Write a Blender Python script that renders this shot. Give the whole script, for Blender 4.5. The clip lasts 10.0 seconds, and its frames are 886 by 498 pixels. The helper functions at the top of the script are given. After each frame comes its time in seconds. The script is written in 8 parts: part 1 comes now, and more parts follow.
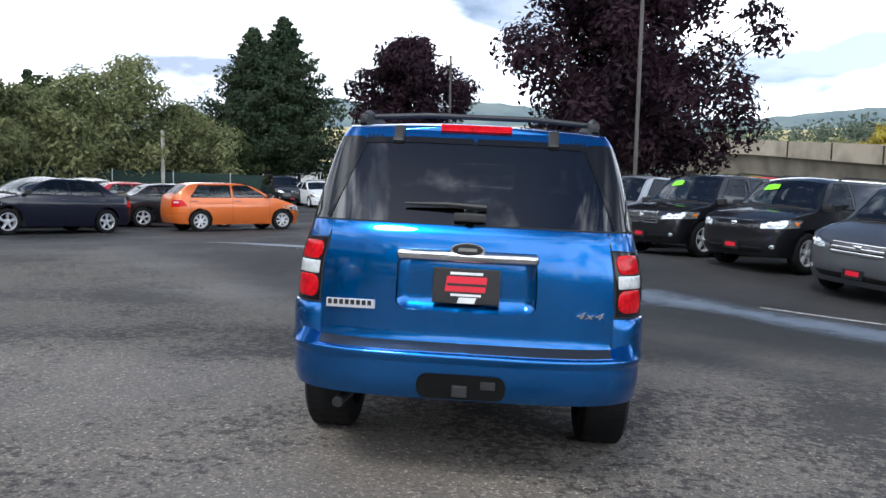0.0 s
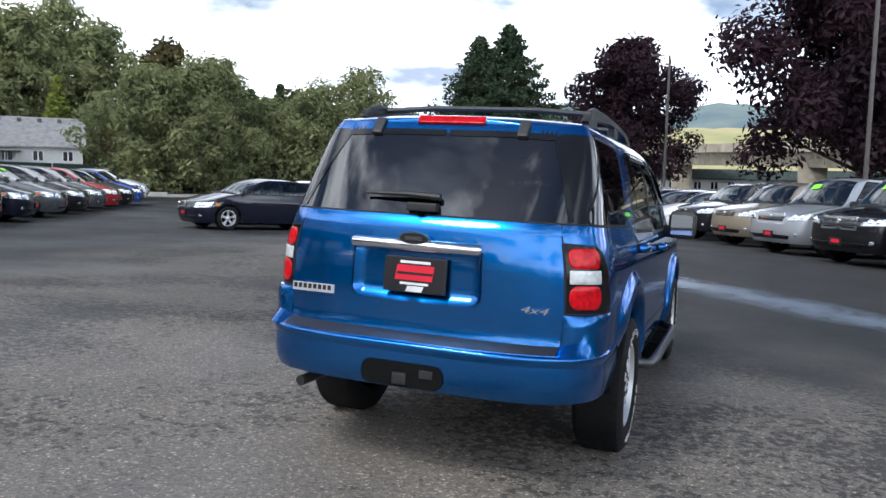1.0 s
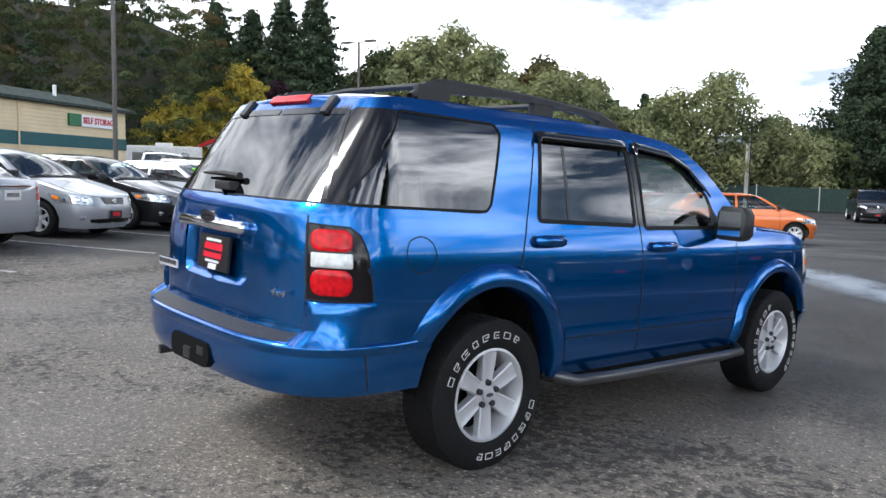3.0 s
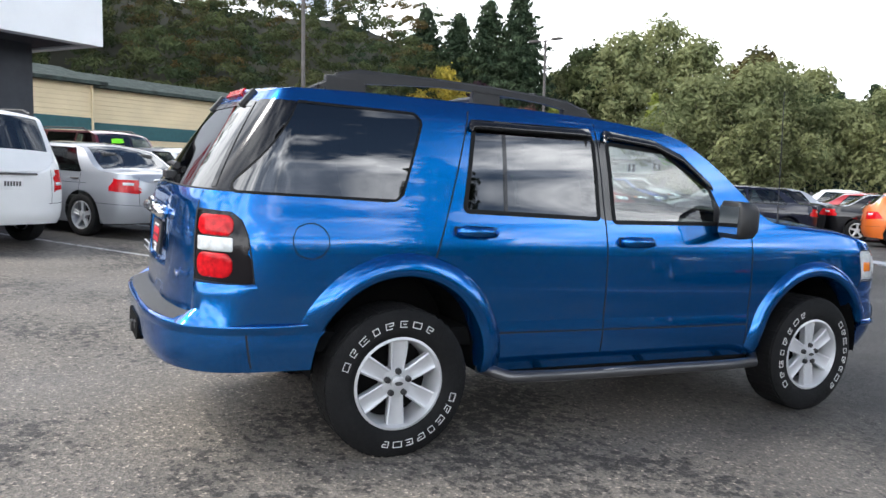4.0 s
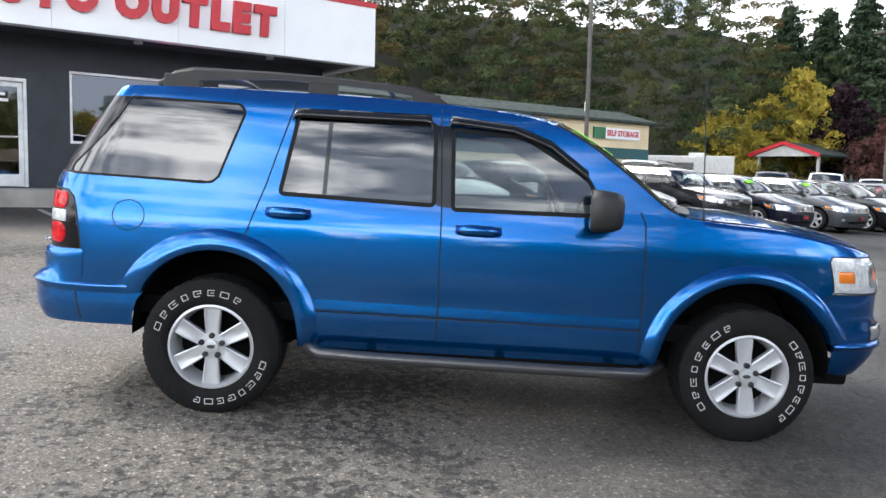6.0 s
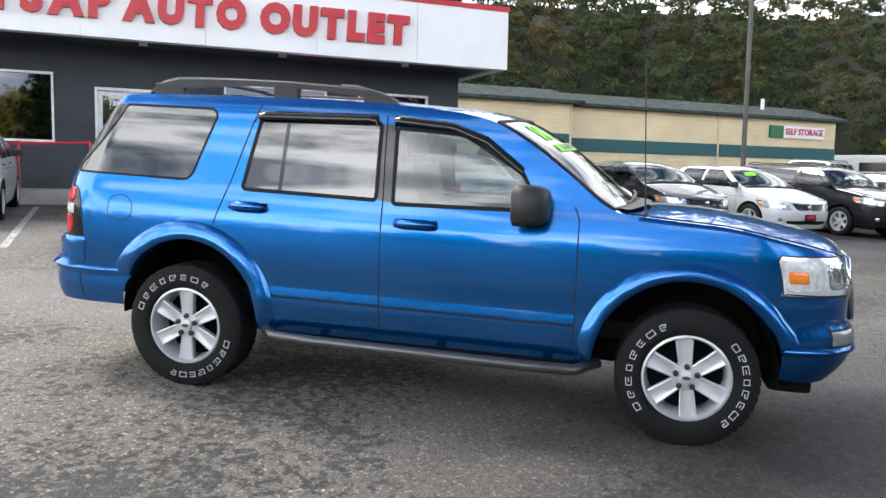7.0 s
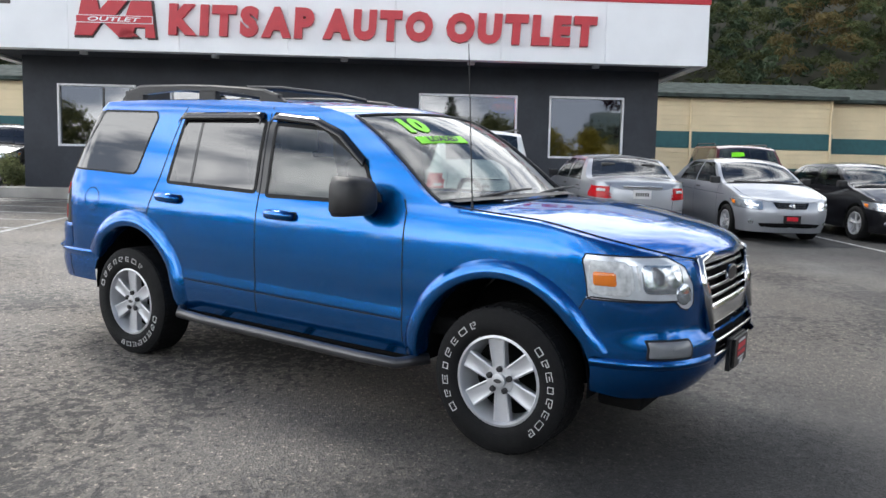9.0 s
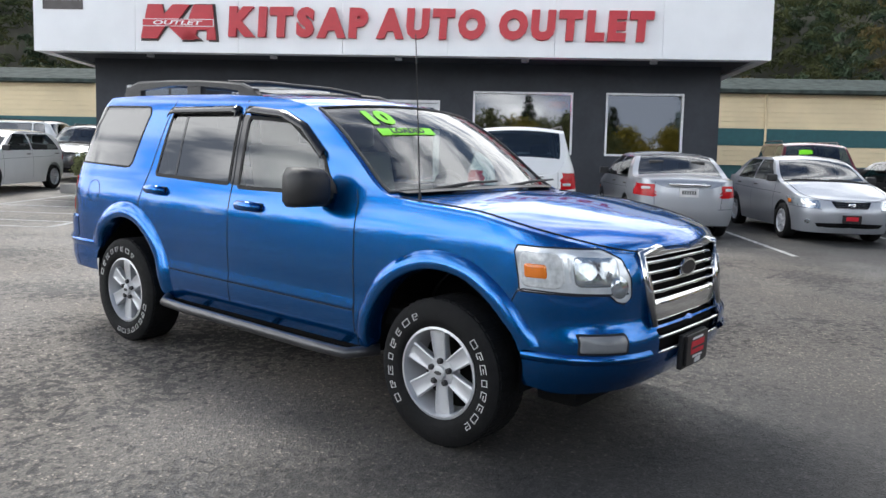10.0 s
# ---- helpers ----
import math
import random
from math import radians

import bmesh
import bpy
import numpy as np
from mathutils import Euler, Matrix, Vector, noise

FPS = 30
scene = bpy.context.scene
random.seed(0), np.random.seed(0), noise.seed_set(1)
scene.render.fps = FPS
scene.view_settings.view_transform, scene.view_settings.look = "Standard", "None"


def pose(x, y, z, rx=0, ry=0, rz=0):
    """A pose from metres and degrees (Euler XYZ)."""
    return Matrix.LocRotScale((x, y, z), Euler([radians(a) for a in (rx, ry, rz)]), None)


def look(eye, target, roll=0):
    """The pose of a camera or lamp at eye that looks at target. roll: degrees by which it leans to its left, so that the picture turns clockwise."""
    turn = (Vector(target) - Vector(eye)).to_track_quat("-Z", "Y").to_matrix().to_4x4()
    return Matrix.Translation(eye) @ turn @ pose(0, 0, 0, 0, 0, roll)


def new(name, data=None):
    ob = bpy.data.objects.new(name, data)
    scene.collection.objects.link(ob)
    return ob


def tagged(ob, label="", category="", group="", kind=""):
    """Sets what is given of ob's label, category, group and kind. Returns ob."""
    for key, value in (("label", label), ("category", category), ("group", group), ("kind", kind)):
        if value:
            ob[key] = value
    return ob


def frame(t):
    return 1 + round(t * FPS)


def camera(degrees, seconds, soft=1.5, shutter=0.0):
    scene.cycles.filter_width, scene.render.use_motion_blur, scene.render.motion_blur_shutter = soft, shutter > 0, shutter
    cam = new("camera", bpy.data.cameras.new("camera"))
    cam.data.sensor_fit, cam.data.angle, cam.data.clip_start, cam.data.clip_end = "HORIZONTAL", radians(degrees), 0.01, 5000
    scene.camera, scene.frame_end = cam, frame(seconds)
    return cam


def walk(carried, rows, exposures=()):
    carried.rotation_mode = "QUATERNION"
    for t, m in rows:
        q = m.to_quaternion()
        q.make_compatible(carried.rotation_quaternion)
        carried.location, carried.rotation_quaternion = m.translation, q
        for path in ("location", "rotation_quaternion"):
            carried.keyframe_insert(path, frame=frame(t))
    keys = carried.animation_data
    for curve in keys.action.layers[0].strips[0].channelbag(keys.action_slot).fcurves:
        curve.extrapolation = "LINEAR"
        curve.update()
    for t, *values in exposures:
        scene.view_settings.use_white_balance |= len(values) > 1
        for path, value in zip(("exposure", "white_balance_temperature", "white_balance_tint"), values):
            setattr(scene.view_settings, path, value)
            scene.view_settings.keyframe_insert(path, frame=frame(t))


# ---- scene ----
cam = camera(58.7, 10.0)

PATH = [
    (0, (0.161, -5.998, 1.573), (0.025, -4.012, 1.38), 1.2),
    (0.5, (0.797, -5.928, 1.545), (0.388, -3.98, 1.354), 1.1),
    (1, (1.423, -5.749, 1.527), (0.719, -3.887, 1.335), 1.2),
    (1.5, (2.004, -5.449, 1.491), (1.083, -3.684, 1.299), 1.3),
    (2, (2.519, -5.029, 1.464), (1.39, -3.389, 1.271), 1.2),
    (2.2, (2.708, -4.84, 1.461), (1.506, -3.253, 1.27), 1.3),
    (3.3, (3.731, -3.711, 1.398), (2.143, -2.509, 1.213), 1.0),
    (3.5, (3.879, -3.472, 1.387), (2.23, -2.356, 1.195), 1.1),
    (4, (4.27, -2.892, 1.397), (2.487, -2.005, 1.206), 1.1),
    (4.5, (4.561, -2.255, 1.388), (2.699, -1.551, 1.197), 1.2),
    (5, (4.867, -1.618, 1.378), (2.944, -1.1, 1.189), 1.1),
    (5.2, (4.93, -1.359, 1.359), (2.986, -0.927, 1.172), 1.1),
    (6.3, (5.067, 0.143, 1.315), (3.079, 0.012, 1.134), 1.3),
    (6.5, (5.101, 0.402, 1.331), (3.123, 0.174, 1.149), 1.2),
    (7, (5.07, 1.066, 1.302), (3.126, 0.633, 1.121), 1.1),
    (7.5, (4.911, 1.693, 1.287), (3.011, 1.096, 1.106), 1.0),
    (8, (4.682, 2.26, 1.273), (2.844, 1.492, 1.094), 1.0),
    (8.5, (4.429, 2.752, 1.264), (2.675, 1.808, 1.086), 1.0),
    (9, (4.202, 3.257, 1.265), (2.53, 2.173, 1.089), 1.1),
    (9.5, (3.96, 3.577, 1.259), (2.361, 2.388, 1.082), 1.2),
    (10, (3.798, 3.795, 1.232), (2.245, 2.547, 1.052), 1.2),
]
walk(cam, [(t, look(eye, target, roll)) for t, eye, target, roll in PATH], [(0, 0.26, 5800, 10), (2, 0.32, 5800, 10), (3.5, 0.70, 6050, 10), (5, 0.96, 6150, 10), (6.5, 0.96, 6200, 10), (8, 0.72, 6250, 10), (10, 0.58, 6200, 10)])

# ---- world, sun, exposure ----
world = bpy.data.worlds.new("sky")
scene.world = world
world.use_nodes = True
wn, wl = world.node_tree.nodes, world.node_tree.links
wn.clear()
w_out = wn.new("ShaderNodeOutputWorld")
w_bg = wn.new("ShaderNodeBackground")
w_bg.inputs["Strength"].default_value = 0.125
w_sky = wn.new("ShaderNodeTexSky")
w_sky.sky_type, w_sky.sun_disc = "NISHITA", False
w_sky.sun_elevation, w_sky.sun_rotation = radians(50), radians(-158)
w_sky.dust_density = 1.0
w_tc = wn.new("ShaderNodeTexCoord")
w_map = wn.new("ShaderNodeMapping")
w_map.inputs["Scale"].default_value = (1.0, 1.0, 2.6)
w_map.inputs["Rotation"].default_value = (0, 0, radians(20))
w_n = wn.new("ShaderNodeTexNoise")
w_n.inputs["Scale"].default_value, w_n.inputs["Detail"].default_value, w_n.inputs["Roughness"].default_value = 2.9, 9, 0.6
w_ramp = wn.new("ShaderNodeValToRGB")
w_ramp.color_ramp.elements[0].position, w_ramp.color_ramp.elements[1].position = 0.40, 0.56
w_n2 = wn.new("ShaderNodeTexNoise")
w_n2.inputs["Scale"].default_value, w_n2.inputs["Detail"].default_value = 4.0, 7
w_ramp2 = wn.new("ShaderNodeValToRGB")
w_ramp2.color_ramp.elements[0].position, w_ramp2.color_ramp.elements[1].position = 0.44, 0.60
w_ramp2.color_ramp.elements[0].color = (20.0, 19.8, 19.4, 1)
w_ramp2.color_ramp.elements[1].color = (4.2, 4.7, 5.6, 1)
w_mix = wn.new("ShaderNodeMix")
w_mix.data_type = "RGBA"
wl.new(w_tc.outputs["Generated"], w_map.inputs["Vector"])
wl.new(w_map.outputs[0], w_n.inputs["Vector"])
wl.new(w_map.outputs[0], w_n2.inputs["Vector"])
w_dot = wn.new("ShaderNodeVectorMath")
w_dot.operation = "DOT_PRODUCT"
w_dot.inputs[1].default_value = (-0.04, -0.09, -0.40)  # cloud banks low down, clearer overhead
w_add = wn.new("ShaderNodeMath")
w_add.operation = "ADD"
wl.new(w_tc.outputs["Generated"], w_dot.inputs[0])
wl.new(w_n.outputs[0], w_add.inputs[0])
wl.new(w_dot.outputs["Value"], w_add.inputs[1])
w_more = wn.new("ShaderNodeMath")
w_more.operation = "ADD"
w_more.inputs[1].default_value = 0.215
wl.new(w_add.outputs[0], w_more.inputs[0])
wl.new(w_more.outputs[0], w_ramp.inputs[0])
w_side = wn.new("ShaderNodeVectorMath")
w_side.operation = "DOT_PRODUCT"
w_side.inputs[1].default_value = (0.50, -0.70, -0.30)  # fewer dark bellies low across the street
w_over, w_few = wn.new("ShaderNodeMath"), wn.new("ShaderNodeMath")
w_over.operation, w_few.operation = "MAXIMUM", "MULTIPLY_ADD"
w_over.inputs[1].default_value = 0.25
w_few.inputs[1].default_value = -0.16
wl.new(w_tc.outputs["Generated"], w_side.inputs[0])
w_back = wn.new("ShaderNodeVectorMath")
w_back.operation = "DOT_PRODUCT"
w_back.inputs[1].default_value = (-0.80, 0.05, 0.30)  # nor above the hillside
w_most = wn.new("ShaderNodeMath")
w_most.operation = "MAXIMUM"
wl.new(w_tc.outputs["Generated"], w_back.inputs[0])
wl.new(w_side.outputs["Value"], w_most.inputs[0])
wl.new(w_back.outputs["Value"], w_most.inputs[1])
wl.new(w_most.outputs[0], w_over.inputs[0])
wl.new(w_over.outputs[0], w_few.inputs[0])
wl.new(w_n2.outputs[0], w_few.inputs[2])
w_less = wn.new("ShaderNodeMath")
w_less.operation = "ADD"
w_less.inputs[1].default_value = 0.06
wl.new(w_few.outputs[0], w_less.inputs[0])
wl.new(w_less.outputs[0], w_ramp2.inputs[0])
wl.new(w_ramp.outputs[0], w_mix.inputs[0])
w_deep = wn.new("ShaderNodeVectorMath")
w_deep.operation = "SCALE"
w_deep.inputs["Scale"].default_value = 0.6  # clear sky stands darker than the clouds
wl.new(w_sky.outputs[0], w_deep.inputs[0])
wl.new(w_deep.outputs[0], w_mix.inputs[6])
w_dir = wn.new("ShaderNodeVectorMath")
w_dir.operation = "DOT_PRODUCT"
w_dir.inputs[1].default_value = (0.60, 0.25, -0.50)  # cloud flanks stand brighter low across the street
w_rng = wn.new("ShaderNodeMapRange")
w_rng.inputs[1].default_value, w_rng.inputs[2].default_value, w_rng.inputs[3].default_value, w_rng.inputs[4].default_value = -0.3, 0.6, 0.80, 1.65
w_near = wn.new("ShaderNodeVectorMath")
w_near.operation = "DOT_PRODUCT"
w_near.inputs[1].default_value = (-0.241, -0.596, 0.766)  # and glow round the veiled sun
w_glow = wn.new("ShaderNodeMapRange")
w_glow.inputs[1].default_value, w_glow.inputs[2].default_value, w_glow.inputs[3].default_value, w_glow.inputs[4].default_value = 0.55, 1.0, 0.0, 0.30
w_sum = wn.new("ShaderNodeMath")
w_sum.operation = "ADD"
w_mul = wn.new("ShaderNodeVectorMath")
w_mul.operation = "SCALE"
wl.new(w_tc.outputs["Generated"], w_dir.inputs[0])
wl.new(w_tc.outputs["Generated"], w_near.inputs[0])
wl.new(w_dir.outputs["Value"], w_rng.inputs[0])
wl.new(w_near.outputs["Value"], w_glow.inputs[0])
wl.new(w_rng.outputs[0], w_sum.inputs[0])
wl.new(w_glow.outputs[0], w_sum.inputs[1])
wl.new(w_ramp2.outputs[0], w_mul.inputs[0])
wl.new(w_sum.outputs[0], w_mul.inputs["Scale"])
wl.new(w_mul.outputs[0], w_mix.inputs[7])
wl.new(w_mix.outputs[2], w_bg.inputs[0])
wl.new(w_bg.outputs[0], w_out.inputs[0])

sun = new("sun", bpy.data.lights.new("sun", "SUN"))
sun.data.energy, sun.data.angle, sun.data.color = 1.9, radians(14), (1.0, 0.95, 0.86)
sun.matrix_world = look((0, 0, 60), (0.375 * 50.3, 0.927 * 50.3, 0))


# ---- materials ----
def material(name, color, rough=0.6, metal=0.0, coat=0.0, vary=0.12, scale=6.0, bump=0.0, bump_scale=60.0, spec=0.5, color2=None, island=0.0, emit=0.0, obj=0.0):
    """A surface with grain at two scales: colour mottled towards color2 (or a darker self), uneven gloss, fine relief."""
    m = bpy.data.materials.new(name)
    m.use_nodes = True
    n, l = m.node_tree.nodes, m.node_tree.links
    b = n["Principled BSDF"]
    b.inputs["Roughness"].default_value, b.inputs["Metallic"].default_value = rough, metal
    b.inputs["Specular IOR Level"].default_value = spec
    if coat:
        b.inputs["Coat Weight"].default_value, b.inputs["Coat Roughness"].default_value = coat, 0.03
    c2 = color2 or tuple(v * (1 - vary * 1.6) for v in color)
    tc = n.new("ShaderNodeTexCoord")
    n1 = n.new("ShaderNodeTexNoise")
    n1.inputs["Scale"].default_value, n1.inputs["Detail"].default_value = scale, 6
    l.new(tc.outputs["Object"], n1.inputs["Vector"])
    r1 = n.new("ShaderNodeValToRGB")
    r1.color_ramp.elements[0].position, r1.color_ramp.elements[1].position = 0.35, 0.68
    r1.color_ramp.elements[0].color, r1.color_ramp.elements[1].color = (*color, 1), (*c2, 1)
    l.new(n1.outputs[0], r1.inputs[0])
    last = r1.outputs[0]
    if island or obj:
        g = n.new("ShaderNodeNewGeometry") if island else n.new("ShaderNodeObjectInfo")
        h = n.new("ShaderNodeHueSaturation")
        mr = n.new("ShaderNodeMapRange")
        mr.inputs[3].default_value, mr.inputs[4].default_value = 1 - (island or obj), 1 + (island or obj)
        l.new(g.outputs["Random Per Island" if island else "Random"], mr.inputs[0])
        l.new(mr.outputs[0], h.inputs["Value"])
        l.new(last, h.inputs["Color"])
        last = h.outputs[0]
    l.new(last, b.inputs["Base Color"])
    n2 = n.new("ShaderNodeTexNoise")
    n2.inputs["Scale"].default_value, n2.inputs["Detail"].default_value = scale * 7, 4
    l.new(tc.outputs["Object"], n2.inputs["Vector"])
    mr2 = n.new("ShaderNodeMapRange")
    mr2.inputs[3].default_value, mr2.inputs[4].default_value = rough * 0.85, min(1, rough * 1.15)
    l.new(n2.outputs[0], mr2.inputs[0])
    l.new(mr2.outputs[0], b.inputs["Roughness"])
    if bump:
        n3 = n.new("ShaderNodeTexNoise")
        n3.inputs["Scale"].default_value, n3.inputs["Detail"].default_value = bump_scale, 5
        l.new(tc.outputs["Object"], n3.inputs["Vector"])
        bp = n.new("ShaderNodeBump")
        bp.inputs["Strength"].default_value, bp.inputs["Distance"].default_value = bump, 0.02
        l.new(n3.outputs[0], bp.inputs["Height"])
        l.new(bp.outputs[0], b.inputs["Normal"])
    if emit:
        b.inputs["Emission Color"].default_value, b.inputs["Emission Strength"].default_value = (*color, 1), emit
    return m


def paint(name, color, metal=0.4, rough=0.38, flake=0.05):
    """Car paint: metallic base with flakes under a clear coat."""
    m = material(name, color, rough, metal, 1.0, 0.03, 3.0, spec=0.15 if max(color) < 0.06 else 0.5)
    n, l = m.node_tree.nodes, m.node_tree.links
    b = n["Principled BSDF"]
    tc = n.new("ShaderNodeTexCoord")
    v = n.new("ShaderNodeTexVoronoi")
    v.inputs["Scale"].default_value = 900
    l.new(tc.outputs["Object"], v.inputs["Vector"])
    bp = n.new("ShaderNodeBump")
    bp.inputs["Strength"].default_value, bp.inputs["Distance"].default_value = flake, 0.001
    l.new(v.outputs[0], bp.inputs["Height"])
    l.new(bp.outputs[0], b.inputs["Normal"])
    return m


def leaf(name, color, color2, scale, island, through_share=0.38):
    """Foliage: leaves that scatter light back and let some through, each clump of its own shade."""
    m = material(name, color, 0.7, color2=color2, scale=scale, island=island, spec=0.12)
    n, l = m.node_tree.nodes, m.node_tree.links
    b = n["Principled BSDF"]
    tint = b.inputs["Base Color"].links[0].from_socket
    tl, mx = n.new("ShaderNodeBsdfTranslucent"), n.new("ShaderNodeMixShader")
    mx.inputs[0].default_value = through_share
    l.new(tint, tl.inputs[0])
    l.new(b.outputs[0], mx.inputs[1])
    l.new(tl.outputs[0], mx.inputs[2])
    l.new(mx.outputs[0], n["Material Output"].inputs[0])
    return m


def glass(name, tint, gloss=0.02, ior=1.52):
    """Window glass: a tinted pane with a gloss that grows towards grazing view."""
    m = bpy.data.materials.new(name)
    m.use_nodes = True
    n, l = m.node_tree.nodes, m.node_tree.links
    n.clear()
    out = n.new("ShaderNodeOutputMaterial")
    tr, gl, lw, mx = n.new("ShaderNodeBsdfTransparent"), n.new("ShaderNodeBsdfGlossy"), n.new("ShaderNodeLayerWeight"), n.new("ShaderNodeMixShader")
    pw, sc = n.new("ShaderNodeMath"), n.new("ShaderNodeMapRange")
    tr.inputs[0].default_value = (*tint, 1)
    gl.inputs["Roughness"].default_value = gloss
    pw.operation = "POWER"
    pw.inputs[1].default_value = 5.0
    lw.inputs[0].default_value = 0.5
    f0 = ((ior - 1) / (ior + 1)) ** 2
    sc.inputs[3].default_value, sc.inputs[4].default_value = f0, 1.0
    l.new(lw.outputs["Facing"], pw.inputs[0])
    l.new(pw.outputs[0], sc.inputs[0])
    l.new(sc.outputs[0], mx.inputs[0])
    l.new(tr.outputs[0], mx.inputs[1])
    l.new(gl.outputs[0], mx.inputs[2])
    l.new(mx.outputs[0], out.inputs[0])
    return m


def asphalt_material():
    m = bpy.data.materials.new("asphalt")
    m.use_nodes = True
    n, l = m.node_tree.nodes, m.node_tree.links
    b = n["Principled BSDF"]
    tc = n.new("ShaderNodeTexCoord")

    def tex(kind, scale, detail=6, vec=None):
        t = n.new(kind)
        t.inputs["Scale"].default_value = scale
        if kind == "ShaderNodeTexNoise":
            t.inputs["Detail"].default_value = detail
        l.new(vec or tc.outputs["Object"], t.inputs["Vector"])
        return t.outputs[0]

    def ramp(src, p0, p1, c0, c1):
        r = n.new("ShaderNodeValToRGB")
        r.color_ramp.elements[0].position, r.color_ramp.elements[1].position = p0, p1
        r.color_ramp.elements[0].color, r.color_ramp.elements[1].color = (*c0, 1), (*c1, 1)
        l.new(src, r.inputs[0])
        return r.outputs[0]

    def mix(f, a, c, mode="MIX"):
        x = n.new("ShaderNodeMix")
        x.data_type, x.blend_type = "RGBA", mode
        if isinstance(f, float):
            x.inputs[0].default_value = f
        else:
            l.new(f, x.inputs[0])
        l.new(a, x.inputs[6])
        l.new(c, x.inputs[7])
        return x.outputs[2]

    def math_node(op, a, c):
        x = n.new("ShaderNodeMath")
        x.operation = op
        for i, v in enumerate((a, c)):
            if isinstance(v, (int, float)):
                x.inputs[i].default_value = v
            else:
                l.new(v, x.inputs[i])
        return x.outputs[0]

    def edge01(src, lo, hi):
        r = n.new("ShaderNodeMapRange")
        r.interpolation_type = "SMOOTHSTEP"
        r.inputs[1].default_value, r.inputs[2].default_value = lo, hi
        l.new(src, r.inputs[0])
        return r.outputs[0]

    sep = n.new("ShaderNodeSeparateXYZ")
    l.new(tc.outputs["Object"], sep.inputs[0])
    broad = tex("ShaderNodeTexNoise", 0.35, 5)
    wob = math_node("MULTIPLY", math_node("SUBTRACT", tex("ShaderNodeTexNoise", 0.5, 6), 0.5), 5.0)
    xw, yw = math_node("ADD", sep.outputs[0], wob), math_node("ADD", sep.outputs[1], wob)
    # older, worn paving lies behind and beside the car; newer paving ahead and beyond, darkened partly for shade
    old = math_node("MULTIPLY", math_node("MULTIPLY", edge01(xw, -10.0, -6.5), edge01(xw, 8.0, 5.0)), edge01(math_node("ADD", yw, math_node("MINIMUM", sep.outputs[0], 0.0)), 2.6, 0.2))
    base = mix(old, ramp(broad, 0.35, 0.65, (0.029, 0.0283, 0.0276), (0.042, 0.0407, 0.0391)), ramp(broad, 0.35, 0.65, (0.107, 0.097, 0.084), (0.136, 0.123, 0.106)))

    # tone drops ahead of the car, some of its shade put into the colour
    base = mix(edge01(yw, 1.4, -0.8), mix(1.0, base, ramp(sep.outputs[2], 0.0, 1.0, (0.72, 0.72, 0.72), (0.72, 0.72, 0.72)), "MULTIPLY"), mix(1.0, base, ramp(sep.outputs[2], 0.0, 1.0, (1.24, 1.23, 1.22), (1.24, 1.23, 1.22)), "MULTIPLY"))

    def rough_noise(scale, detail, rough, vec=None):
        t = n.new("ShaderNodeTexNoise")
        t.inputs["Scale"].default_value, t.inputs["Detail"].default_value, t.inputs["Roughness"].default_value = scale, detail, rough
        l.new(vec or tc.outputs["Object"], t.inputs["Vector"])
        return t.outputs[0]

    # ravelled pits where the fines have gone: ragged dark flecks, thicker in some patches than in others
    thick = math_node("MULTIPLY", math_node("SUBTRACT", rough_noise(0.55, 4, 0.5), 0.5), 0.70)
    pits = edge01(math_node("ADD", rough_noise(15.0, 9, 0.72), thick), 0.515, 0.585)
    k = n.new("ShaderNodeMapRange")
    k.inputs[3].default_value, k.inputs[4].default_value = 0.40, 0.85
    l.new(old, k.inputs[0])
    one = n.new("ShaderNodeRGB")
    one.outputs[0].default_value = (0.19, 0.20, 0.22, 1)
    col = mix(math_node("MULTIPLY", pits, k.outputs[0]), base, mix(1.0, base, one.outputs[0], "MULTIPLY"))
    # single stones of the aggregate, a few of them pale
    cells = n.new("ShaderNodeTexVoronoi")
    cells.inputs["Scale"].default_value = 85
    l.new(tc.outputs["Object"], cells.inputs["Vector"])
    grit = cells.outputs["Distance"]
    pick = n.new("ShaderNodeSeparateColor")
    l.new(cells.outputs["Color"], pick.inputs[0])
    col = mix(0.9, col, ramp(pick.outputs[0], 0.0, 1.0, (0.66, 0.66, 0.67), (1.34, 1.33, 1.31)), "MULTIPLY")
    col = mix(0.9, col, ramp(pick.outputs[1], 0.90, 0.97, (0.97, 0.97, 0.97), (2.6, 2.5, 2.35)), "MULTIPLY")
    col = mix(0.8, col, ramp(rough_noise(34, 9, 0.7), 0.36, 0.64, (0.58, 0.58, 0.58), (1.42, 1.42, 1.42)), "MULTIPLY")
    col = mix(0.6, col, ramp(rough_noise(1.7, 7, 0.62), 0.34, 0.66, (0.82, 0.82, 0.83), (1.16, 1.15, 1.13)), "MULTIPLY")
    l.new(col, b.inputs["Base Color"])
    rr = n.new("ShaderNodeMapRange")
    rr.inputs[1].default_value, rr.inputs[2].default_value, rr.inputs[3].default_value, rr.inputs[4].default_value = 0.35, 0.65, 0.55, 0.9
    l.new(broad, rr.inputs[0])
    l.new(rr.outputs[0], b.inputs["Roughness"])
    bp = n.new("ShaderNodeBump")
    bp.inputs["Strength"].default_value, bp.inputs["Distance"].default_value = 0.6, 0.008
    l.new(math_node("SUBTRACT", grit, math_node("MULTIPLY", pits, 0.8)), bp.inputs["Height"])
    l.new(bp.outputs[0], b.inputs["Normal"])
    return m


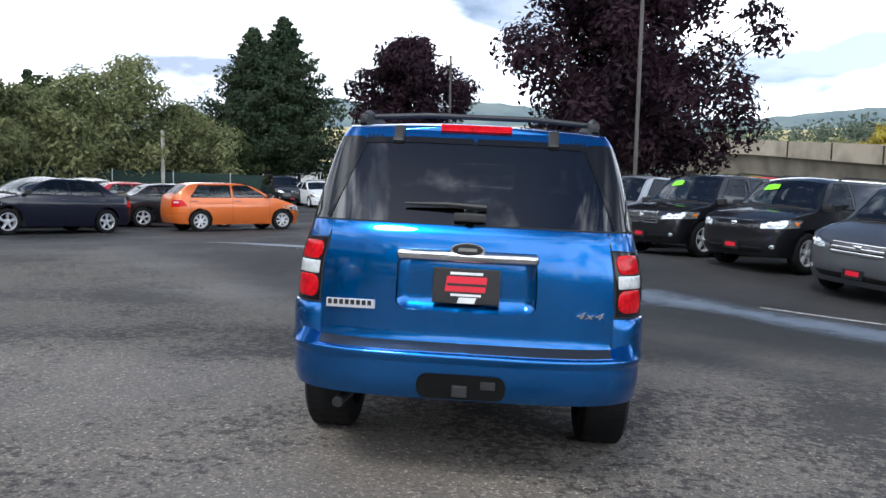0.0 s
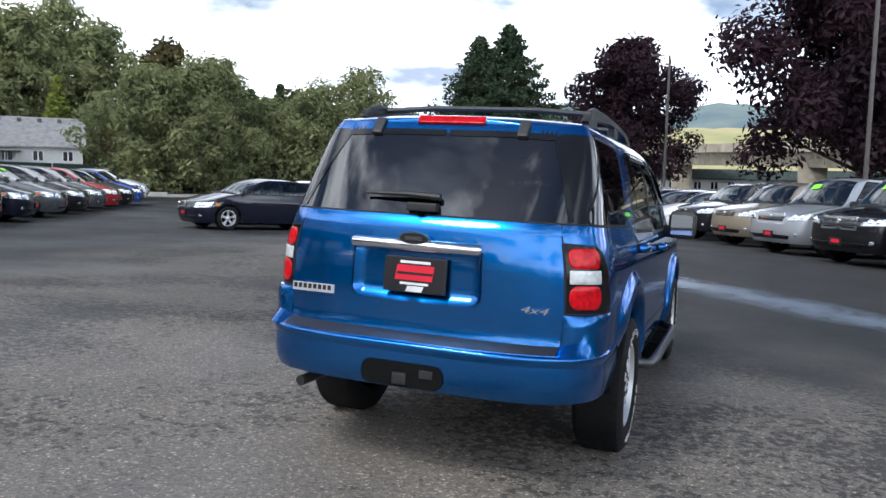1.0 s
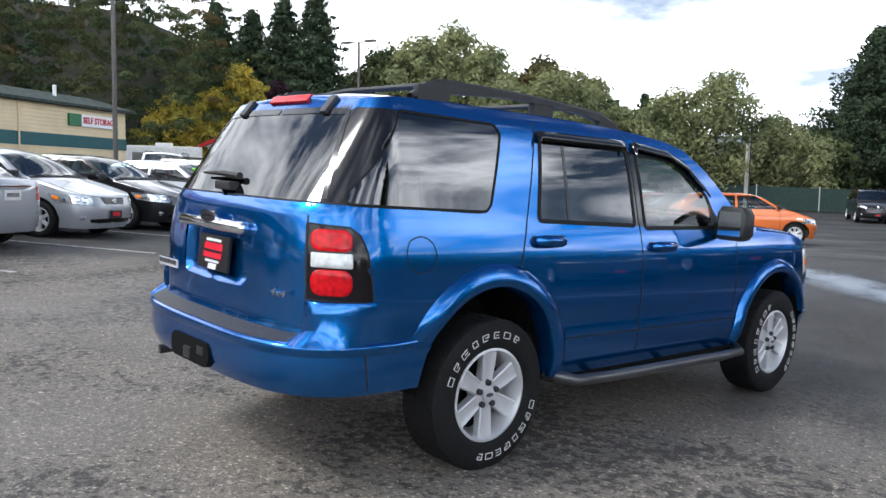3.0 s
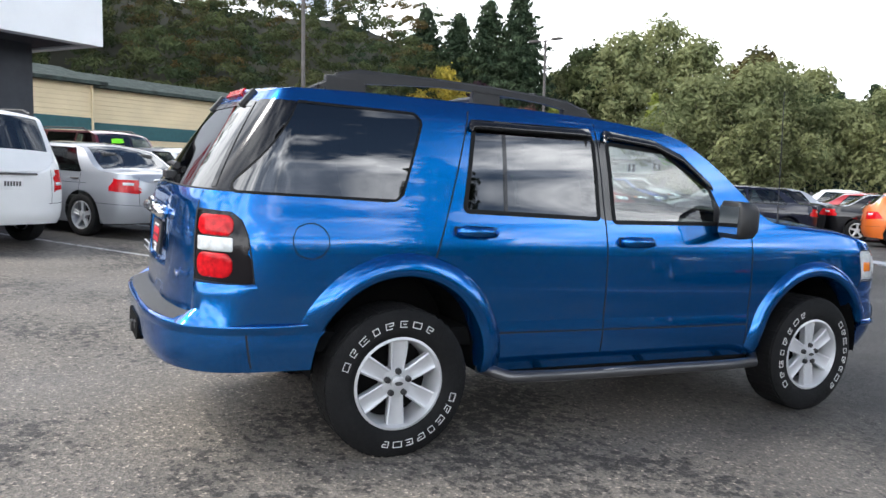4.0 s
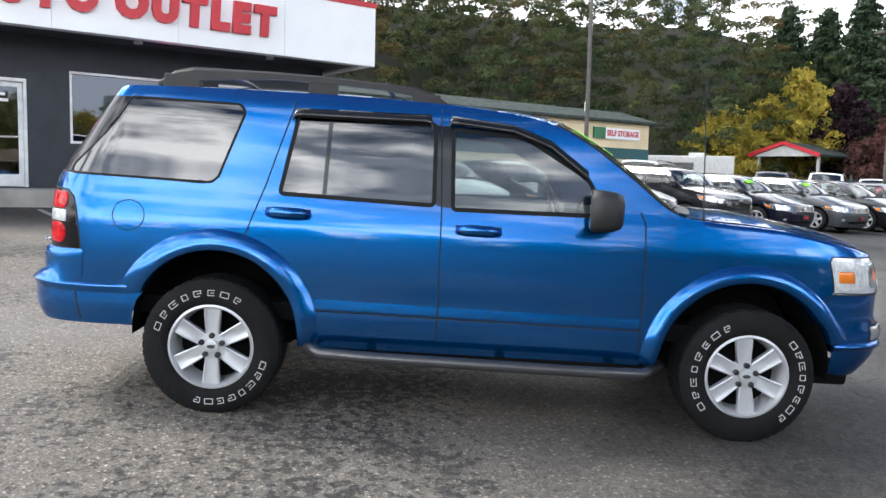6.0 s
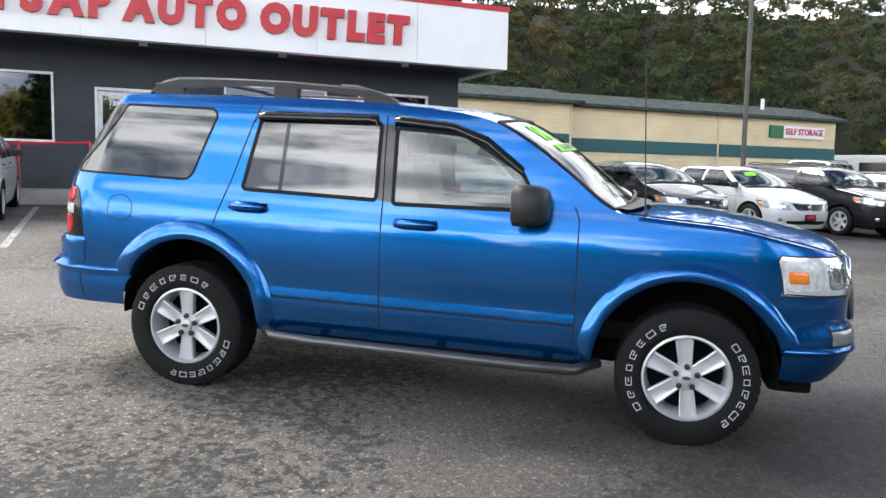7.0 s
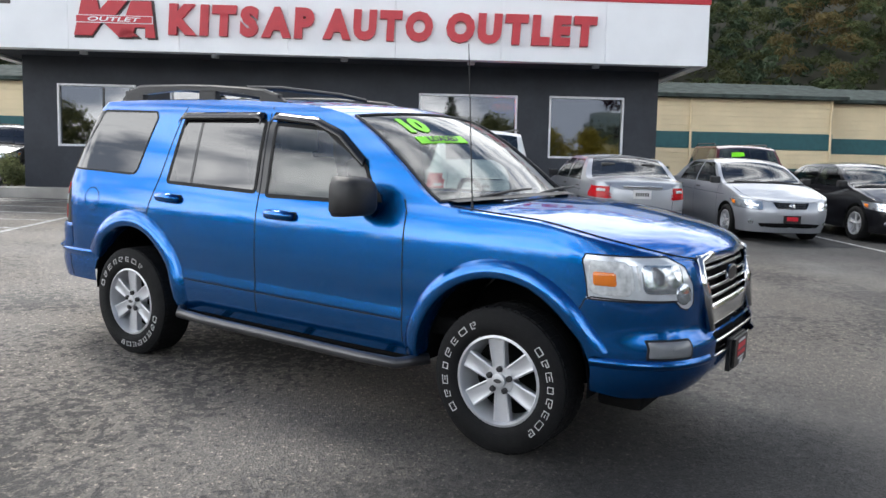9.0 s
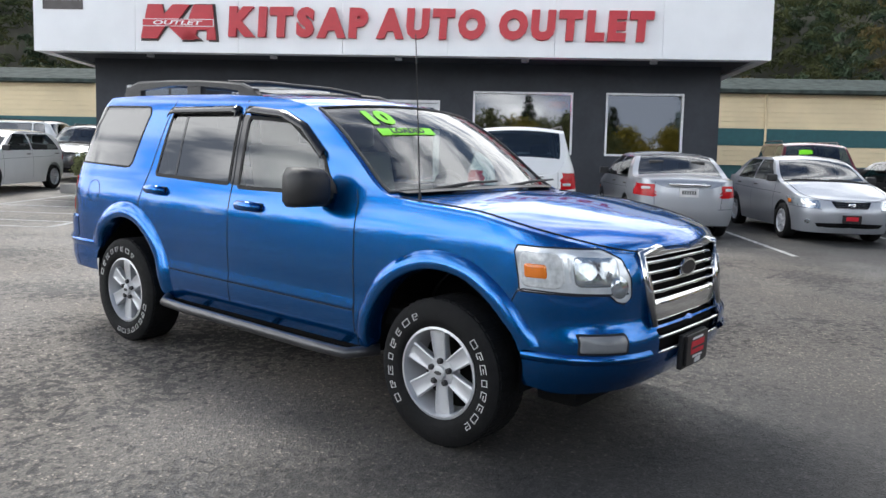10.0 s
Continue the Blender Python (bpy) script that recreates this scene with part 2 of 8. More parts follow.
M = {}
M["asphalt"] = asphalt_material()
M["blue"] = paint("blue_paint", (0.003, 0.112, 0.370), 0.90, 0.25, 0.012)
M["blue"].node_tree.nodes["Principled BSDF"].inputs["Specular Tint"].default_value = (0.22, 0.46, 0.85, 1)
M["black_plastic"] = material("black_plastic", (0.016, 0.016, 0.017), 0.5, bump=0.15, bump_scale=300)
M["grey_plastic"] = material("grey_plastic", (0.05, 0.05, 0.05), 0.6, bump=0.15, bump_scale=300)
M["gloss_black"] = material("gloss_black", (0.008, 0.008, 0.009), 0.12, vary=0.05)
M["seam"] = material("panel_gap", (0.004, 0.006, 0.012), 0.8)
M["rubber"] = material("tyre_rubber", (0.007, 0.007, 0.0075), 0.75, bump=0.3, bump_scale=140, vary=0.3, spec=0.25)
M["trim_black"] = material("window_seal", (0.006, 0.006, 0.0065), 0.55, spec=0.2)
M["letter_white"] = material("raised_white", (0.72, 0.72, 0.70), 0.6, vary=0.1)
M["alloy"] = material("alloy_wheel", (0.56, 0.57, 0.59), 0.36, 0.4, vary=0.05)
M["chrome"] = material("chrome", (0.8, 0.8, 0.8), 0.08, 1.0, vary=0.03)
M["dark_tube"] = material("dark_tube", (0.10, 0.10, 0.105), 0.3, 0.6)
M["mirror"] = material("dim_mirror", (0.42, 0.44, 0.46), 0.04, 1.0, vary=0.02)
M["steel"] = material("painted_steel", (0.10, 0.09, 0.085), 0.55, 0.3)
M["red_lens"] = material("red_lens", (0.60, 0.004, 0.010), 0.16, vary=0.3, scale=40, spec=0.3)
M["dark_lens"] = material("smoked_lens", (0.010, 0.008, 0.009), 0.10, spec=0.3)
M["liner"] = material("wheel_liner", (0.006, 0.006, 0.006), 0.9, spec=0.1)
M["white_lens"] = material("white_lens", (0.62, 0.64, 0.64), 0.15, coat=1.0, vary=0.2, scale=40)
M["clear_lens"] = material("clear_lens", (0.55, 0.59, 0.62), 0.10, 0.75, 1.0, vary=0.15, scale=9, bump=0.12, bump_scale=18)
M["fog_lens"] = material("fog_lens", (0.20, 0.21, 0.22), 0.15, vary=0.1, scale=12, coat=0.6)
M["amber"] = material("amber_lens", (0.85, 0.22, 0.02), 0.15, coat=1.0)
M["glass_dark"] = glass("privacy_glass", (0.05, 0.05, 0.05), ior=2.2)
# the dark of the cabins behind is put into this tint
M["glass_clear"] = glass("car_glass", (0.30, 0.36, 0.37), ior=2.3)
M["screen_glass"] = glass("screen_glass", (0.74, 0.80, 0.76), ior=2.25)
M["side_glass"] = glass("side_glass", (0.55, 0.61, 0.60), ior=1.8)
M["door_glass"] = glass("door_glass", (0.55, 0.62, 0.60), ior=2.0)
M["head_lens"] = material("head_lens", (0.74, 0.78, 0.81), 0.14, 0.3, 1.0, vary=0.12, scale=14, bump=0.1, bump_scale=22)
M["cabin"] = material("cabin_trim", (0.30, 0.285, 0.255), 0.85)
M["seat"] = material("grey_cloth", (0.055, 0.054, 0.052), 0.9)
M["dash"] = material("dark_trim", (0.03, 0.03, 0.03), 0.7)
M["plate_black"] = material("black_plate", (0.012, 0.011, 0.012), 0.35)
M["plate_red"] = material("red_print", (0.62, 0.01, 0.03), 0.4)
M["plate_white"] = material("white_print", (0.75, 0.75, 0.75), 0.4)
M["sticker"] = material("green_sticker", (0.28, 0.95, 0.02), 0.5, emit=0.0)
M["wall_dark"] = material("dark_grey_wall", (0.040, 0.045, 0.055), 0.75, bump=0.25, bump_scale=90, vary=0.15, scale=1.5)
M["white_panel"] = material("white_panel", (0.85, 0.86, 0.87), 0.35, vary=0.04, scale=1.0)
M["red_sign"] = material("red_sign", (0.52, 0.022, 0.035), 0.4, vary=0.06)
M["white_frame"] = material("white_frame", (0.75, 0.76, 0.77), 0.4)
M["shop_glass"] = glass("shop_glass", (0.10, 0.11, 0.12), ior=2.4)
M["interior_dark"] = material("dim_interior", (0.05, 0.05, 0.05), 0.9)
M["concrete"] = material("concrete", (0.46, 0.44, 0.40), 0.85, bump=0.3, bump_scale=30, vary=0.25, scale=1.2)
M["overpass"] = material("weathered_beige_concrete", (0.44, 0.385, 0.295), 0.85, bump=0.3, bump_scale=30, vary=0.25, scale=0.8)
M["cream"] = material("cream_siding", (0.78, 0.645, 0.41), 0.7, vary=0.1, scale=0.6)
M["teal"] = material("teal_band", (0.022, 0.105, 0.115), 0.65, vary=0.1)
M["roof_grey"] = material("grey_shingle", (0.066, 0.084, 0.076), 0.95, spec=0.15, bump=0.6, bump_scale=14, vary=0.35, scale=3)
M["roof_light"] = material("pale_shingle", (0.27, 0.27, 0.27), 0.9, bump=0.5, bump_scale=10, vary=0.2, scale=2)
M["line"] = material("road_paint", (0.55, 0.55, 0.53), 0.8, vary=0.45, scale=14)
M["bark"] = material("bark", (0.10, 0.075, 0.055), 0.95, bump=0.8, bump_scale=18, vary=0.4)
M["leaf_purple"] = leaf("purple_leaf", (0.017, 0.010, 0.015), (0.044, 0.022, 0.030), 0.5, 0.5, 0.25)
M["leaf_pine"] = leaf("pine_needle", (0.026, 0.045, 0.025), (0.060, 0.083, 0.044), 0.5, 0.3, 0.2)
M["leaf_green"] = leaf("green_leaf", (0.165, 0.190, 0.092), (0.300, 0.310, 0.150), 0.25, 0.28, 0.48)
M["leaf_dark"] = leaf("dark_leaf", (0.036, 0.055, 0.024), (0.094, 0.108, 0.043), 0.22, 0.25, 0.35)
M["leaf_autumn"] = leaf("autumn_leaf", (0.128, 0.092, 0.036), (0.060, 0.070, 0.030), 0.22, 0.25, 0.35)
M["leaf_yellow"] = leaf("yellow_leaf", (0.54, 0.42, 0.07), (0.30, 0.29, 0.07), 0.4, 0.3, 0.48)
M["leaf_lime"] = leaf("lime_leaf", (0.30, 0.33, 0.07), (0.17, 0.21, 0.05), 0.4, 0.3, 0.45)
M["leaf_red"] = leaf("red_leaf", (0.125, 0.052, 0.045), (0.070, 0.042, 0.036), 0.4, 0.3)
M["leaf_wood"] = leaf("woodland_leaf", (0.030, 0.046, 0.020), (0.098, 0.102, 0.040), 0.16, 0.22, 0.30)
# distance haze is mixed into this paled green
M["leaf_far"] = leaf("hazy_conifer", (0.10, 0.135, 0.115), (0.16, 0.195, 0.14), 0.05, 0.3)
M["grass"] = material("meadow", (0.50, 0.42, 0.20), 0.95, color2=(0.34, 0.33, 0.15), scale=0.02)
# pale bluish hill colours carry the haze of distance
M["hill"] = material("hill_haze_tint", (0.12, 0.17, 0.19), 0.95, color2=(0.19, 0.24, 0.22), scale=0.015)
M["fence_green"] = material("green_fence_screen", (0.012, 0.035, 0.028), 0.8, vary=0.2)
M["house_white"] = material("white_siding", (0.6, 0.6, 0.58), 0.7)
M["soil"] = material("undergrowth", (0.03, 0.03, 0.015), 0.95)
PAINTS = {k: paint(k + "_paint", c, mt) for k, c, mt in (
    ("black", (0.006, 0.006, 0.008), 0.0), ("navy", (0.004, 0.005, 0.016), 0.0), ("silver", (0.40, 0.42, 0.45), 0.55),
    ("white", (0.75, 0.76, 0.76), 0.0), ("grey", (0.085, 0.09, 0.10), 0.5), ("pearl", (0.58, 0.60, 0.62), 0.25), ("gold", (0.33, 0.28, 0.21), 0.6),
    ("orange", (0.62, 0.14, 0.018), 0.3), ("red", (0.35, 0.01, 0.015), 0.3), ("midblue", (0.02, 0.08, 0.40), 0.4), ("maroon", (0.14, 0.012, 0.018), 0.3))}


# ---- mesh helpers ----
def mesh_of(name, verts, faces, mat, smooth=False):
    me = bpy.data.meshes.new(name)
    me.from_pydata([tuple(v) for v in verts], [], faces)
    if mat is not None:
        me.materials.append(mat)
    if smooth:
        me.shade_smooth()
    me.update()
    return me


def part(name, bm, mat, parent=None, label="", smooth=False):
    """Links a bmesh (or a mesh) as one mesh object, under a thing where one is given."""
    if isinstance(bm, bmesh.types.BMesh):
        bmesh.ops.recalc_face_normals(bm, faces=bm.faces)
        me = bpy.data.meshes.new(name)
        bm.to_mesh(me)
        bm.free()
        if mat is not None:
            me.materials.append(mat)
        if smooth:
            me.shade_smooth()
    else:
        me = bm
    ob = new(name, me)
    if parent is not None:
        ob.parent = parent
    return tagged(ob, label)


def mesh_from(bm, mat, name, smooth=True):
    bmesh.ops.recalc_face_normals(bm, faces=bm.faces)
    me = bpy.data.meshes.new(name)
    bm.to_mesh(me)
    bm.free()
    me.materials.append(mat)
    if smooth:
        me.shade_smooth()
    return me


def root(name, m, label, category, group="", kind=""):
    ob = new(name)
    ob.empty_display_size = 0.2
    ob.matrix_world = m
    return tagged(ob, label, category, group, kind)


def add_box(bm, lo, hi, bevel=0.0, m=None):
    r = bmesh.ops.create_cube(bm, size=1.0)
    vs = r["verts"]
    for v in vs:
        v.co = Vector([lo[i] + (v.co[i] + 0.5) * (hi[i] - lo[i]) for i in range(3)])
    if bevel:
        es = list({e for v in vs for e in v.link_edges})
        g = bmesh.ops.bevel(bm, geom=es, offset=bevel, segments=2, affect="EDGES", profile=0.7)
        vs = g["verts"]
    if m is not None:
        bmesh.ops.transform(bm, matrix=m, verts=list({v for v in vs if v.is_valid}))
    return vs


def box(lo, hi, bevel=0.0, m=None):
    bm = bmesh.new()
    add_box(bm, lo, hi, bevel, m)
    return bm


def add_tube(bm, pts, rad, seg=10, cap=True):
    """A tube along points; rad is a number or one a point."""
    pts = [Vector(p) for p in pts]
    rads = [rad] * len(pts) if isinstance(rad, (int, float)) else rad
    rings = []
    up = Vector((0, 0, 1))
    for i, p in enumerate(pts):
        d = (pts[min(i + 1, len(pts) - 1)] - pts[max(i - 1, 0)]).normalized()
        a = d.cross(up if abs(d.dot(up)) < 0.95 else Vector((1, 0, 0))).normalized()
        b = d.cross(a)
        rings.append([bm.verts.new(p + rads[i] * (math.cos(2 * math.pi * k / seg) * a + math.sin(2 * math.pi * k / seg) * b)) for k in range(seg)])
    for r0, r1 in zip(rings, rings[1:]):
        for k in range(seg):
            bm.faces.new((r0[k], r0[(k + 1) % seg], r1[(k + 1) % seg], r1[k]))
    if cap:
        bm.faces.new(rings[0][::-1])
        bm.faces.new(rings[-1])


def tube(pts, rad, seg=10):
    bm = bmesh.new()
    add_tube(bm, pts, rad, seg)
    return bm


def lathe(profile, seg=40, axis="x"):
    """Turns (radius, offset) pairs round the x axis."""
    bm = bmesh.new()
    rings = []
    for r, o in profile:
        rings.append([bm.verts.new((o, r * math.cos(2 * math.pi * k / seg), r * math.sin(2 * math.pi * k / seg))) for k in range(seg)])
    for a, b in zip(rings, rings[1:]):
        for k in range(seg):
            bm.faces.new((a[k], a[(k + 1) % seg], b[(k + 1) % seg], b[k]))
    return bm


def extrude_poly(pts2, fn, depth):
    """A prism: 2D outline mapped by fn(u, v, w) for w = 0 and depth."""
    bm = bmesh.new()
    a = [bm.verts.new(fn(u, v, 0.0)) for u, v in pts2]
    b = [bm.verts.new(fn(u, v, depth)) for u, v in pts2]
    bm.faces.new(a)
    bm.faces.new(b[::-1])
    k = len(a)
    for i in range(k):
        bm.faces.new((a[i], b[i], b[(i + 1) % k], a[(i + 1) % k]))
    return bm


def round_rect(w, h, r, n=4, cx=0.0, cy=0.0):
    out = []
    for sx, sy, a0 in ((1, 1, 0), (-1, 1, 90), (-1, -1, 180), (1, -1, 270)):
        for i in range(n + 1):
            a = radians(a0 + 90 * i / n)
            out.append((cx + sx * (w / 2 - r) + r * math.cos(a), cy + sy * (h / 2 - r) + r * math.sin(a)))
    return out


def text_mesh(name, body, size, extrude, mat, shear=0.0, bold=0.0):
    """Letters in the built-in font as one mesh, in the xy plane, centred."""
    cu = bpy.data.curves.new(name, "FONT")
    cu.body, cu.size, cu.extrude, cu.shear, cu.offset = body, size, extrude, shear, bold
    cu.align_x, cu.align_y, cu.resolution_u = "CENTER", "CENTER", 3
    ob = bpy.data.objects.new(name, cu)
    scene.collection.objects.link(ob)
    dg = bpy.context.evaluated_depsgraph_get()
    me = bpy.data.meshes.new_from_object(ob.evaluated_get(dg))
    bpy.data.objects.remove(ob)
    bpy.data.curves.remove(cu)
    me.materials.clear()
    me.materials.append(mat)
    me.name = name
    return me


def interp(x, pts):
    if x <= pts[0][0]:
        return pts[0][1]
    for (x0, y0), (x1, y1) in zip(pts, pts[1:]):
        if x <= x1:
            return y0 + (y1 - y0) * (x - x0) / (x1 - x0)
    return pts[-1][1]


def smooth(x, pts):
    """A smooth curve through points (monotone between them)."""
    if x <= pts[0][0]:
        return pts[0][1]
    if x >= pts[-1][0]:
        return pts[-1][1]
    s = [(b[1] - a[1]) / (b[0] - a[0]) for a, b in zip(pts, pts[1:])]
    t = [s[0]] + [0.0 if p * q <= 0 else 2 * p * q / (p + q) for p, q in zip(s, s[1:])] + [s[-1]]
    for i, ((x0, y0), (x1, y1)) in enumerate(zip(pts, pts[1:])):
        if x <= x1:
            h = x1 - x0
            u = (x - x0) / h
            return y0 * (1 + 2 * u) * (1 - u) ** 2 + t[i] * h * u * (1 - u) ** 2 + y1 * u * u * (3 - 2 * u) + t[i + 1] * h * u * u * (u - 1)


# ---- the ground ----
def step01(v):
    v = min(1.0, max(0.0, v))
    return v * v * (3 - 2 * v)


def H(x, y):
    """The lot falls gently to the front and to the right, and flattens beyond the aisle."""
    xx, yy = min(25.0, max(-40.0, x)), min(22.0, max(-45.0, y))
    return -0.0255 * xx - 0.0365 * yy + 0.45 * step01((y - 3) / 7) * step01((x + 12) / 12)


def frame_on_ground(x, y, az, dz=0.0):
    """A pose on the ground at (x, y), its +y axis heading az degrees clockwise from the world's +y, tilted with the ground."""
    h = Vector((math.sin(radians(az)), math.cos(radians(az)), 0))
    r = Vector((h.y, -h.x, 0))
    hy = Vector((h.x, h.y, (H(x + h.x, y + h.y) - H(x - h.x, y - h.y)) / 2)).normalized()
    rx = Vector((r.x, r.y, (H(x + r.x, y + r.y) - H(x - r.x, y - r.y)) / 2)).normalized()
    up = rx.cross(hy).normalized()
    rx = hy.cross(up)
    m = Matrix((rx, hy, up)).transposed().to_4x4()
    m.translation = (x, y, H(x, y) + dz)
    return m


def build_ground():
    def axis(near, far):
        v, s = [0.0], 1.0
        while v[-1] < far:
            v.append(v[-1] + s)
            if v[-1] > near:
                s *= 1.25
        return [-a for a in v[:0:-1]] + v
    xs = axis(50, 3500)
    verts = [(x, y, H(x, y)) for y in xs for x in xs]
    k = len(xs)
    faces = [(j * k + i, j * k + i + 1, (j + 1) * k + i + 1, (j + 1) * k + i) for j in range(k - 1) for i in range(k - 1)]
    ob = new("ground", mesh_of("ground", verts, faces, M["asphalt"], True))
    tagged(ob, "worn grey asphalt of a car sales lot", "ground", kind="structure")


build_ground()


# ---- car bodies ----
def sd_poly(px, pz, poly):
    d, inside = 1e9, False
    for (x0, z0), (x1, z1) in zip(poly, poly[1:] + poly[:1]):
        ex, ez = x1 - x0, z1 - z0
        t = min(1.0, max(0.0, ((px - x0) * ex + (pz - z0) * ez) / (ex * ex + ez * ez)))
        d = min(d, math.hypot(px - x0 - t * ex, pz - z0 - t * ez))
        if (z0 > pz) != (z1 > pz) and px < x0 + (pz - z0) / (z1 - z0) * ex:
            inside = not inside
    return -d if inside else d


class Shell:
    """A car body as one curved skin: a skirt that runs from the middle of the tail round the side to the middle of the nose (param q, which is y along
    the side), up to an upper edge, and a top over it (tail deck, roof, screen, bonnet). Half width by height, tail and nose by height, edge by y."""

    def __init__(s, wz, tail, nose, yrc, yfc, edge, base, crown, bow, n=3.5, taper=0.02, break_z=(0.6, 0.85, 1.18)):
        s.wz, s.tail, s.nose, s.yrc, s.yfc, s.edge, s.base, s.crown, s.bow, s.n, s.taper, s.break_z = wz, tail, nose, yrc, yfc, edge, base, crown, bow, n, taper, break_z
        s.zr = 0.9
        s.tab_r, s.tab_f = s.table(True), s.table(False)
        s.q0, s.q1 = s.tab_r[-1][0], s.tab_f[-1][0]

    def corner(s, th, z, rear):
        c, k = max(0.0, math.cos(th)) ** (2 / s.n), max(0.0, math.sin(th)) ** (2 / s.n)
        w = smooth(z, s.wz)
        if rear:
            return w * c * (1 - s.taper), s.yrc + (smooth(z, s.tail) - s.yrc) * k
        return w * c * (1 - s.taper), s.yfc + (smooth(z, s.nose) - s.yfc) * k

    def table(s, rear):
        out, q = [], s.yrc if rear else s.yfc
        last = s.corner(0, s.zr, rear)
        for i in range(0, 201):
            th = math.pi / 2 * i / 200
            p = s.corner(th, s.zr, rear)
            q += (-1 if rear else 1) * math.hypot(p[0] - last[0], p[1] - last[1])
            last = p
            out.append((q, th, p[0], p[1]))
        return out

    def find(s, q):
        tab = s.tab_r if q < s.yrc else s.tab_f
        a = abs(q - tab[0][0])
        for r0, r1 in zip(tab, tab[1:]):
            a0, a1 = abs(r0[0] - tab[0][0]), abs(r1[0] - tab[0][0])
            if a <= a1:
                u = (a - a0) / max(1e-9, a1 - a0)
                return [r0[k] + (r1[k] - r0[k]) * u for k in range(4)]
        return tab[-1]

    def q_at(s, x, rear):
        """The param where the tail (or nose) is x from the middle, at the reference height."""
        for r0, r1 in zip(*(lambda t: (t, t[1:]))(s.tab_r if rear else s.tab_f)):
            if r1[2] <= x:
                u = (r0[2] - x) / max(1e-9, r0[2] - r1[2])
                return r0[0] + (r1[0] - r0[0]) * u
        return s.q0 if rear else s.q1

    def y_ref(s, q):
        return q if s.yrc <= q <= s.yfc else s.find(q)[3]

    def P(s, q, z, off=0.0):
        if s.yrc <= q <= s.yfc:
            m, h = (s.yrc + s.yfc) / 2, (s.yfc - s.yrc) / 2
            x, y = smooth(z, s.wz) * (1 - s.taper * abs((q - m) / h) ** 3), q
        else:
            x, y = s.corner(s.find(q)[1], z, q < s.yrc)
        p = Vector((x, y, z))
        if off:
            p = p + s.normal(q, z) * off
        return p

    def normal(s, q, z):
        e = 0.01
        a = s.P(min(s.q1, q + e), z) - s.P(max(s.q0, q - e), z)
        b = s.P(q, z + e) - s.P(q, z - e)
        v = a.cross(b)
        return v.normalized() if v.length > 1e-9 else Vector((1, 0, 0))

    def zt(s, q):
        return smooth(s.y_ref(q), s.edge)

    def zb(s, q):
        return interp(s.y_ref(q), s.base)

    def rows(s, dz, q):
        z1, z2, z3 = s.break_z
        top, bot = s.zt(q), s.zb(q)
        m = min(z3, top)
        n1, n2, n3, n4 = (max(2, round(v / dz)) for v in (z1 - 0.45, z2 - z1, z3 - z2, 0.52))
        out = [bot + (z1 - bot) * i / n1 for i in range(n1)] + [z1 + (z2 - z1) * i / n2 for i in range(n2)] + [z2 + (m - z2) * i / n3 for i in range(n3)]
        return out + [m + (top - m) * i / n4 for i in range(n4 + 1)]

    def skirt(s, dq, dz, shapes):
        """Regions of the skirt: {label: (verts, faces)}. shapes: (label, signed distance in (q, z)); the first that holds a face takes it; the rest is 'body'."""
        nq = int((s.q1 - s.q0) / dq)
        qs = [s.q0 + (s.q1 - s.q0) * i / nq for i in range(nq + 1)]
        node = [[[q, z] for z in s.rows(dz, q)] for q in qs]
        nr = len(node[0])
        taken = [[False] * nr for _ in range(nq + 1)]
        for label, sd, *_ in shapes:
            for i in range(nq + 1):
                for j in range(nr):
                    a = node[i][j]
                    if taken[i][j]:
                        continue
                    h = 0.52 * min(dq, max(0.004, abs(node[i][min(j + 1, nr - 1)][1] - node[i][max(j - 1, 0)][1]) / (2 if 0 < j < nr - 1 else 1)))
                    d = sd(*a)
                    if abs(d) < h and 0 < i < nq:
                        e = 1e-3
                        gx, gz = (sd(a[0] + e, a[1]) - sd(a[0] - e, a[1])) / (2 * e), (sd(a[0], a[1] + e) - sd(a[0], a[1] - e)) / (2 * e)
                        g = gx * gx + gz * gz
                        if g > 0.2:
                            if j in (0, nr - 1):
                                if abs(gx) > 0.5:
                                    a[0] -= d / gx
                                continue
                            a[0] -= d * gx / g
                            a[1] -= d * gz / g
                    taken[i][j] = sd(*a) < 0.001
        out = {}
        for i in range(nq):
            for j in range(nr - 1):
                c = [(i, j), (i + 1, j), (i + 1, j + 1), (i, j + 1)]
                best = None
                for tri in (((0, 1, 2), (0, 2, 3)), ((0, 1, 3), (1, 2, 3))):
                    labels, worst = [], 0.0
                    for t in tri:
                        pts = [node[c[k][0]][c[k][1]] for k in t]
                        cq, cz = sum(p[0] for p in pts) / 3, sum(p[1] for p in pts) / 3
                        lab = "body"
                        for label, sd, *_ in shapes:
                            d = sd(cq, cz)
                            if d < 0.08:
                                dd = [sd(*p) for p in pts]
                                if min(dd) < -1e-3 and max(dd) > 1e-3:
                                    worst += min(-min(dd), max(dd))
                            if d < 0:
                                lab = label
                                break
                        labels.append(lab)
                    if best is None or worst < best[0] - 1e-6:
                        best = (worst, [([c[k] for k in t], lab) for t, lab in zip(tri, labels)])
                for t, lab in best[1]:
                    out.setdefault(lab, []).append(t)
        made = {}
        for lab, tris in out.items():
            idx, verts, faces = {}, [], []
            for t in tris:
                f = []
                for k in t:
                    if k not in idx:
                        idx[k] = len(verts)
                        verts.append(s.P(*node[k[0]][k[1]]))
                    f.append(idx[k])
                faces.append(tuple(f))
            made[lab] = (verts, faces)
        return made

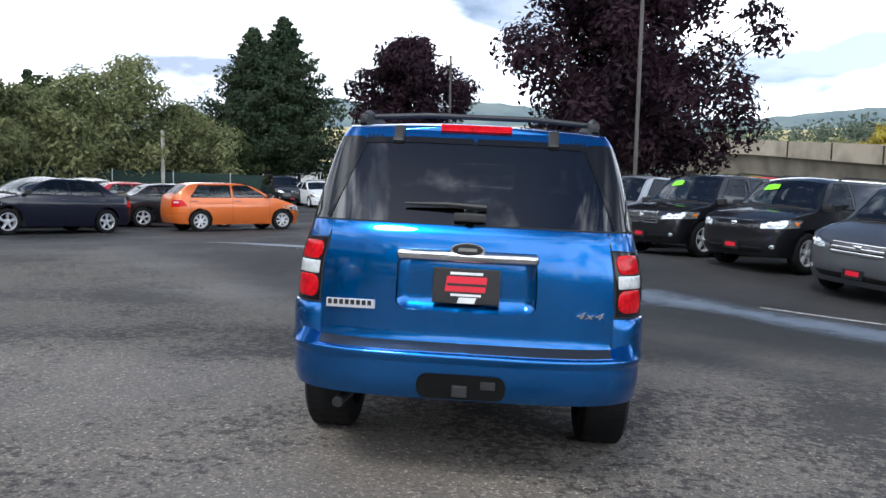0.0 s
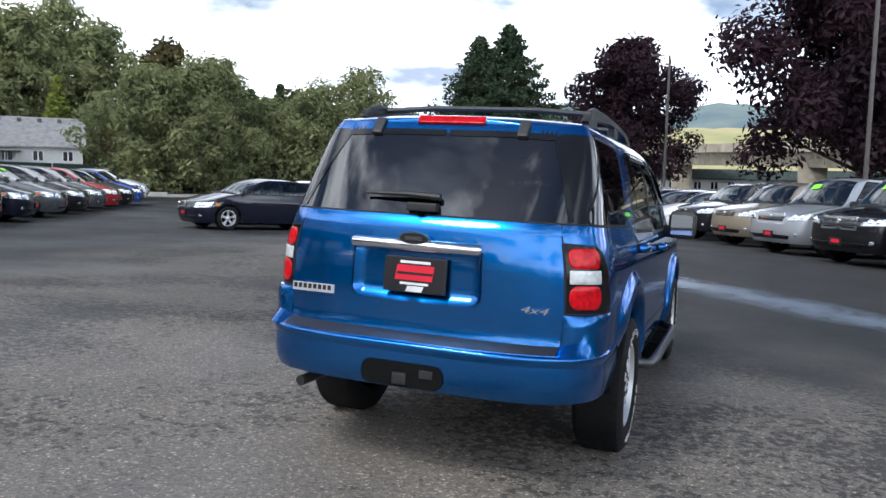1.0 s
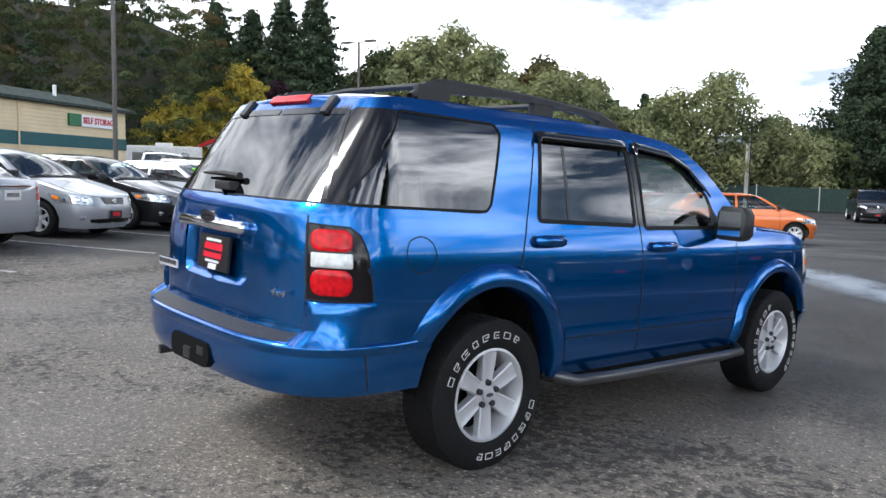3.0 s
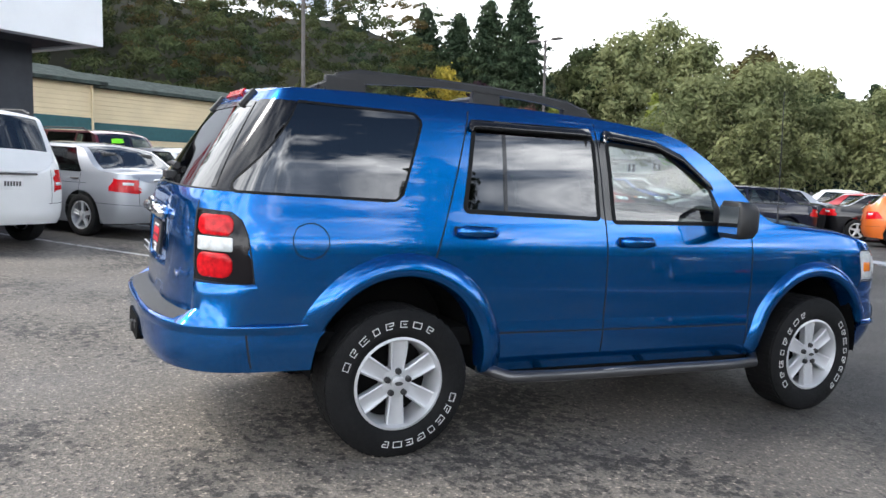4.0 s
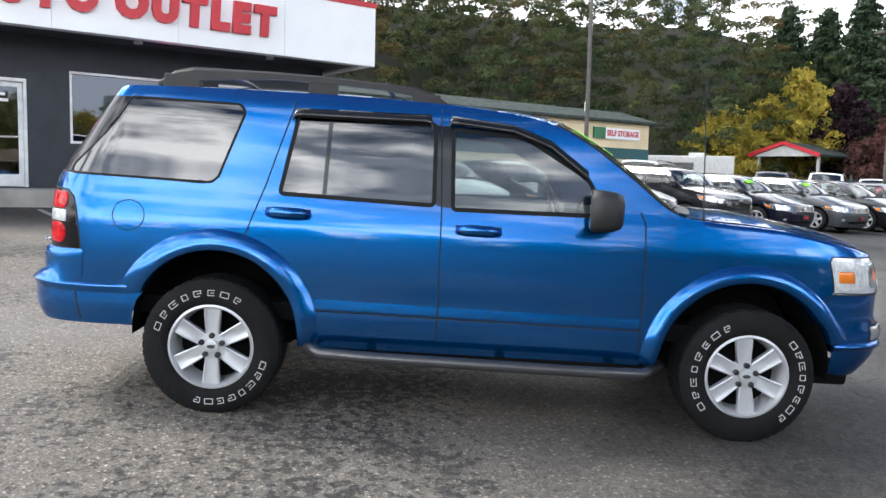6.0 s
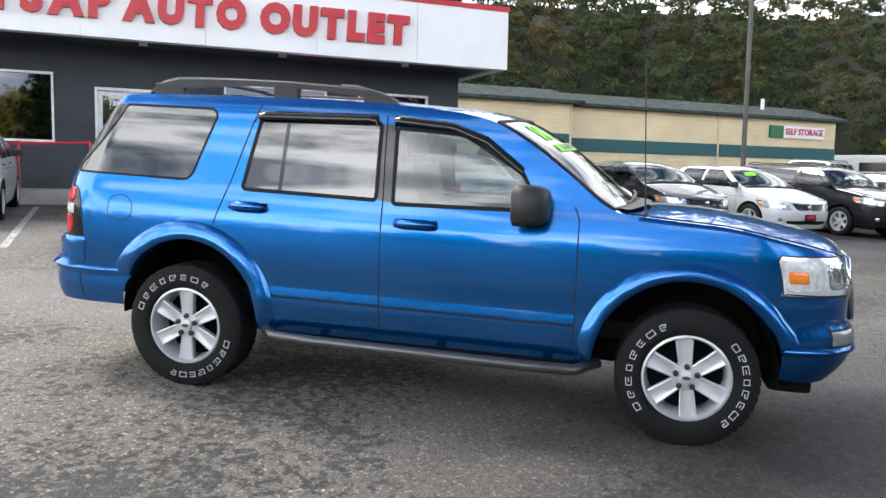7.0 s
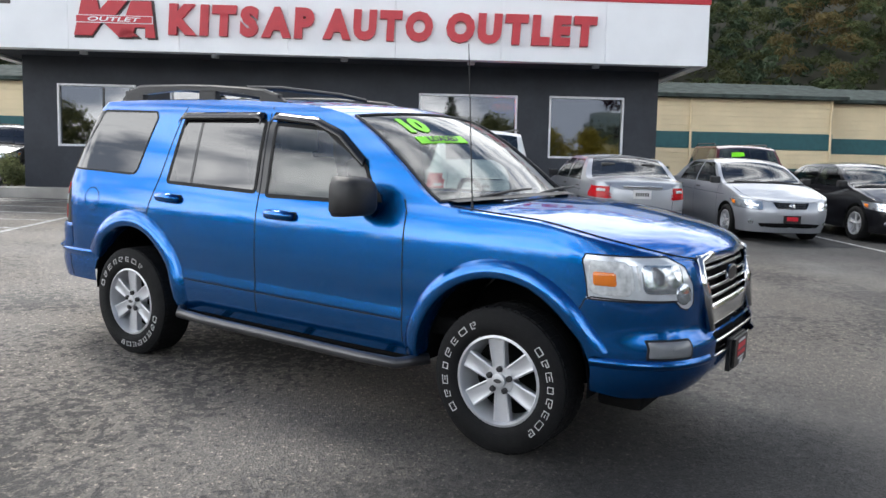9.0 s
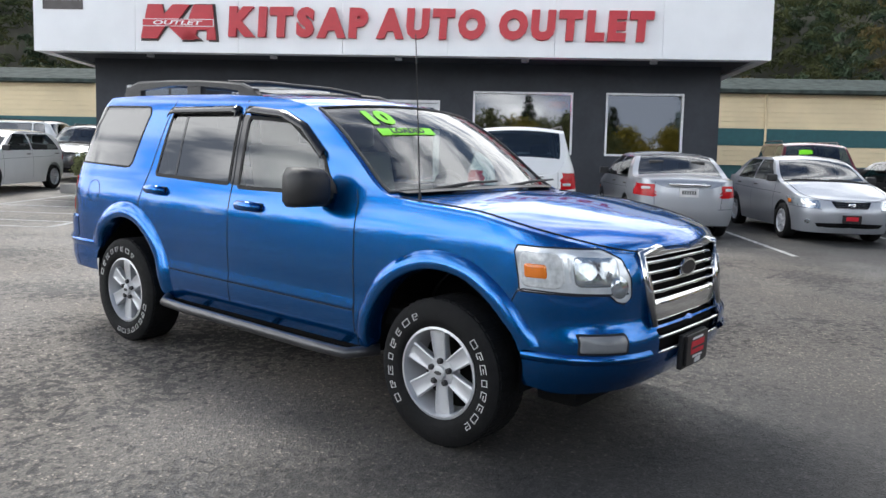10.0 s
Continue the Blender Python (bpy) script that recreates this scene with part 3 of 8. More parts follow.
    def top(s, dq, nf, bands, extra=()):
        """Regions of the top: bands (label, y0, y1, f): between those y on the edge, inside that fraction of the half width."""
        qs = sorted({round(s.q0 + (s.q1 - s.q0) * i / int((s.q1 - s.q0) / dq), 4) for i in range(int((s.q1 - s.q0) / dq) + 1)} | {b[1] for b in bands} | {b[2] for b in bands} | set(extra))
        qs = [q for i, q in enumerate(qs) if i == 0 or q - qs[i - 1] > 0.004 or any(abs(q - v) < 1e-6 for b in bands for v in b[1:3])]
        fs = sorted({-1 + 2 * i / nf for i in range(nf + 1)} | {v for b in bands for v in (b[3], -b[3])})
        out = {}
        for i in range(len(qs) - 1):
            for j in range(len(fs) - 1):
                cq, cf = (qs[i] + qs[i + 1]) / 2, (fs[j] + fs[j + 1]) / 2
                lab = "body"
                for b in bands:
                    if b[1] < cq < b[2] and abs(cf) < b[3]:
                        lab = b[0]
                        break
                out.setdefault(lab, []).append(((i, j), (i, j + 1), (i + 1, j + 1), (i + 1, j)))
        made = {}
        for lab, quads in out.items():
            idx, verts, faces = {}, [], []
            for t in quads:
                f = []
                for k in t:
                    if k not in idx:
                        idx[k] = len(verts)
                        verts.append(s.T(qs[k[0]], fs[k[1]]))
                    f.append(idx[k])
                faces.append(tuple(f))
            made[lab] = (verts, faces)
        return made

    def T(s, q, f):
        e = s.P(q, s.zt(q))
        fall = 1 - f * f
        sh = min(1.0, e.x / (0.5 * smooth(e.z, s.wz)))
        return Vector((f * e.x, e.y + smooth(e.y, s.bow) * fall, e.z + smooth(e.y, s.crown) * fall * sh))

    def path(s, qz, off=0.002):
        return [s.P(q, z, off) for q, z in qz]


def mirrored(vf):
    v, f = vf
    return [Vector((-p.x, p.y, p.z)) for p in v], [t[::-1] for t in f]


def joined(*vfs):
    v, f = [], []
    for a, b in vfs:
        k = len(v)
        v += a
        f += [tuple(i + k for i in t) for t in b]
    return v, f


def poly_shape(pts, r=0.0):
    return lambda q, z: sd_poly(q, z, pts) - r


def disc_shape(cy, cz, r):
    return lambda q, z: math.hypot(q - cy, z - cz) - r


def rect_shape(q0, q1, z0, z1, r=0.0):
    return poly_shape([(q0 + r, z0 + r), (q1 - r, z0 + r), (q1 - r, z1 - r), (q0 + r, z1 - r)], r)


def dense(pts, step=0.06, closed=True):
    out = []
    for a, b in zip(pts, pts[1:] + pts[:1] if closed else pts[1:]):
        k = max(1, int(math.hypot(b[0] - a[0], b[1] - a[1]) / step))
        out += [(a[0] + (b[0] - a[0]) * i / k, a[1] + (b[1] - a[1]) * i / k) for i in range(k)]
    if not closed:
        out.append(pts[-1])
    return out


def offset_loop(pts, r, n=4):
    """The outline of a polygon (anticlockwise) grown by r with round corners."""
    area = sum(a[0] * b[1] - b[0] * a[1] for a, b in zip(pts, pts[1:] + pts[:1]))
    if area < 0:
        pts = pts[::-1]
    out = []
    for i, p in enumerate(pts):
        a, b = pts[i - 1], pts[(i + 1) % len(pts)]
        a0 = math.atan2(p[1] - a[1], p[0] - a[0]) - math.pi / 2
        a1 = math.atan2(b[1] - p[1], b[0] - p[0]) - math.pi / 2
        while a1 < a0:
            a1 += 2 * math.pi
        if a1 - a0 > math.pi:
            a1 = a0
        out += [(p[0] + r * math.cos(a0 + (a1 - a0) * k / n), p[1] + r * math.sin(a0 + (a1 - a0) * k / n)) for k in range(n + 1)]
    return out


def ribbon(sh, qz, width, off, mat, name, closed=True, flip=False):
    """A flat strip that follows a path on the body's skin."""
    k = len(qz)
    verts, faces = [], []
    for i, (q, z) in enumerate(qz):
        a, b = qz[(i - 1) % k if closed else max(0, i - 1)], qz[(i + 1) % k if closed else min(k - 1, i + 1)]
        d = Vector((b[0] - a[0], b[1] - a[1], 0)).normalized()
        for sgn in (-0.5, 0.5):
            verts.append(sh.P(q - d.y * width * sgn, z + d.x * width * sgn, off))
    for i in range(k if closed else k - 1):
        j = (i + 1) % k
        faces.append((2 * i, 2 * j, 2 * j + 1, 2 * i + 1))
    v, f = verts, faces
    if flip:
        v, f = mirrored((verts, faces))
    return mesh_of(name, v, f, mat, True)


def make_wheel_meshes(name, r, rim_r, width, spokes, spoke_w, tread=True):
    """Tyre and rim meshes; the outer face looks along +x."""
    h = width / 2
    prof = [(rim_r, -h * 0.8), (rim_r + 0.02, -h), (r * 0.90, -h * 1.02), (r * 0.985, -h * 0.86), (r, -h * 0.6), (r, h * 0.6), (r * 0.985, h * 0.86), (r * 0.90, h * 1.02), (rim_r + 0.045, h * 1.03), (rim_r + 0.02, h * 0.98), (rim_r, h * 0.8)]
    bm = lathe(prof, 48)
    bmesh.ops.recalc_face_normals(bm, faces=bm.faces)
    lugs = bmesh.new()
    if tread:
        for k in range(48):
            for side in (-1, 1):
                add_box(lugs, (side * h * 0.44 - h * 0.34, -0.016, r - 0.012), (side * h * 0.44 + h * 0.34, 0.016, r + 0.0015), 0, Matrix.Rotation(2 * math.pi * (k + 0.25 * side) / 48, 4, "X"))
    lug_me = bpy.data.meshes.new(name + "_tread")
    lugs.to_mesh(lug_me)
    lugs.free()
    lug_me.materials.append(M["rubber"])
    tyre = bpy.data.meshes.new(name + "_tyre")
    bm.to_mesh(tyre)
    bm.free()
    tyre.materials.append(M["rubber"])
    tyre.shade_smooth()
    tyre.set_sharp_from_angle(angle=radians(40))
    ro = h * 0.72
    bm = lathe([(rim_r + 0.006, ro + 0.022), (rim_r - 0.006, ro + 0.026), (rim_r - 0.014, ro + 0.012), (rim_r - 0.03, -h * 0.5), (rim_r - 0.035, -h * 0.75)], 48)
    hub = lathe([(rim_r * 0.34, ro - 0.06), (rim_r * 0.34, ro - 0.004), (rim_r * 0.17, ro + 0.0), (rim_r * 0.16, ro + 0.014), (rim_r * 0.10, ro + 0.018), (0.001, ro + 0.018)], 24)
    tmp = bpy.data.meshes.new("tmp")
    hub.to_mesh(tmp)
    hub.free()
    bm.from_mesh(tmp)
    bpy.data.meshes.remove(tmp)
    for k in range(spokes):
        a = 2 * math.pi * k / spokes
        m = Matrix.Rotation(a, 4, "X")
        w0, w1 = spoke_w * 0.72, spoke_w
        z0, z1 = rim_r * 0.26, rim_r - 0.006
        vs = []
        for z, w, o, dep in ((z0, w0, ro - 0.002, 0.05), ((z0 + z1) / 2, (w0 + w1) / 2, ro + 0.004, 0.045), (z1, w1, ro + 0.006, 0.04)):
            vs.append([bm.verts.new(m @ Vector(p)) for p in ((o - dep, -w * 0.9, z), (o - 0.004, -w, z), (o, -w * 0.82, z), (o - 0.006, -w * 0.6, z), (o - 0.006, w * 0.6, z), (o, w * 0.82, z), (o - 0.004, w, z), (o - dep, w * 0.9, z))])
        for a0, a1 in zip(vs, vs[1:]):
            for i in range(7):
                bm.faces.new((a0[i], a0[i + 1], a1[i + 1], a1[i]))
    bmesh.ops.recalc_face_normals(bm, faces=bm.faces)
    rim = bpy.data.meshes.new(name + "_rim")
    bm.to_mesh(rim)
    bm.free()
    rim.materials.append(M["alloy"])
    rim.shade_smooth()
    rim.set_sharp_from_angle(angle=radians(35))
    # brake and barrel in near-black, the shade behind the spokes put into their colour
    bm = lathe([(rim_r - 0.02, -0.03), (rim_r * 0.75, -0.028), (rim_r * 0.3, -0.01), (0.001, -0.01)], 32)
    disc = bpy.data.meshes.new(name + "_brake")
    bm.to_mesh(disc)
    bm.free()
    disc.materials.append(M["liner"])
    return tyre, rim, disc, lug_me


def mount_wheel(parent, meshes, x, y, z, extra=()):
    w = part("wheel", meshes[0], None, parent)
    w.name = "wheel"
    w.matrix_local = pose(x, y, z, 0, 0, 0 if x > 0 else 180)
    for nm, me in (("rim", meshes[1]), ("brake_disc", meshes[2]), *extra):
        ob = part(nm, me, None, w)
        if nm == "tyre_lettering":
            tagged(ob, kind="stuff")
    if len(meshes[3].vertices):
        tagged(part("tread", meshes[3], None, w), kind="stuff")
    return w


def seat_bm(bm, x, y, z, w=0.25):
    add_box(bm, (x - w, y - 0.25, z), (x + w, y + 0.25, z + 0.16), 0.04)
    add_box(bm, (-w, -0.07, 0), (w, 0.07, 0.58), 0.05, pose(x, y - 0.26, z + 0.1, 14, 0, 0))
    add_box(bm, (-0.13, -0.05, 0), (0.13, 0.05, 0.17), 0.04, pose(x, y - 0.43, z + 0.70, 8, 0, 0))


# ---- the blue sport utility vehicle ----
def slope_pose():
    """The car's frame: z along the slope's normal, y ahead, at the lot's origin."""
    up = Vector((-0.0255, -0.0365, 1.0)).normalized()
    return up.rotation_difference(Vector((0, 0, 1))).to_matrix().to_4x4()


def build_suv():
    car = root("sport_utility_vehicle", slope_pose(), "metallic blue five-door sport utility vehicle, tinted rear glass, parked on asphalt", "car")
    sh = Shell(
        wz=[(0.36, 0.825), (0.42, 0.848), (0.48, 0.862), (0.56, 0.872), (0.64, 0.868), (0.80, 0.875), (1.0, 0.868), (1.12, 0.845), (1.20, 0.822), (1.45, 0.765), (1.66, 0.70), (1.70, 0.675), (1.74, 0.64)],
        tail=[(0.40, -2.47), (0.46, -2.52), (0.52, -2.545), (0.62, -2.55), (0.672, -2.54), (0.70, -2.46), (0.74, -2.452), (1.0, -2.452), (1.20, -2.43), (1.24, -2.405), (1.66, -2.115), (1.71, -2.075), (1.74, -2.05)],
        nose=[(0.34, 2.20), (0.42, 2.27), (0.50, 2.32), (0.62, 2.335), (0.66, 2.31), (0.70, 2.285), (0.85, 2.28), (0.98, 2.25), (1.04, 2.21), (1.10, 2.14), (1.2, 2.0)],
        yrc=-1.94, yfc=1.55,
        edge=[(-2.5, 1.70), (-2.0, 1.722), (-1.5, 1.735), (-1.0, 1.737), (-0.4, 1.725), (0.05, 1.695), (0.28, 1.655), (0.5, 1.55), (0.75, 1.375), (0.95, 1.225), (1.03, 1.192), (1.15, 1.180), (1.6, 1.15), (2.0, 1.085), (2.15, 1.045), (2.3, 0.985)],
        base=[(-2.6, 0.45), (-1.86, 0.45), (-1.80, 0.40), (-0.95, 0.385), (0.88, 0.385), (1.85, 0.40), (2.05, 0.37), (2.4, 0.37)],
        crown=[(-2.2, 0.025), (-1.8, 0.034), (-0.5, 0.038), (0.1, 0.042), (0.6, 0.035), (1.0, 0.02), (1.3, 0.045), (1.9, 0.055), (2.1, 0.05), (2.3, 0.02)],
        bow=[(-2.3, 0.0), (-0.2, 0.0), (0.2, 0.10), (0.9, 0.15), (1.05, 0.13), (1.25, 0.02), (1.5, 0.0), (2.1, 0.08), (2.35, 0.0)], n=3.6, taper=0.012)
    qR, qF = (lambda x: sh.q_at(x, True)), (lambda x: sh.q_at(x, False))
    quarter = [(-2.255, 1.278), (-1.496, 1.268), (-1.478, 1.284), (-1.373, 1.604), (-1.384, 1.616), (-1.93, 1.622), (-1.955, 1.612)]
    rear_door = [(-1.095, 1.215), (-0.325, 1.200), (-0.335, 1.585), (-1.03, 1.590)]
    front_door = [(-0.185, 1.185), (0.585, 1.195), (0.49, 1.355), (0.16, 1.545), (-0.20, 1.565)]
    back = [(qR(0.0) - 0.3, 1.257), (qR(0.730), 1.257), (qR(0.665), 1.64), (qR(0.0) - 0.3, 1.655)]
    pillar = [(qR(0.60), 1.246), (-2.19, 1.246), (-1.950, 1.655), (qR(0.58), 1.660)]
    tail_lamp = [(qR(0.695), 0.857), (-2.155, 0.850), (-2.168, 0.95), (-2.185, 1.05), (-2.212, 1.112), (-2.255, 1.142), (qR(0.695), 1.150)]
    head = [(qF(0.575), 0.80), (qF(0.61), 0.81), (qF(0.65), 0.842), (1.865, 0.842), (1.845, 1.0), (1.86, 1.02), (qF(0.66), 1.018), (qF(0.58), 0.975), (qF(0.545), 0.90), (qF(0.545), 0.82)]
    grille = [(qF(0.385), 0.665), (qF(0.0) + 0.3, 0.665), (qF(0.0) + 0.3, 1.0), (qF(0.44), 0.995)]
    lower_grille = [(qF(0.37), 0.535), (qF(0.0) + 0.3, 0.535), (qF(0.0) + 0.3, 0.655), (qF(0.385), 0.655)]
    fog = [(qF(0.77), 0.580), (qF(0.585), 0.580), (qF(0.585), 0.650), (qF(0.77), 0.650)]
    plate_bay = [(qR(0.0) - 0.3, 0.855), (qR(0.290), 0.872), (qR(0.300), 0.884), (qR(0.302), 1.085), (qR(0.0) - 0.3, 1.085)]
    shapes = [
        ("arch", disc_shape(1.405, 0.40, 0.470)), ("arch", lambda q, z: math.hypot(q + 1.432, max(0.0, z - 0.442)) - 0.441),
        ("quarter_window", poly_shape(quarter, 0.036)), ("rear_door_window", poly_shape(rear_door, 0.02)), ("front_door_window", poly_shape(front_door, 0.02)),
        ("rear_window", poly_shape(back, 0.012)), ("pillar", poly_shape(pillar, 0.004)),
        ("b_pillar", poly_shape([(-0.30, 1.18), (-0.21, 1.17), (-0.225, 1.60), (-0.31, 1.605)], 0.0)),
        ("tail_lamp", poly_shape(tail_lamp, 0.008)), ("head_lamp", poly_shape(head, 0.012)), ("grille", poly_shape(grille)), ("lower_grille", poly_shape(lower_grille)),
        ("plate_bay", poly_shape(plate_bay, 0.025)),
        ("bumper_pad", rect_shape(qR(0.0) - 0.3, qR(0.685), 0.672, 0.702)),
        ("tailgate", rect_shape(qR(0.0) - 0.3, qR(0.692), 0.703, 1.245)),
        ("rear_bumper", poly_shape([(qR(0.0) - 0.3, 0.3), (-1.6, 0.3), (-1.7, 0.62), (-2.14, 0.66), (qR(0.7), 0.672), (qR(0.0) - 0.3, 0.672)])),
        ("front_bumper", poly_shape([(1.55, 0.2), (qF(0.0) + 0.3, 0.2), (qF(0.0) + 0.3, 0.535), (qF(0.37), 0.535), (qF(0.39), 0.70), (qF(0.43), 0.87), (1.90, 0.87), (1.865, 0.835), (1.80, 0.66)])),
        ("rear_door", poly_shape([(-1.066, 1.85), (-1.19, 1.25), (-1.285, 0.965), (-1.28, 0.46), (-0.251, 0.46), (-0.262, 1.15), (-0.29, 1.85)])),
        ("front_door", poly_shape([(-0.251, 0.46), (0.835, 0.46), (0.822, 1.147), (0.80, 1.25), (0.72, 1.50), (0.35, 1.80), (-0.05, 1.85), (-0.29, 1.85), (-0.262, 1.15)])),
        ("front_fender", poly_shape([(0.835, 0.40), (3.0, 0.40), (3.0, 1.3), (0.80, 1.3), (0.822, 1.147)])),
    ]
    reg = sh.skirt(0.030, 0.026, shapes)
    tops = sh.top(0.045, 20, [("windshield", 0.33, 0.985, 0.95), ("bonnet", 1.06, sh.q1 - 0.02, 0.94), ("sunroof", -0.75, -0.15, 0.45)])
    body_v = joined(reg["body"], mirrored(reg["body"]), tops["body"], tops["sunroof"])
    blue = M["blue"]
    body = part("body", mesh_of("body", *body_v, blue, True), None, car)
    for nm in ("rear_door", "front_door", "front_fender", "tailgate", "rear_bumper", "front_bumper"):
        if nm in ("tailgate", "rear_bumper", "front_bumper"):
            part(nm, mesh_of(nm, *joined(reg[nm], mirrored(reg[nm])), blue, True), None, car)
        else:
            for vf in (reg[nm], mirrored(reg[nm])):
                part(nm, mesh_of(nm, *vf, blue, True), None, car)
    bonnet = part("bonnet", mesh_of("bonnet", *tops["bonnet"], blue, True), None, car)
    for nm, mat in (("quarter_window", "glass_dark"), ("rear_door_window", "glass_dark"), ("front_door_window", "door_glass"), ("pillar", "gloss_black"), ("b_pillar", "gloss_black")):
        for vf in (reg[nm], mirrored(reg[nm])):
            part(nm, mesh_of(nm, *vf, M[mat], True), None, car)
    part("rear_window", mesh_of("rear_window", *joined(reg["rear_window"], mirrored(reg["rear_window"])), M["glass_dark"], True), None, car, "heavily tinted rear window")
    windshield = part("windshield", mesh_of("windshield", *tops["windshield"], M["screen_glass"], True), None, car)
    part("bumper_pad", mesh_of("bumper_pad", *joined(reg["bumper_pad"], mirrored(reg["bumper_pad"])), M["black_plastic"], True), None, car, "dark grey ribbed step pad")
    # black surrounds and panel gaps
    for nm, loop, r in (("quarter", quarter, 0.036), ("rear_door", rear_door, 0.02), ("front_door", front_door, 0.02)):
        lp = dense(offset_loop(loop, r), 0.05)
        for fl in (False, True):
            part("window_trim", ribbon(sh, lp, 0.012 if nm == "quarter" else 0.022, 0.003, M["trim_black"], "window_trim", True, fl), None, car)
    seams = [dense([(-1.066, 1.69), (-1.19, 1.25), (-1.285, 0.965), (-1.27, 0.868)], 0.05, False), dense([(-0.29, 1.69), (-0.262, 1.15), (-0.251, 0.46)], 0.05, False),
             dense([(0.835, 0.46), (0.822, 1.147), (0.795, 1.21)], 0.05, False), dense([(-2.14, 0.66), (-1.84, 0.655)], 0.05, False), dense([(-2.15, 0.845), (-2.14, 0.66), (-2.12, 0.47)], 0.05, False),
             dense([(1.78, 0.70), (1.84, 0.825), (1.87, 0.84), (qF(0.55), 0.832)], 0.05, False),
             dense(offset_loop(tail_lamp, 0.008), 0.05, True), dense(offset_loop(head, 0.012), 0.04, True),
             [(-1.898 + 0.083 * math.cos(a * math.pi / 14), 1.038 + 0.079 * math.sin(a * math.pi / 14)) for a in range(29)],
             dense([(qR(0.692), 1.236), (qR(0.692), 0.71)], 0.05, False), dense([(sh.q0 + 0.01, 1.245), (-2.2, 1.243), (-1.52, 1.226)], 0.04, False)]
    for fl in (False, True):
        part("window_trim", ribbon(sh, dense([(sh.q0 + 0.004, 1.650), (qR(0.40), 1.650), (qR(0.668), 1.640), (qR(0.735), 1.256)], 0.03, False), 0.030, 0.003, M["gloss_black"], "window_trim", False, fl), None, car)
    for lp in seams:
        for fl in (False, True):
            part("panel_gap", ribbon(sh, lp, 0.0045 if len(lp) == 29 else 0.007, 0.0015, M["seam"], "panel_gap", False, fl), None, car)
    for fl in (False, True):
        part("window_divider", ribbon(sh, dense([(-0.885, 1.20), (-0.875, 1.605)], 0.05, False), 0.022, 0.002, M["gloss_black"], "window_divider", False, fl), None, car)
    for sx in (1, -1):  # raised moulding low on the doors, cut at the door gap
        for q0, q1 in ((-0.905, -0.258), (-0.246, 0.828)):
            bm = bmesh.new()
            rings = []
            for i in range(17):
                q = q0 + (q1 - q0) * i / 16
                d = -0.010 * (q + 0.94) / 1.77
                rings.append([bm.verts.new((sx * c.x, c.y, c.z)) for c in (sh.P(q, z + d, o) for z, o in ((0.654, -0.0005), (0.638, 0.0012), (0.604, 0.0024), (0.594, 0.0022), (0.590, -0.001)))])
            for a, b in zip(rings, rings[1:]):
                for k in range(4):
                    bm.faces.new((a[k], a[k + 1], b[k + 1], b[k]))
            part("side_moulding", bm, blue, car, smooth=True)
        # no gap here: shade below the moulding is drawn as a dark line
        part("panel_gap", ribbon(sh, dense([(-0.90, 0.588), (0.83, 0.578)], 0.06, False), 0.007, 0.002, M["seam"], "panel_gap", False, sx < 0), None, car)
    # bonnet gap
    gap = [sh.T(1.06 + (sh.q1 - 0.06 - 1.06) * i / 30, 0.945) for i in range(31)]
    for sx in (1, -1):
        bm = tube([(sx * p.x, p.y, p.z + 0.001) for p in gap], 0.004, 6)
        part("panel_gap", bm, M["seam"], car)
    rim = [(0.33 + 0.655 * i / 12, 0.955) for i in range(13)]
    rim = [(0.33, -0.955 + 1.91 * i / 12) for i in range(12)] + rim
    rim = [sh.T(q, f) for q, f in rim] + [sh.T(0.985, 0.955 - 1.91 * i / 12) for i in range(13)] + [sh.T(0.985 - 0.655 * i / 12, -0.955) for i in range(13)]
    part("screen_gasket", tube([(c.x, c.y, c.z + 0.001) for c in rim], 0.010, 6), M["black_plastic"], car)
    # wheel arch flares and liners
    for cy, cz, r0, r1 in ((1.405, 0.40, 0.468, 0.556), (-1.432, 0.442, 0.439, 0.545)):
        for sx in (1, -1):
            bm = bmesh.new()
            rings = []
            n = 38
            for i in range(n + 1):
                a = radians(-9 + 164 * i / n) if cy < 0 else radians(20 + 172 * i / n)
                ring = []
                for r, off in ((r0 - 0.004, -0.09), (r0, 0.024), (r0 + 0.010, 0.032), (r0 + 0.035, 0.034), (r0 + 0.065, 0.027), (r1, 0.004), (r1 + 0.012, -0.008)):
                    low = max(0.0, -math.sin(a))
                    q, z = cy + r * (1 if low and cy < 0 else math.cos(a)), cz + r * math.sin(a)
                    z = max(0.392 if i < n / 2 and cy < 0 or i > n / 2 and cy > 0 else 0.455, z)
                    p = sh.P(q, z, off * min(1.0, 0.55 + i / 6, 0.25 + (n - i) / 5))
                    ring.append(bm.verts.new((sx * p.x, p.y, p.z)))
                rings.append(ring)
            for a, b in zip(rings, rings[1:]):
                for k in range(6):
                    bm.faces.new((a[k], a[k + 1], b[k + 1], b[k]))
            part("wheel_arch", bm, blue, car, smooth=True)
            liner = bmesh.new()
            prev = None
            for i in range(21):
                a = radians(-5 + 190 * i / 20)
                y, z = cy + (r0 + 0.004) * math.cos(a), cz + (r0 + 0.004) * math.sin(a)
                ring = [liner.verts.new((sx * x, y, z)) for x in (0.845, 0.42)]
                if prev:
                    liner.faces.new((prev[0], prev[1], ring[1], ring[0]))
                prev = ring
            fan = [liner.verts.new((sx * 0.42, cy + 0.48 * math.cos(k * math.pi / 12), cz - 0.1 + 0.58 * math.sin(k * math.pi / 12))) for k in range(13)]
            liner.faces.new(fan)
            part("wheel_liner", liner, M["liner"], car)
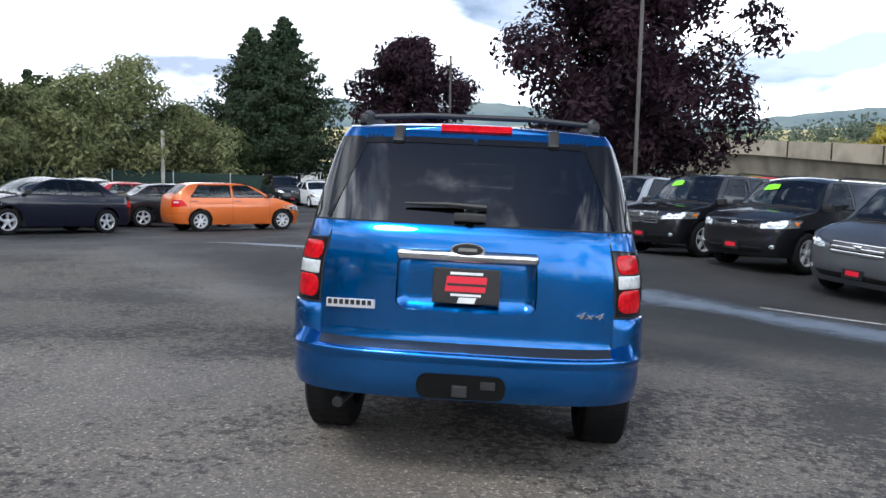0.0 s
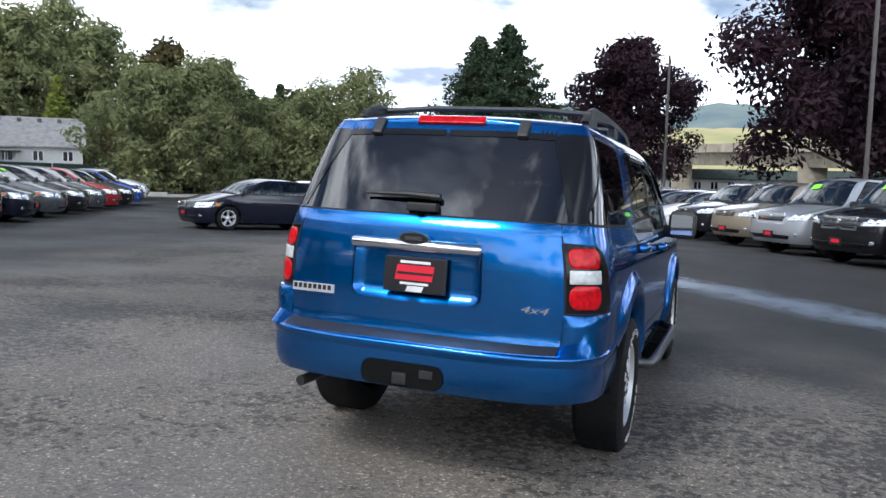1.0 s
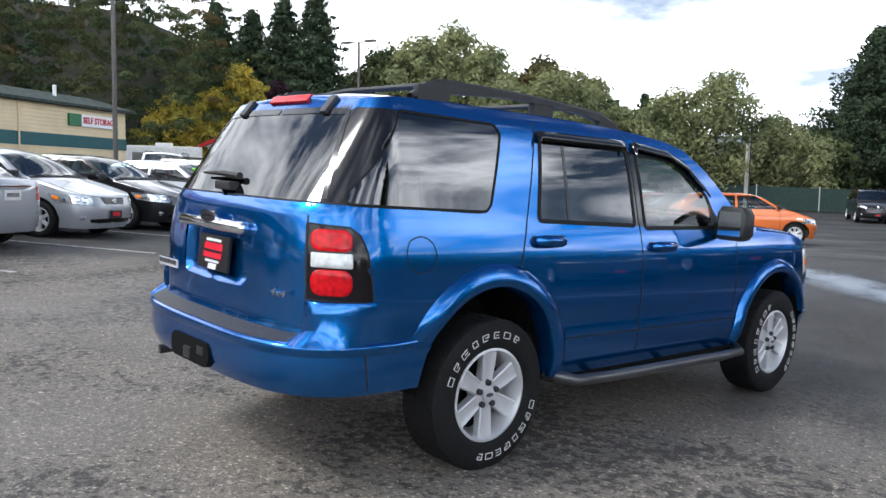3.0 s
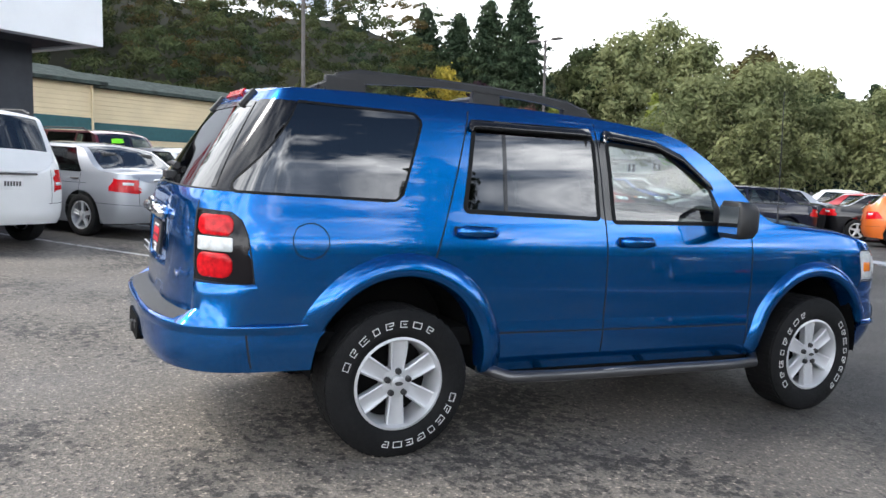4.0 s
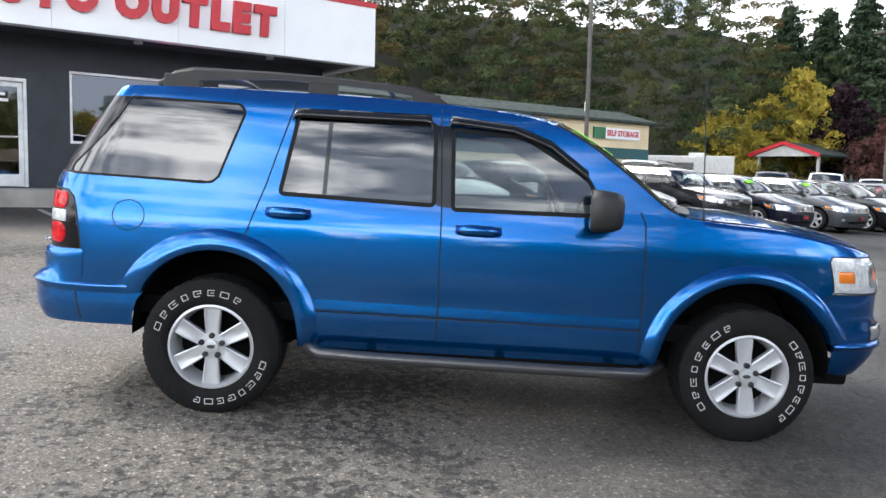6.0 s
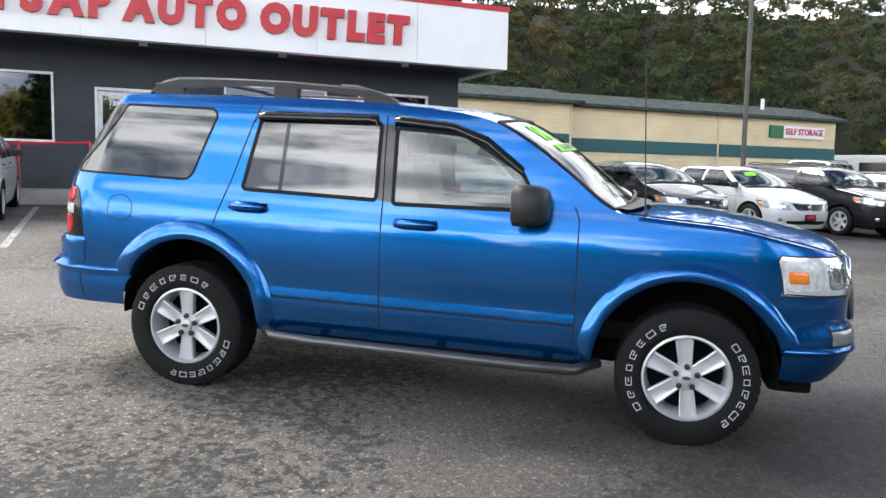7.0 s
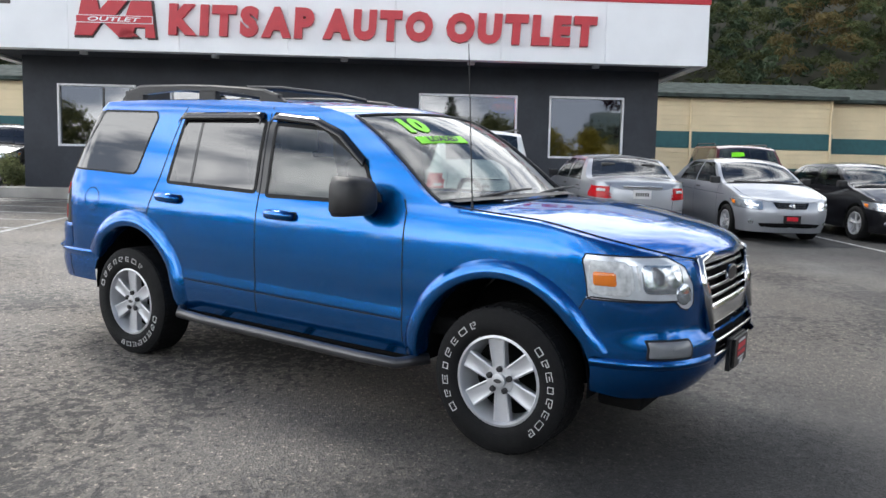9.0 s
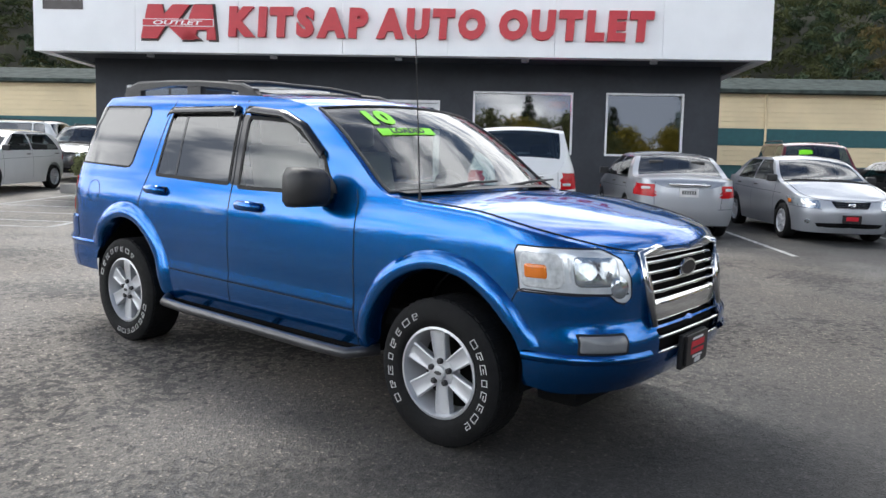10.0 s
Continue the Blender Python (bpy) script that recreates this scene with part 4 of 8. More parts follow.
    # wheels with raised outlined lettering blocks on the tyre
    wm = make_wheel_meshes("suv_wheel", 0.366, 0.222, 0.25, 6, 0.048)
    marks = bmesh.new()
    for a0, a1, n in ((160, 62, 8), (-16, -102, 8)):
        for i in range(n):
            w = (0.021, 0.018, 0.023, 0.016)[i % 4]
            m = Matrix.Rotation(radians(a0 + (a1 - a0) * i / (n - 1)) - math.pi / 2, 4, "X")
            zc, hh, t = 0.293, 0.0155, 0.0032
            bars = [((-w, zc + hh - t), (w, zc + hh)), ((-w, zc - hh), (w * (0.5 if i % 3 == 1 else 1), zc - hh + t)), ((-w, zc - hh + t), (-w + t, zc + hh - t))]
            if i % 3:
                bars.append(((-w * 0.2, zc - t / 2), (w * 0.8, zc + t / 2)))
            if i % 3 != 2:
                bars.append(((w - t, zc - (0 if i % 3 == 1 else hh - t)), (w, zc + hh - t)))
            for lo, hi in bars:
                add_box(marks, (0.1245, lo[0], lo[1]), (0.1305, hi[0], hi[1]), 0, m)
    mk = bpy.data.meshes.new("tyre_lettering")
    marks.to_mesh(mk)
    marks.free()
    mk.materials.append(M["letter_white"])
    nm = bpy.data.meshes.new("wheel_nut")
    nut = tube([(-0.013, 0, 0), (0.010, 0, 0), (0.014, 0, 0)], [0.0165, 0.0150, 0.009], 8)
    nut.to_mesh(nm)
    nut.free()
    nm.materials.append(M["black_plastic"])
    cap = extrude_poly([(0.022 * math.cos(t * math.pi / 8), 0.010 * math.sin(t * math.pi / 8)) for t in range(16)], lambda u, v, w: (0.108 + w, u, v), 0.003)
    cm = bpy.data.meshes.new("centre_cap")
    cap.to_mesh(cm)
    cap.free()
    cm.materials.append(M["grey_plastic"])
    for x in (0.768, -0.768):
        for y in (1.426, -1.444):
            w = mount_wheel(car, wm, x, y, 0.364, (("centre_cap", cm), ("tyre_lettering", mk)))
            for k in range(5):
                an = 2 * math.pi * (k + 0.25) / 5
                part("wheel_nut", nm, None, w).matrix_local = pose(0.094, 0.057 * math.cos(an), 0.057 * math.sin(an))
            for ch in w.children:
                if y > 0 and ch.name.startswith("tyre_lettering"):
                    ch.matrix_local = pose(0, 0, 0, 56, 0, 0)
                if y > 0 and ch.name.startswith("rim"):
                    ch.matrix_local = pose(0, 0, 0, 7, 0, 0)
    # lamps
    for sx in (1, -1):
        def flip(vf):
            return vf if sx > 0 else mirrored(vf)
        tl = part("tail_lamp", mesh_of("tail_lamp", *flip(reg["tail_lamp"]), M["dark_lens"], True), None, car, "smoked tail lamp with red and white lenses")
        hl = part("head_lamp", mesh_of("head_lamp", *flip(reg["head_lamp"]), M["head_lens"], True), None, car, "clear head lamp with amber side lens")

        def pad(shape, off, mat, name, parent, step=0.014, label=""):
            bm = bmesh.new()
            lp = dense(shape, step)
            cq, cz = sum(p[0] for p in lp) / len(lp), sum(p[1] for p in lp) / len(lp)
            rings = []
            for s, o in ((1.0, -0.004), (1.0, off * 0.6), (0.93, off), (0.5, off + 0.001), (0.02, off + 0.001)):
                ring = []
                for q, z in lp:
                    p = sh.P(cq + (q - cq) * s, cz + (z - cz) * s, o)
                    ring.append(bm.verts.new((sx * p.x, p.y, p.z)))
                rings.append(ring)
            for a, b in zip(rings, rings[1:]):
                for k in range(len(a)):
                    bm.faces.new((a[k], a[(k + 1) % len(a)], b[(k + 1) % len(a)], b[k]))
            return part(name, bm, mat, parent, label, True)
        qa, qb = qR(0.708), -2.242
        for z0, z1, mt, nmx in ((1.050, 1.138, "red_lens", "brake_lens"), (0.982, 1.043, "white_lens", "reverse_lens"), (0.868, 0.975, "red_lens", "turn_lens")):
            zc, zh = (z0 + z1) / 2, (z1 - z0) / 2
            bulge = zh * 0.25 if mt == "red_lens" else 0
            pad(round_rect(abs(qb - qa), z1 - z0, zh * (0.8 if mt == "red_lens" else 0.25), 5, (qa + qb) / 2, zc), 0.004, M[mt], nmx, tl)
        fq0, fq1 = qF(0.77), qF(0.60)
        bez = pad(round_rect(abs(fq1 - fq0) + 0.02, 0.092, 0.012, 3, (fq0 + fq1) / 2, 0.616), 0.003, M["seam"], "fog_bezel", car)
        pad(round_rect(abs(fq1 - fq0), 0.072, 0.010, 3, (fq0 + fq1) / 2, 0.616), 0.007, M["fog_lens"], "fog_lamp", bez)
        pad(round_rect(0.105, 0.062, 0.012, 3, 1.93, 0.925), 0.004, M["amber"], "turn_lens", hl, label="amber turn lens")
        pad(round_rect(0.19, 0.155, 0.03, 3, 1.955, 0.930), 0.0015, M["white_lens"], "side_lens", hl)
        for k in range(3):
            pad(round_rect(0.012, 0.11, 0.004, 2, qF(0.79) - 0.04 + 0.03 * k, 0.935), 0.002, M["white_lens"], "lens_rib", hl)
        pad([(qF(0.60) + 0.050 * math.cos(k * math.pi / 9), 0.862 + 0.05 * math.sin(k * math.pi / 9)) for k in range(18)], 0.006, M["clear_lens"], "low_beam", hl)
        pad(round_rect(0.22, 0.13, 0.03, 4, qF(0.685) - 0.01, 0.932), 0.002, M["clear_lens"], "reflector", hl)
    # plate bay, bar, badge, plate
    bay = joined(reg["plate_bay"], mirrored(reg["plate_bay"]))
    deep = [Vector((p.x * 0.985, p.y + 0.035 * step01((0.332 - abs(p.x)) / 0.035) * step01((p.z - 0.845) / 0.04), p.z)) for p in bay[0]]
    part("plate_recess", mesh_of("plate_recess", deep, bay[1], blue, True), None, car)
    part("chrome_bar", tube([(-0.322, -2.462, 1.104), (-0.31, -2.464, 1.104), (0.31, -2.464, 1.104), (0.322, -2.462, 1.104)], [0.018, 0.028, 0.028, 0.018], 16), M["chrome"], car, "chrome tailgate bar", True)
    oval = [(0.079 * math.cos(k * math.pi / 16), 0.031 * math.sin(k * math.pi / 16)) for k in range(32)]
    badge = part("badge", extrude_poly(oval, lambda u, v, w: (u, -2.478 - w, 1.137 + v), 0.010), M["chrome"], car, "dark oval badge with chrome rim")
    part("badge_face", extrude_poly([(u * 0.88, v * 0.84) for u, v in oval], lambda u, v, w: (u, -2.488 - w, 1.137 + v), 0.003), M["plate_black"], badge)
    part("badge_script", box((-0.042, -2.4935, 1.129), (0.042, -2.4905, 1.145), 0.0), M["chrome"], badge)

    def dealer_plate(name, m, parent):
        p = part(name, box((-0.155, 0, -0.082), (0.155, 0.016, 0.082), 0.006), M["plate_black"], parent, "black and red dealer plate in a black frame")
        p.matrix_local = m
        for lo, hi, mt in (((-0.075, 0.052), (0.075, 0.064), "plate_white"), ((-0.07, -0.047), (0.07, -0.036), "plate_white")):
            part("print_bar", box((lo[0], -0.002, lo[1]), (hi[0], 0.004, hi[1])), M[mt], p)
        for cx, w in ((-0.052, 0.046), (0.040, 0.056)):
            part("print_block", extrude_poly([(cx - w, -0.026), (cx + w * 0.85, -0.026), (cx + w, 0.044), (cx - w * 0.8, 0.044)], lambda u, v, d: (u, -0.002 + d, v), 0.005), M["plate_red"], p)
        part("print_band", box((-0.088, -0.003, 0.0), (0.09, 0.004, 0.012)), M["plate_black"], p)
        part("print_mark", extrude_poly([(-0.04, -0.078), (0.04, -0.078), (0.05, -0.052), (-0.03, -0.052)], lambda u, v, d: (u, -0.002 + d, v), 0.005), M["plate_white"], p)
        return p
    dealer_plate("licence_plate", pose(0, -2.455, 0.967, -4, 0, 0), car)
    dealer_plate("licence_plate", pose(0.0, 2.362, 0.512, 0, 0, 180) @ Matrix.Diagonal((0.86, 1, 0.9, 1)), car)
    part("plate_bracket", box((-0.15, 2.32, 0.42), (0.15, 2.345, 0.59), 0.008), M["black_plastic"], car)
    # model strip, drive badge
    strip = part("model_strip", box((-0.648, -2.446, 0.838), (-0.420, -2.437, 0.880), 0.004), M["alloy"], car, "silver name strip with dark raised bars")
    for k in range(8):
        part("strip_bar", box((-0.64 + k * 0.0265, -2.4475, 0.852), (-0.622 + k * 0.0265, -2.4455, 0.875)), M["plate_black"], strip)
    b44 = part("drive_badge", text_mesh("drive_badge", "4x4", 0.062, 0.003, M["chrome"], 0.3), None, car, "chrome drive badge")
    b44.matrix_local = pose(0.565, -2.432, 0.858, 90, 0, 0) @ Matrix.Diagonal((1.35, 0.75, 1, 1))
    # rear wiper, hinges, third brake lamp, corner blocks, hitch
    part("rear_wiper", tube([(-0.31, -2.368, 1.335), (-0.1, -2.372, 1.338), (0.075, -2.372, 1.330)], [0.006, 0.014, 0.017], 8), M["black_plastic"], car)
    part("wiper_motor", box((-0.075, -2.425, 1.262), (0.075, -2.372, 1.302), 0.01), M["black_plastic"], car)
    for sx in (-1, 1):
        part("glass_hinge", box((-0.027, -0.02, -0.052), (0.027, 0.02, 0.052), 0.012, pose(sx * 0.383, -2.098, 1.672, -38, 0, 0)), M["black_plastic"], car)
    part("third_brake_lamp", box((-0.178, -0.015, -0.022), (0.178, 0.015, 0.022), 0.006, pose(0, -2.074, 1.712, -38, 0, 0)), M["red_lens"], car)
    for sx in (1, -1):
        bm = bmesh.new()
        qs = [qR(0.685) + (-2.135 - qR(0.685)) * i / 10 for i in range(11)]
        rings = []
        for q in qs:
            ring = []
            for z, o in ((0.655, 0.0), (0.66, 0.044), (0.70, 0.048), (0.79, 0.046), (0.826, 0.040), (0.842, 0.026), (0.847, -0.01)):
                e = min(1.0, (-2.135 - q) / 0.32 + 0.08, (q - qs[0]) / 0.05)
                p = sh.P(q, z if z > 0.7 else z, o * e)
                ring.append(bm.verts.new((sx * p.x, p.y, p.z)))
            rings.append(ring)
        for a, b in zip(rings, rings[1:]):
            for k in range(6):
                bm.faces.new((a[k], a[k + 1], b[k + 1], b[k]))
        part("bumper_end", bm, blue, car, smooth=True).data.set_sharp_from_angle(angle=radians(38))
    hitch = part("hitch_cover", extrude_poly(round_rect(0.40, 0.112, 0.045, 6), lambda u, v, w: (u, -2.556 + w, 0.520 + v), 0.056), M["liner"], car, "black tow hitch recess")
    part("tow_socket", box((0.09, -2.562, 0.515), (0.155, -2.554, 0.552), 0.004), M["black_plastic"], hitch)
    part("receiver", box((-0.04, -2.568, 0.475), (0.03, -2.5, 0.53), 0.008), M["black_plastic"], hitch)
    part("exhaust_pipe", tube([(-0.52, -1.9, 0.42), (-0.55, -2.30, 0.405), (-0.575, -2.46, 0.392)], 0.026, 12), M["black_plastic"], car, "plain black exhaust tip")
    # roof rails and cross bars
    for sx in (1, -1):
        rail = bmesh.new()
        ys = [-1.83, -1.74, -1.64, -1.2, -0.9, -0.6, -0.44, -0.33, -0.25]
        zs = [1.742, 1.785, 1.805, 1.818, 1.812, 1.795, 1.778, 1.745, 1.718]
        th = [0.010, 0.030, 0.034, 0.020, 0.019, 0.020, 0.026, 0.026, 0.008]
        rings = []
        for y, z, t in zip(ys, zs, th):
            x = sx * (0.625 - 0.01 * (y + 1) ** 2)
            rings.append([rail.verts.new((x + dx * 0.021, y, z + dz * t)) for dx, dz in ((-1, -1), (-1, 0.6), (-0.4, 1), (0.5, 1), (1, 0.5), (1, -1))])
        for a, b in zip(rings, rings[1:]):
            for k in range(6):
                rail.faces.new((a[k], a[(k + 1) % 6], b[(k + 1) % 6], b[k]))
        r = part("roof_rail", rail, M["black_plastic"], car, "black roof rail")
        for y0, y1, zz in ((-1.80, -1.60, 1.80), (-1.02, -0.86, 1.80), (-0.46, -0.30, 1.77)):
            part("rail_foot", box((sx * 0.62 - 0.022, y0, 1.715), (sx * 0.62 + 0.022, y1, zz), 0.012), M["black_plastic"], r)
    for y in (-1.55, -0.62):
        part("cross_bar", tube([(-0.60, y, 1.812), (-0.3, y, 1.832), (0.3, y, 1.832), (0.60, y, 1.812)], 0.016, 8), M["black_plastic"], car)
    # door handles, mirrors, visors, step bars
    for sx in (1, -1):
        for y0, y1, z in ((-1.185, -0.945, 1.088), (-0.185, 0.062, 1.053)):
            hd = bmesh.new()
            p0 = sh.P((y0 + y1) / 2, z)
            # near-black pad, standing for the shade in the hollow behind the handle
            add_box(hd, (sx * (p0.x - 0.012) - 0.014, y0, z - 0.034), (sx * (p0.x - 0.012) + 0.014, y1, z + 0.034), 0.012)
            cup = part("handle_recess", hd, M["seam"], car)
            part("door_handle", tube([(sx * (p0.x + 0.004), y0 + 0.012, z + 0.006), (sx * (p0.x + 0.030), y0 + 0.055, z + 0.012), (sx * (p0.x + 0.033), y1 - 0.06, z + 0.012), (sx * (p0.x + 0.006), y1 - 0.012, z + 0.004)], [0.022, 0.030, 0.030, 0.022], 10), blue, cup, smooth=True)
        mir = bmesh.new()
        rings = []
        for y, wx, wz, dx in ((-0.062, 0.088, 0.080, 0.0), (-0.05, 0.098, 0.092, 0.0), (0.02, 0.096, 0.090, -0.004), (0.08, 0.092, 0.085, -0.010), (0.122, 0.076, 0.070, -0.02), (0.136, 0.05, 0.045, -0.03)):
            rings.append([mir.verts.new((sx * dx + wx * u, y, wz * v)) for u, v in ((-1, -0.7), (-0.75, -1), (0.75, -1), (1, -0.7), (1, 0.6), (0.7, 1), (-0.7, 1), (-1, 0.6))])
        for a, b in zip(rings, rings[1:]):
            for k in range(8):
                mir.faces.new((a[k], a[(k + 1) % 8], b[(k + 1) % 8], b[k]))
        mir.faces.new(rings[0])
        mir.faces.new(rings[-1][::-1])
        m = part("wing_mirror", mir, M["black_plastic"], car, "black plastic wing mirror", True)
        m.matrix_local = pose(sx * 0.975, 0.550, 1.212, 0, 0, -8 * sx) @ Matrix.Diagonal((1.05, 0.86, 1.15, 1))
        m.data.set_sharp_from_angle(angle=radians(58))
        part("mirror_glass", box((-0.078, -0.068, -0.068), (0.078, -0.060, 0.068), 0.003), M["mirror"], m)
        part("mirror_arm", tube([(-sx * 0.08, 0.005, -0.05), (-sx * 0.19, 0.035, -0.045)], 0.042, 10), M["black_plastic"], m)
        sail = extrude_poly([(0.53, 1.185), (0.655, 1.182), (0.63, 1.225), (0.53, 1.315)], lambda u, v, w: Vector((sx * (sh.P(u, v).x + 0.001 + w), u, v)), 0.005)
        part("mirror_sail", sail, M["black_plastic"], car)
        for lp in ([(-1.075, 1.60), (-1.06, 1.625), (-0.345, 1.632), (-0.335, 1.60)], [(-0.245, 1.60), (-0.235, 1.632), (0.10, 1.605), (0.30, 1.535), (0.505, 1.385)]):
            bm = bmesh.new()
            rings = []
            for q, z in dense(lp, 0.04, False):
                ring = []
                for dz, o in ((0.022, 0.004), (0.018, 0.020), (-0.010, 0.034), (-0.030, 0.034), (-0.030, 0.030), (0.014, 0.010)):
                    p = sh.P(q, z + dz, o)
                    ring.append(bm.verts.new((sx * p.x, p.y, p.z)))
                rings.append(ring)
            for a, b in zip(rings, rings[1:]):
                for k in range(5):
                    bm.faces.new((a[k], a[k + 1], b[k + 1], b[k]))
            part("window_visor", bm, M["gloss_black"], car, "smoked plastic window visor", True)
        st = part("step_bar", tube([(sx * 0.80, -0.98, 0.40), (sx * 0.93, -0.86, 0.375), (sx * 0.945, -0.6, 0.37), (sx * 0.945, 0.6, 0.36), (sx * 0.93, 0.85, 0.36), (sx * 0.80, 0.97, 0.38)], 0.030, 14), M["dark_tube"], car, "dark grey tubular step bar", True)
        for y in (-0.6, 0.1, 0.7):
            part("step_bracket", box((min(sx * 0.55, sx * 0.93), y - 0.025, 0.338), (max(sx * 0.55, sx * 0.93), y + 0.025, 0.356), 0.004), M["liner"], st)
    # chrome grille with dark slots
    def nose_y(x, z):
        q = qF(abs(x))
        return sh.P(q, z).y
    dark_g = joined(reg["grille"], mirrored(reg["grille"]))
    part("grille_back", mesh_of("grille_back", [Vector((p.x, p.y - 0.045, p.z)) for p in dark_g[0]], dark_g[1], M["liner"]), None, car)
    low_g = joined(reg["lower_grille"], mirrored(reg["lower_grille"]))
    part("lower_grille_back", mesh_of("lower_grille_back", [Vector((p.x, p.y - 0.04, p.z)) for p in low_g[0]], low_g[1], M["liner"]), None, car)

    def nose_bar(z, hgt, x0, depth=0.02, out=0.0, mat="chrome", nm="grille_bar", parent=None):
        bm = bmesh.new()
        rings = []
        for i in range(25):
            x = -x0 + 2 * x0 * i / 24
            y = nose_y(x, z) + out
            rings.append([bm.verts.new((x, y + dy, z + dz)) for dy, dz in ((-depth, -hgt / 2), (-0.004, -hgt / 2), (0, -hgt / 4), (0, hgt / 4), (-0.004, hgt / 2), (-depth, hgt / 2))])
        for a, b in zip(rings, rings[1:]):
            for k in range(6):
                bm.faces.new((a[k], a[(k + 1) % 6], b[(k + 1) % 6], b[k]))
        bm.faces.new(rings[0])
        bm.faces.new(rings[-1][::-1])
        return part(nm, bm, M[mat], car if parent is None else parent, smooth=True)
    gs = part("grille_surround", tube([(sx, nose_y(sx, z) + 0.006, z) for sx, z in ((-0.395, 0.67), (-0.42, 0.85), (-0.445, 0.995), (-0.30, 1.012), (0, 1.018), (0.30, 1.012), (0.445, 0.995), (0.42, 0.85), (0.395, 0.67))], 0.024, 10), M["chrome"], car, "chrome grille surround", True)
    nose_bar(0.725, 0.115, 0.395, 0.05, 0.012, "chrome", "chrome_beam")
    nose_bar(1.000, 0.046, 0.44, 0.03, 0.012, "chrome", "grille_lip")
    part("grille_box", box((-0.40, 2.08, 0.66), (0.40, 2.16, 0.985), 0.01), M["liner"], car)
    part("intake_box", box((-0.36, 2.12, 0.50), (0.36, 2.20, 0.665), 0.01), M["liner"], car)
    for k in range(4):
        nose_bar(0.815 + 0.046 * k, 0.016, 0.425 - 0.003 * k, 0.03, -0.004)
    nose_bar(0.615, 0.012, 0.372, 0.03, 0.0)
    nose_bar(0.545, 0.014, 0.365, 0.03, 0.006)
    fb = part("front_badge", extrude_poly([(u * 1.15, v * 1.4) for u, v in oval], lambda u, v, w: (u, nose_y(0, 0.9) + 0.002 + w, 0.905 + v), 0.012), M["chrome"], car, "dark oval badge with chrome rim")
    part("badge_face", extrude_poly([(u * 0.96, v * 1.1) for u, v in oval], lambda u, v, w: (u, nose_y(0, 0.9) + 0.014 + w, 0.905 + v), 0.003), M["plate_black"], fb)
    # crest along the rear bumper's upper edge
    for sx in (1, -1):
        bm = bmesh.new()
        rings = []
        for i in range(37):
            q = sh.q0 + (-1.845 - sh.q0) * i / 36
            e = min(1.0, (36 - i) / 5 + 0.1)
            rings.append([bm.verts.new((sx * c.x, c.y, c.z)) for c in (sh.P(q, z, o * e) for z, o in ((0.615, -0.002), (0.640, 0.012), (0.654, 0.016), (0.664, 0.012), (0.672, -0.004)))])
        for a, b in zip(rings, rings[1:]):
            for k in range(4):
                bm.faces.new((a[k], a[k + 1], b[k + 1], b[k]))
        part("bumper_crest", bm, blue, car, smooth=True)
    # bumper shelf under the fog lamps, chin
    for sx in (1, -1):
        bm = bmesh.new()
        rings = []
        for i in range(13):
            q = 1.86 + (qF(0.44) - 1.86) * i / 12
            ring = []
            for z, o in ((0.52, 0.0), (0.540, 0.018), (0.552, 0.020), (0.568, 0.0)):
                p = sh.P(q, z, o)
                ring.append(bm.verts.new((sx * p.x, p.y, p.z)))
            rings.append(ring)
        for a, b in zip(rings, rings[1:]):
            for k in range(3):
                bm.faces.new((a[k], a[k + 1], b[k + 1], b[k]))
        part("bumper_lip", bm, blue, car, smooth=True)
    part("chin_spoiler", box((-0.68, 1.86, 0.29), (0.68, 2.08, 0.41), 0.04), M["liner"], car)
    # wipers, aerial, cowl
    for x0 in (0.50, -0.12):
        p0 = Vector((x0, 1.10 - 0.12 * x0 * x0, 1.225))
        p1 = Vector((x0 - 0.50, 1.115, 1.262))
        part("wiper", tube([p0, p0.lerp(p1, 0.5) + Vector((0, 0.02, 0.012)), p1], [0.012, 0.009, 0.006], 8), M["black_plastic"], car)
    part("cowl", mesh_of("cowl", [Vector((f * 0.74, 1.0 + 0.14 * (1 - f * f) + dy, 1.205 + 0.02 * (1 - f * f) + dz)) for f in [-1 + i / 8 for i in range(17)] for dy, dz in ((0.0, 0.012), (0.075, 0.004))],
         [(2 * i, 2 * i + 1, 2 * i + 3, 2 * i + 2) for i in range(16)], M["black_plastic"]), None, car)
    part("aerial", tube([(0.735, 1.16, 1.175), (0.735, 1.155, 1.24), (0.735, 1.10, 2.0)], [0.010, 0.004, 0.0025], 6), M["black_plastic"], car)
    # price stickers on the screen
    def on_screen(f, u):
        q = 0.985 + (0.33 - 0.985) * u
        return sh.T(q, f)
    ex, ez = (on_screen(0.55, 0.62) - on_screen(0.45, 0.62)), (on_screen(0.5, 0.70) - on_screen(0.5, 0.55))
    ax = -ex.normalized()
    az = (ez - ez.dot(ax) * ax).normalized()
    nrm = ax.cross(az)
    def lay(me, f, u, lift):
        """Bends a flat mesh onto the screen at f across and u up."""
        c = on_screen(f, u)
        wide, tall = (on_screen(f + 0.05, u) - on_screen(f - 0.05, u)).length / 0.1, (on_screen(f, u + 0.05) - on_screen(f, u - 0.05)).length / 0.1
        for v in me.vertices:
            v.co = on_screen(f - v.co.x / wide, u + v.co.y / tall) + nrm * (lift + max(v.co.z, 0))
        me.update()
        return me
    part("year_sticker", lay(text_mesh("year_sticker", "10", 0.20, 0.001, M["sticker"], 0, 0.012), 0.57, 0.80, 0.004), None, windshield, "bright green year sticker")
    gb = bmesh.new()
    bmesh.ops.create_grid(gb, x_segments=16, y_segments=4, size=1.0)
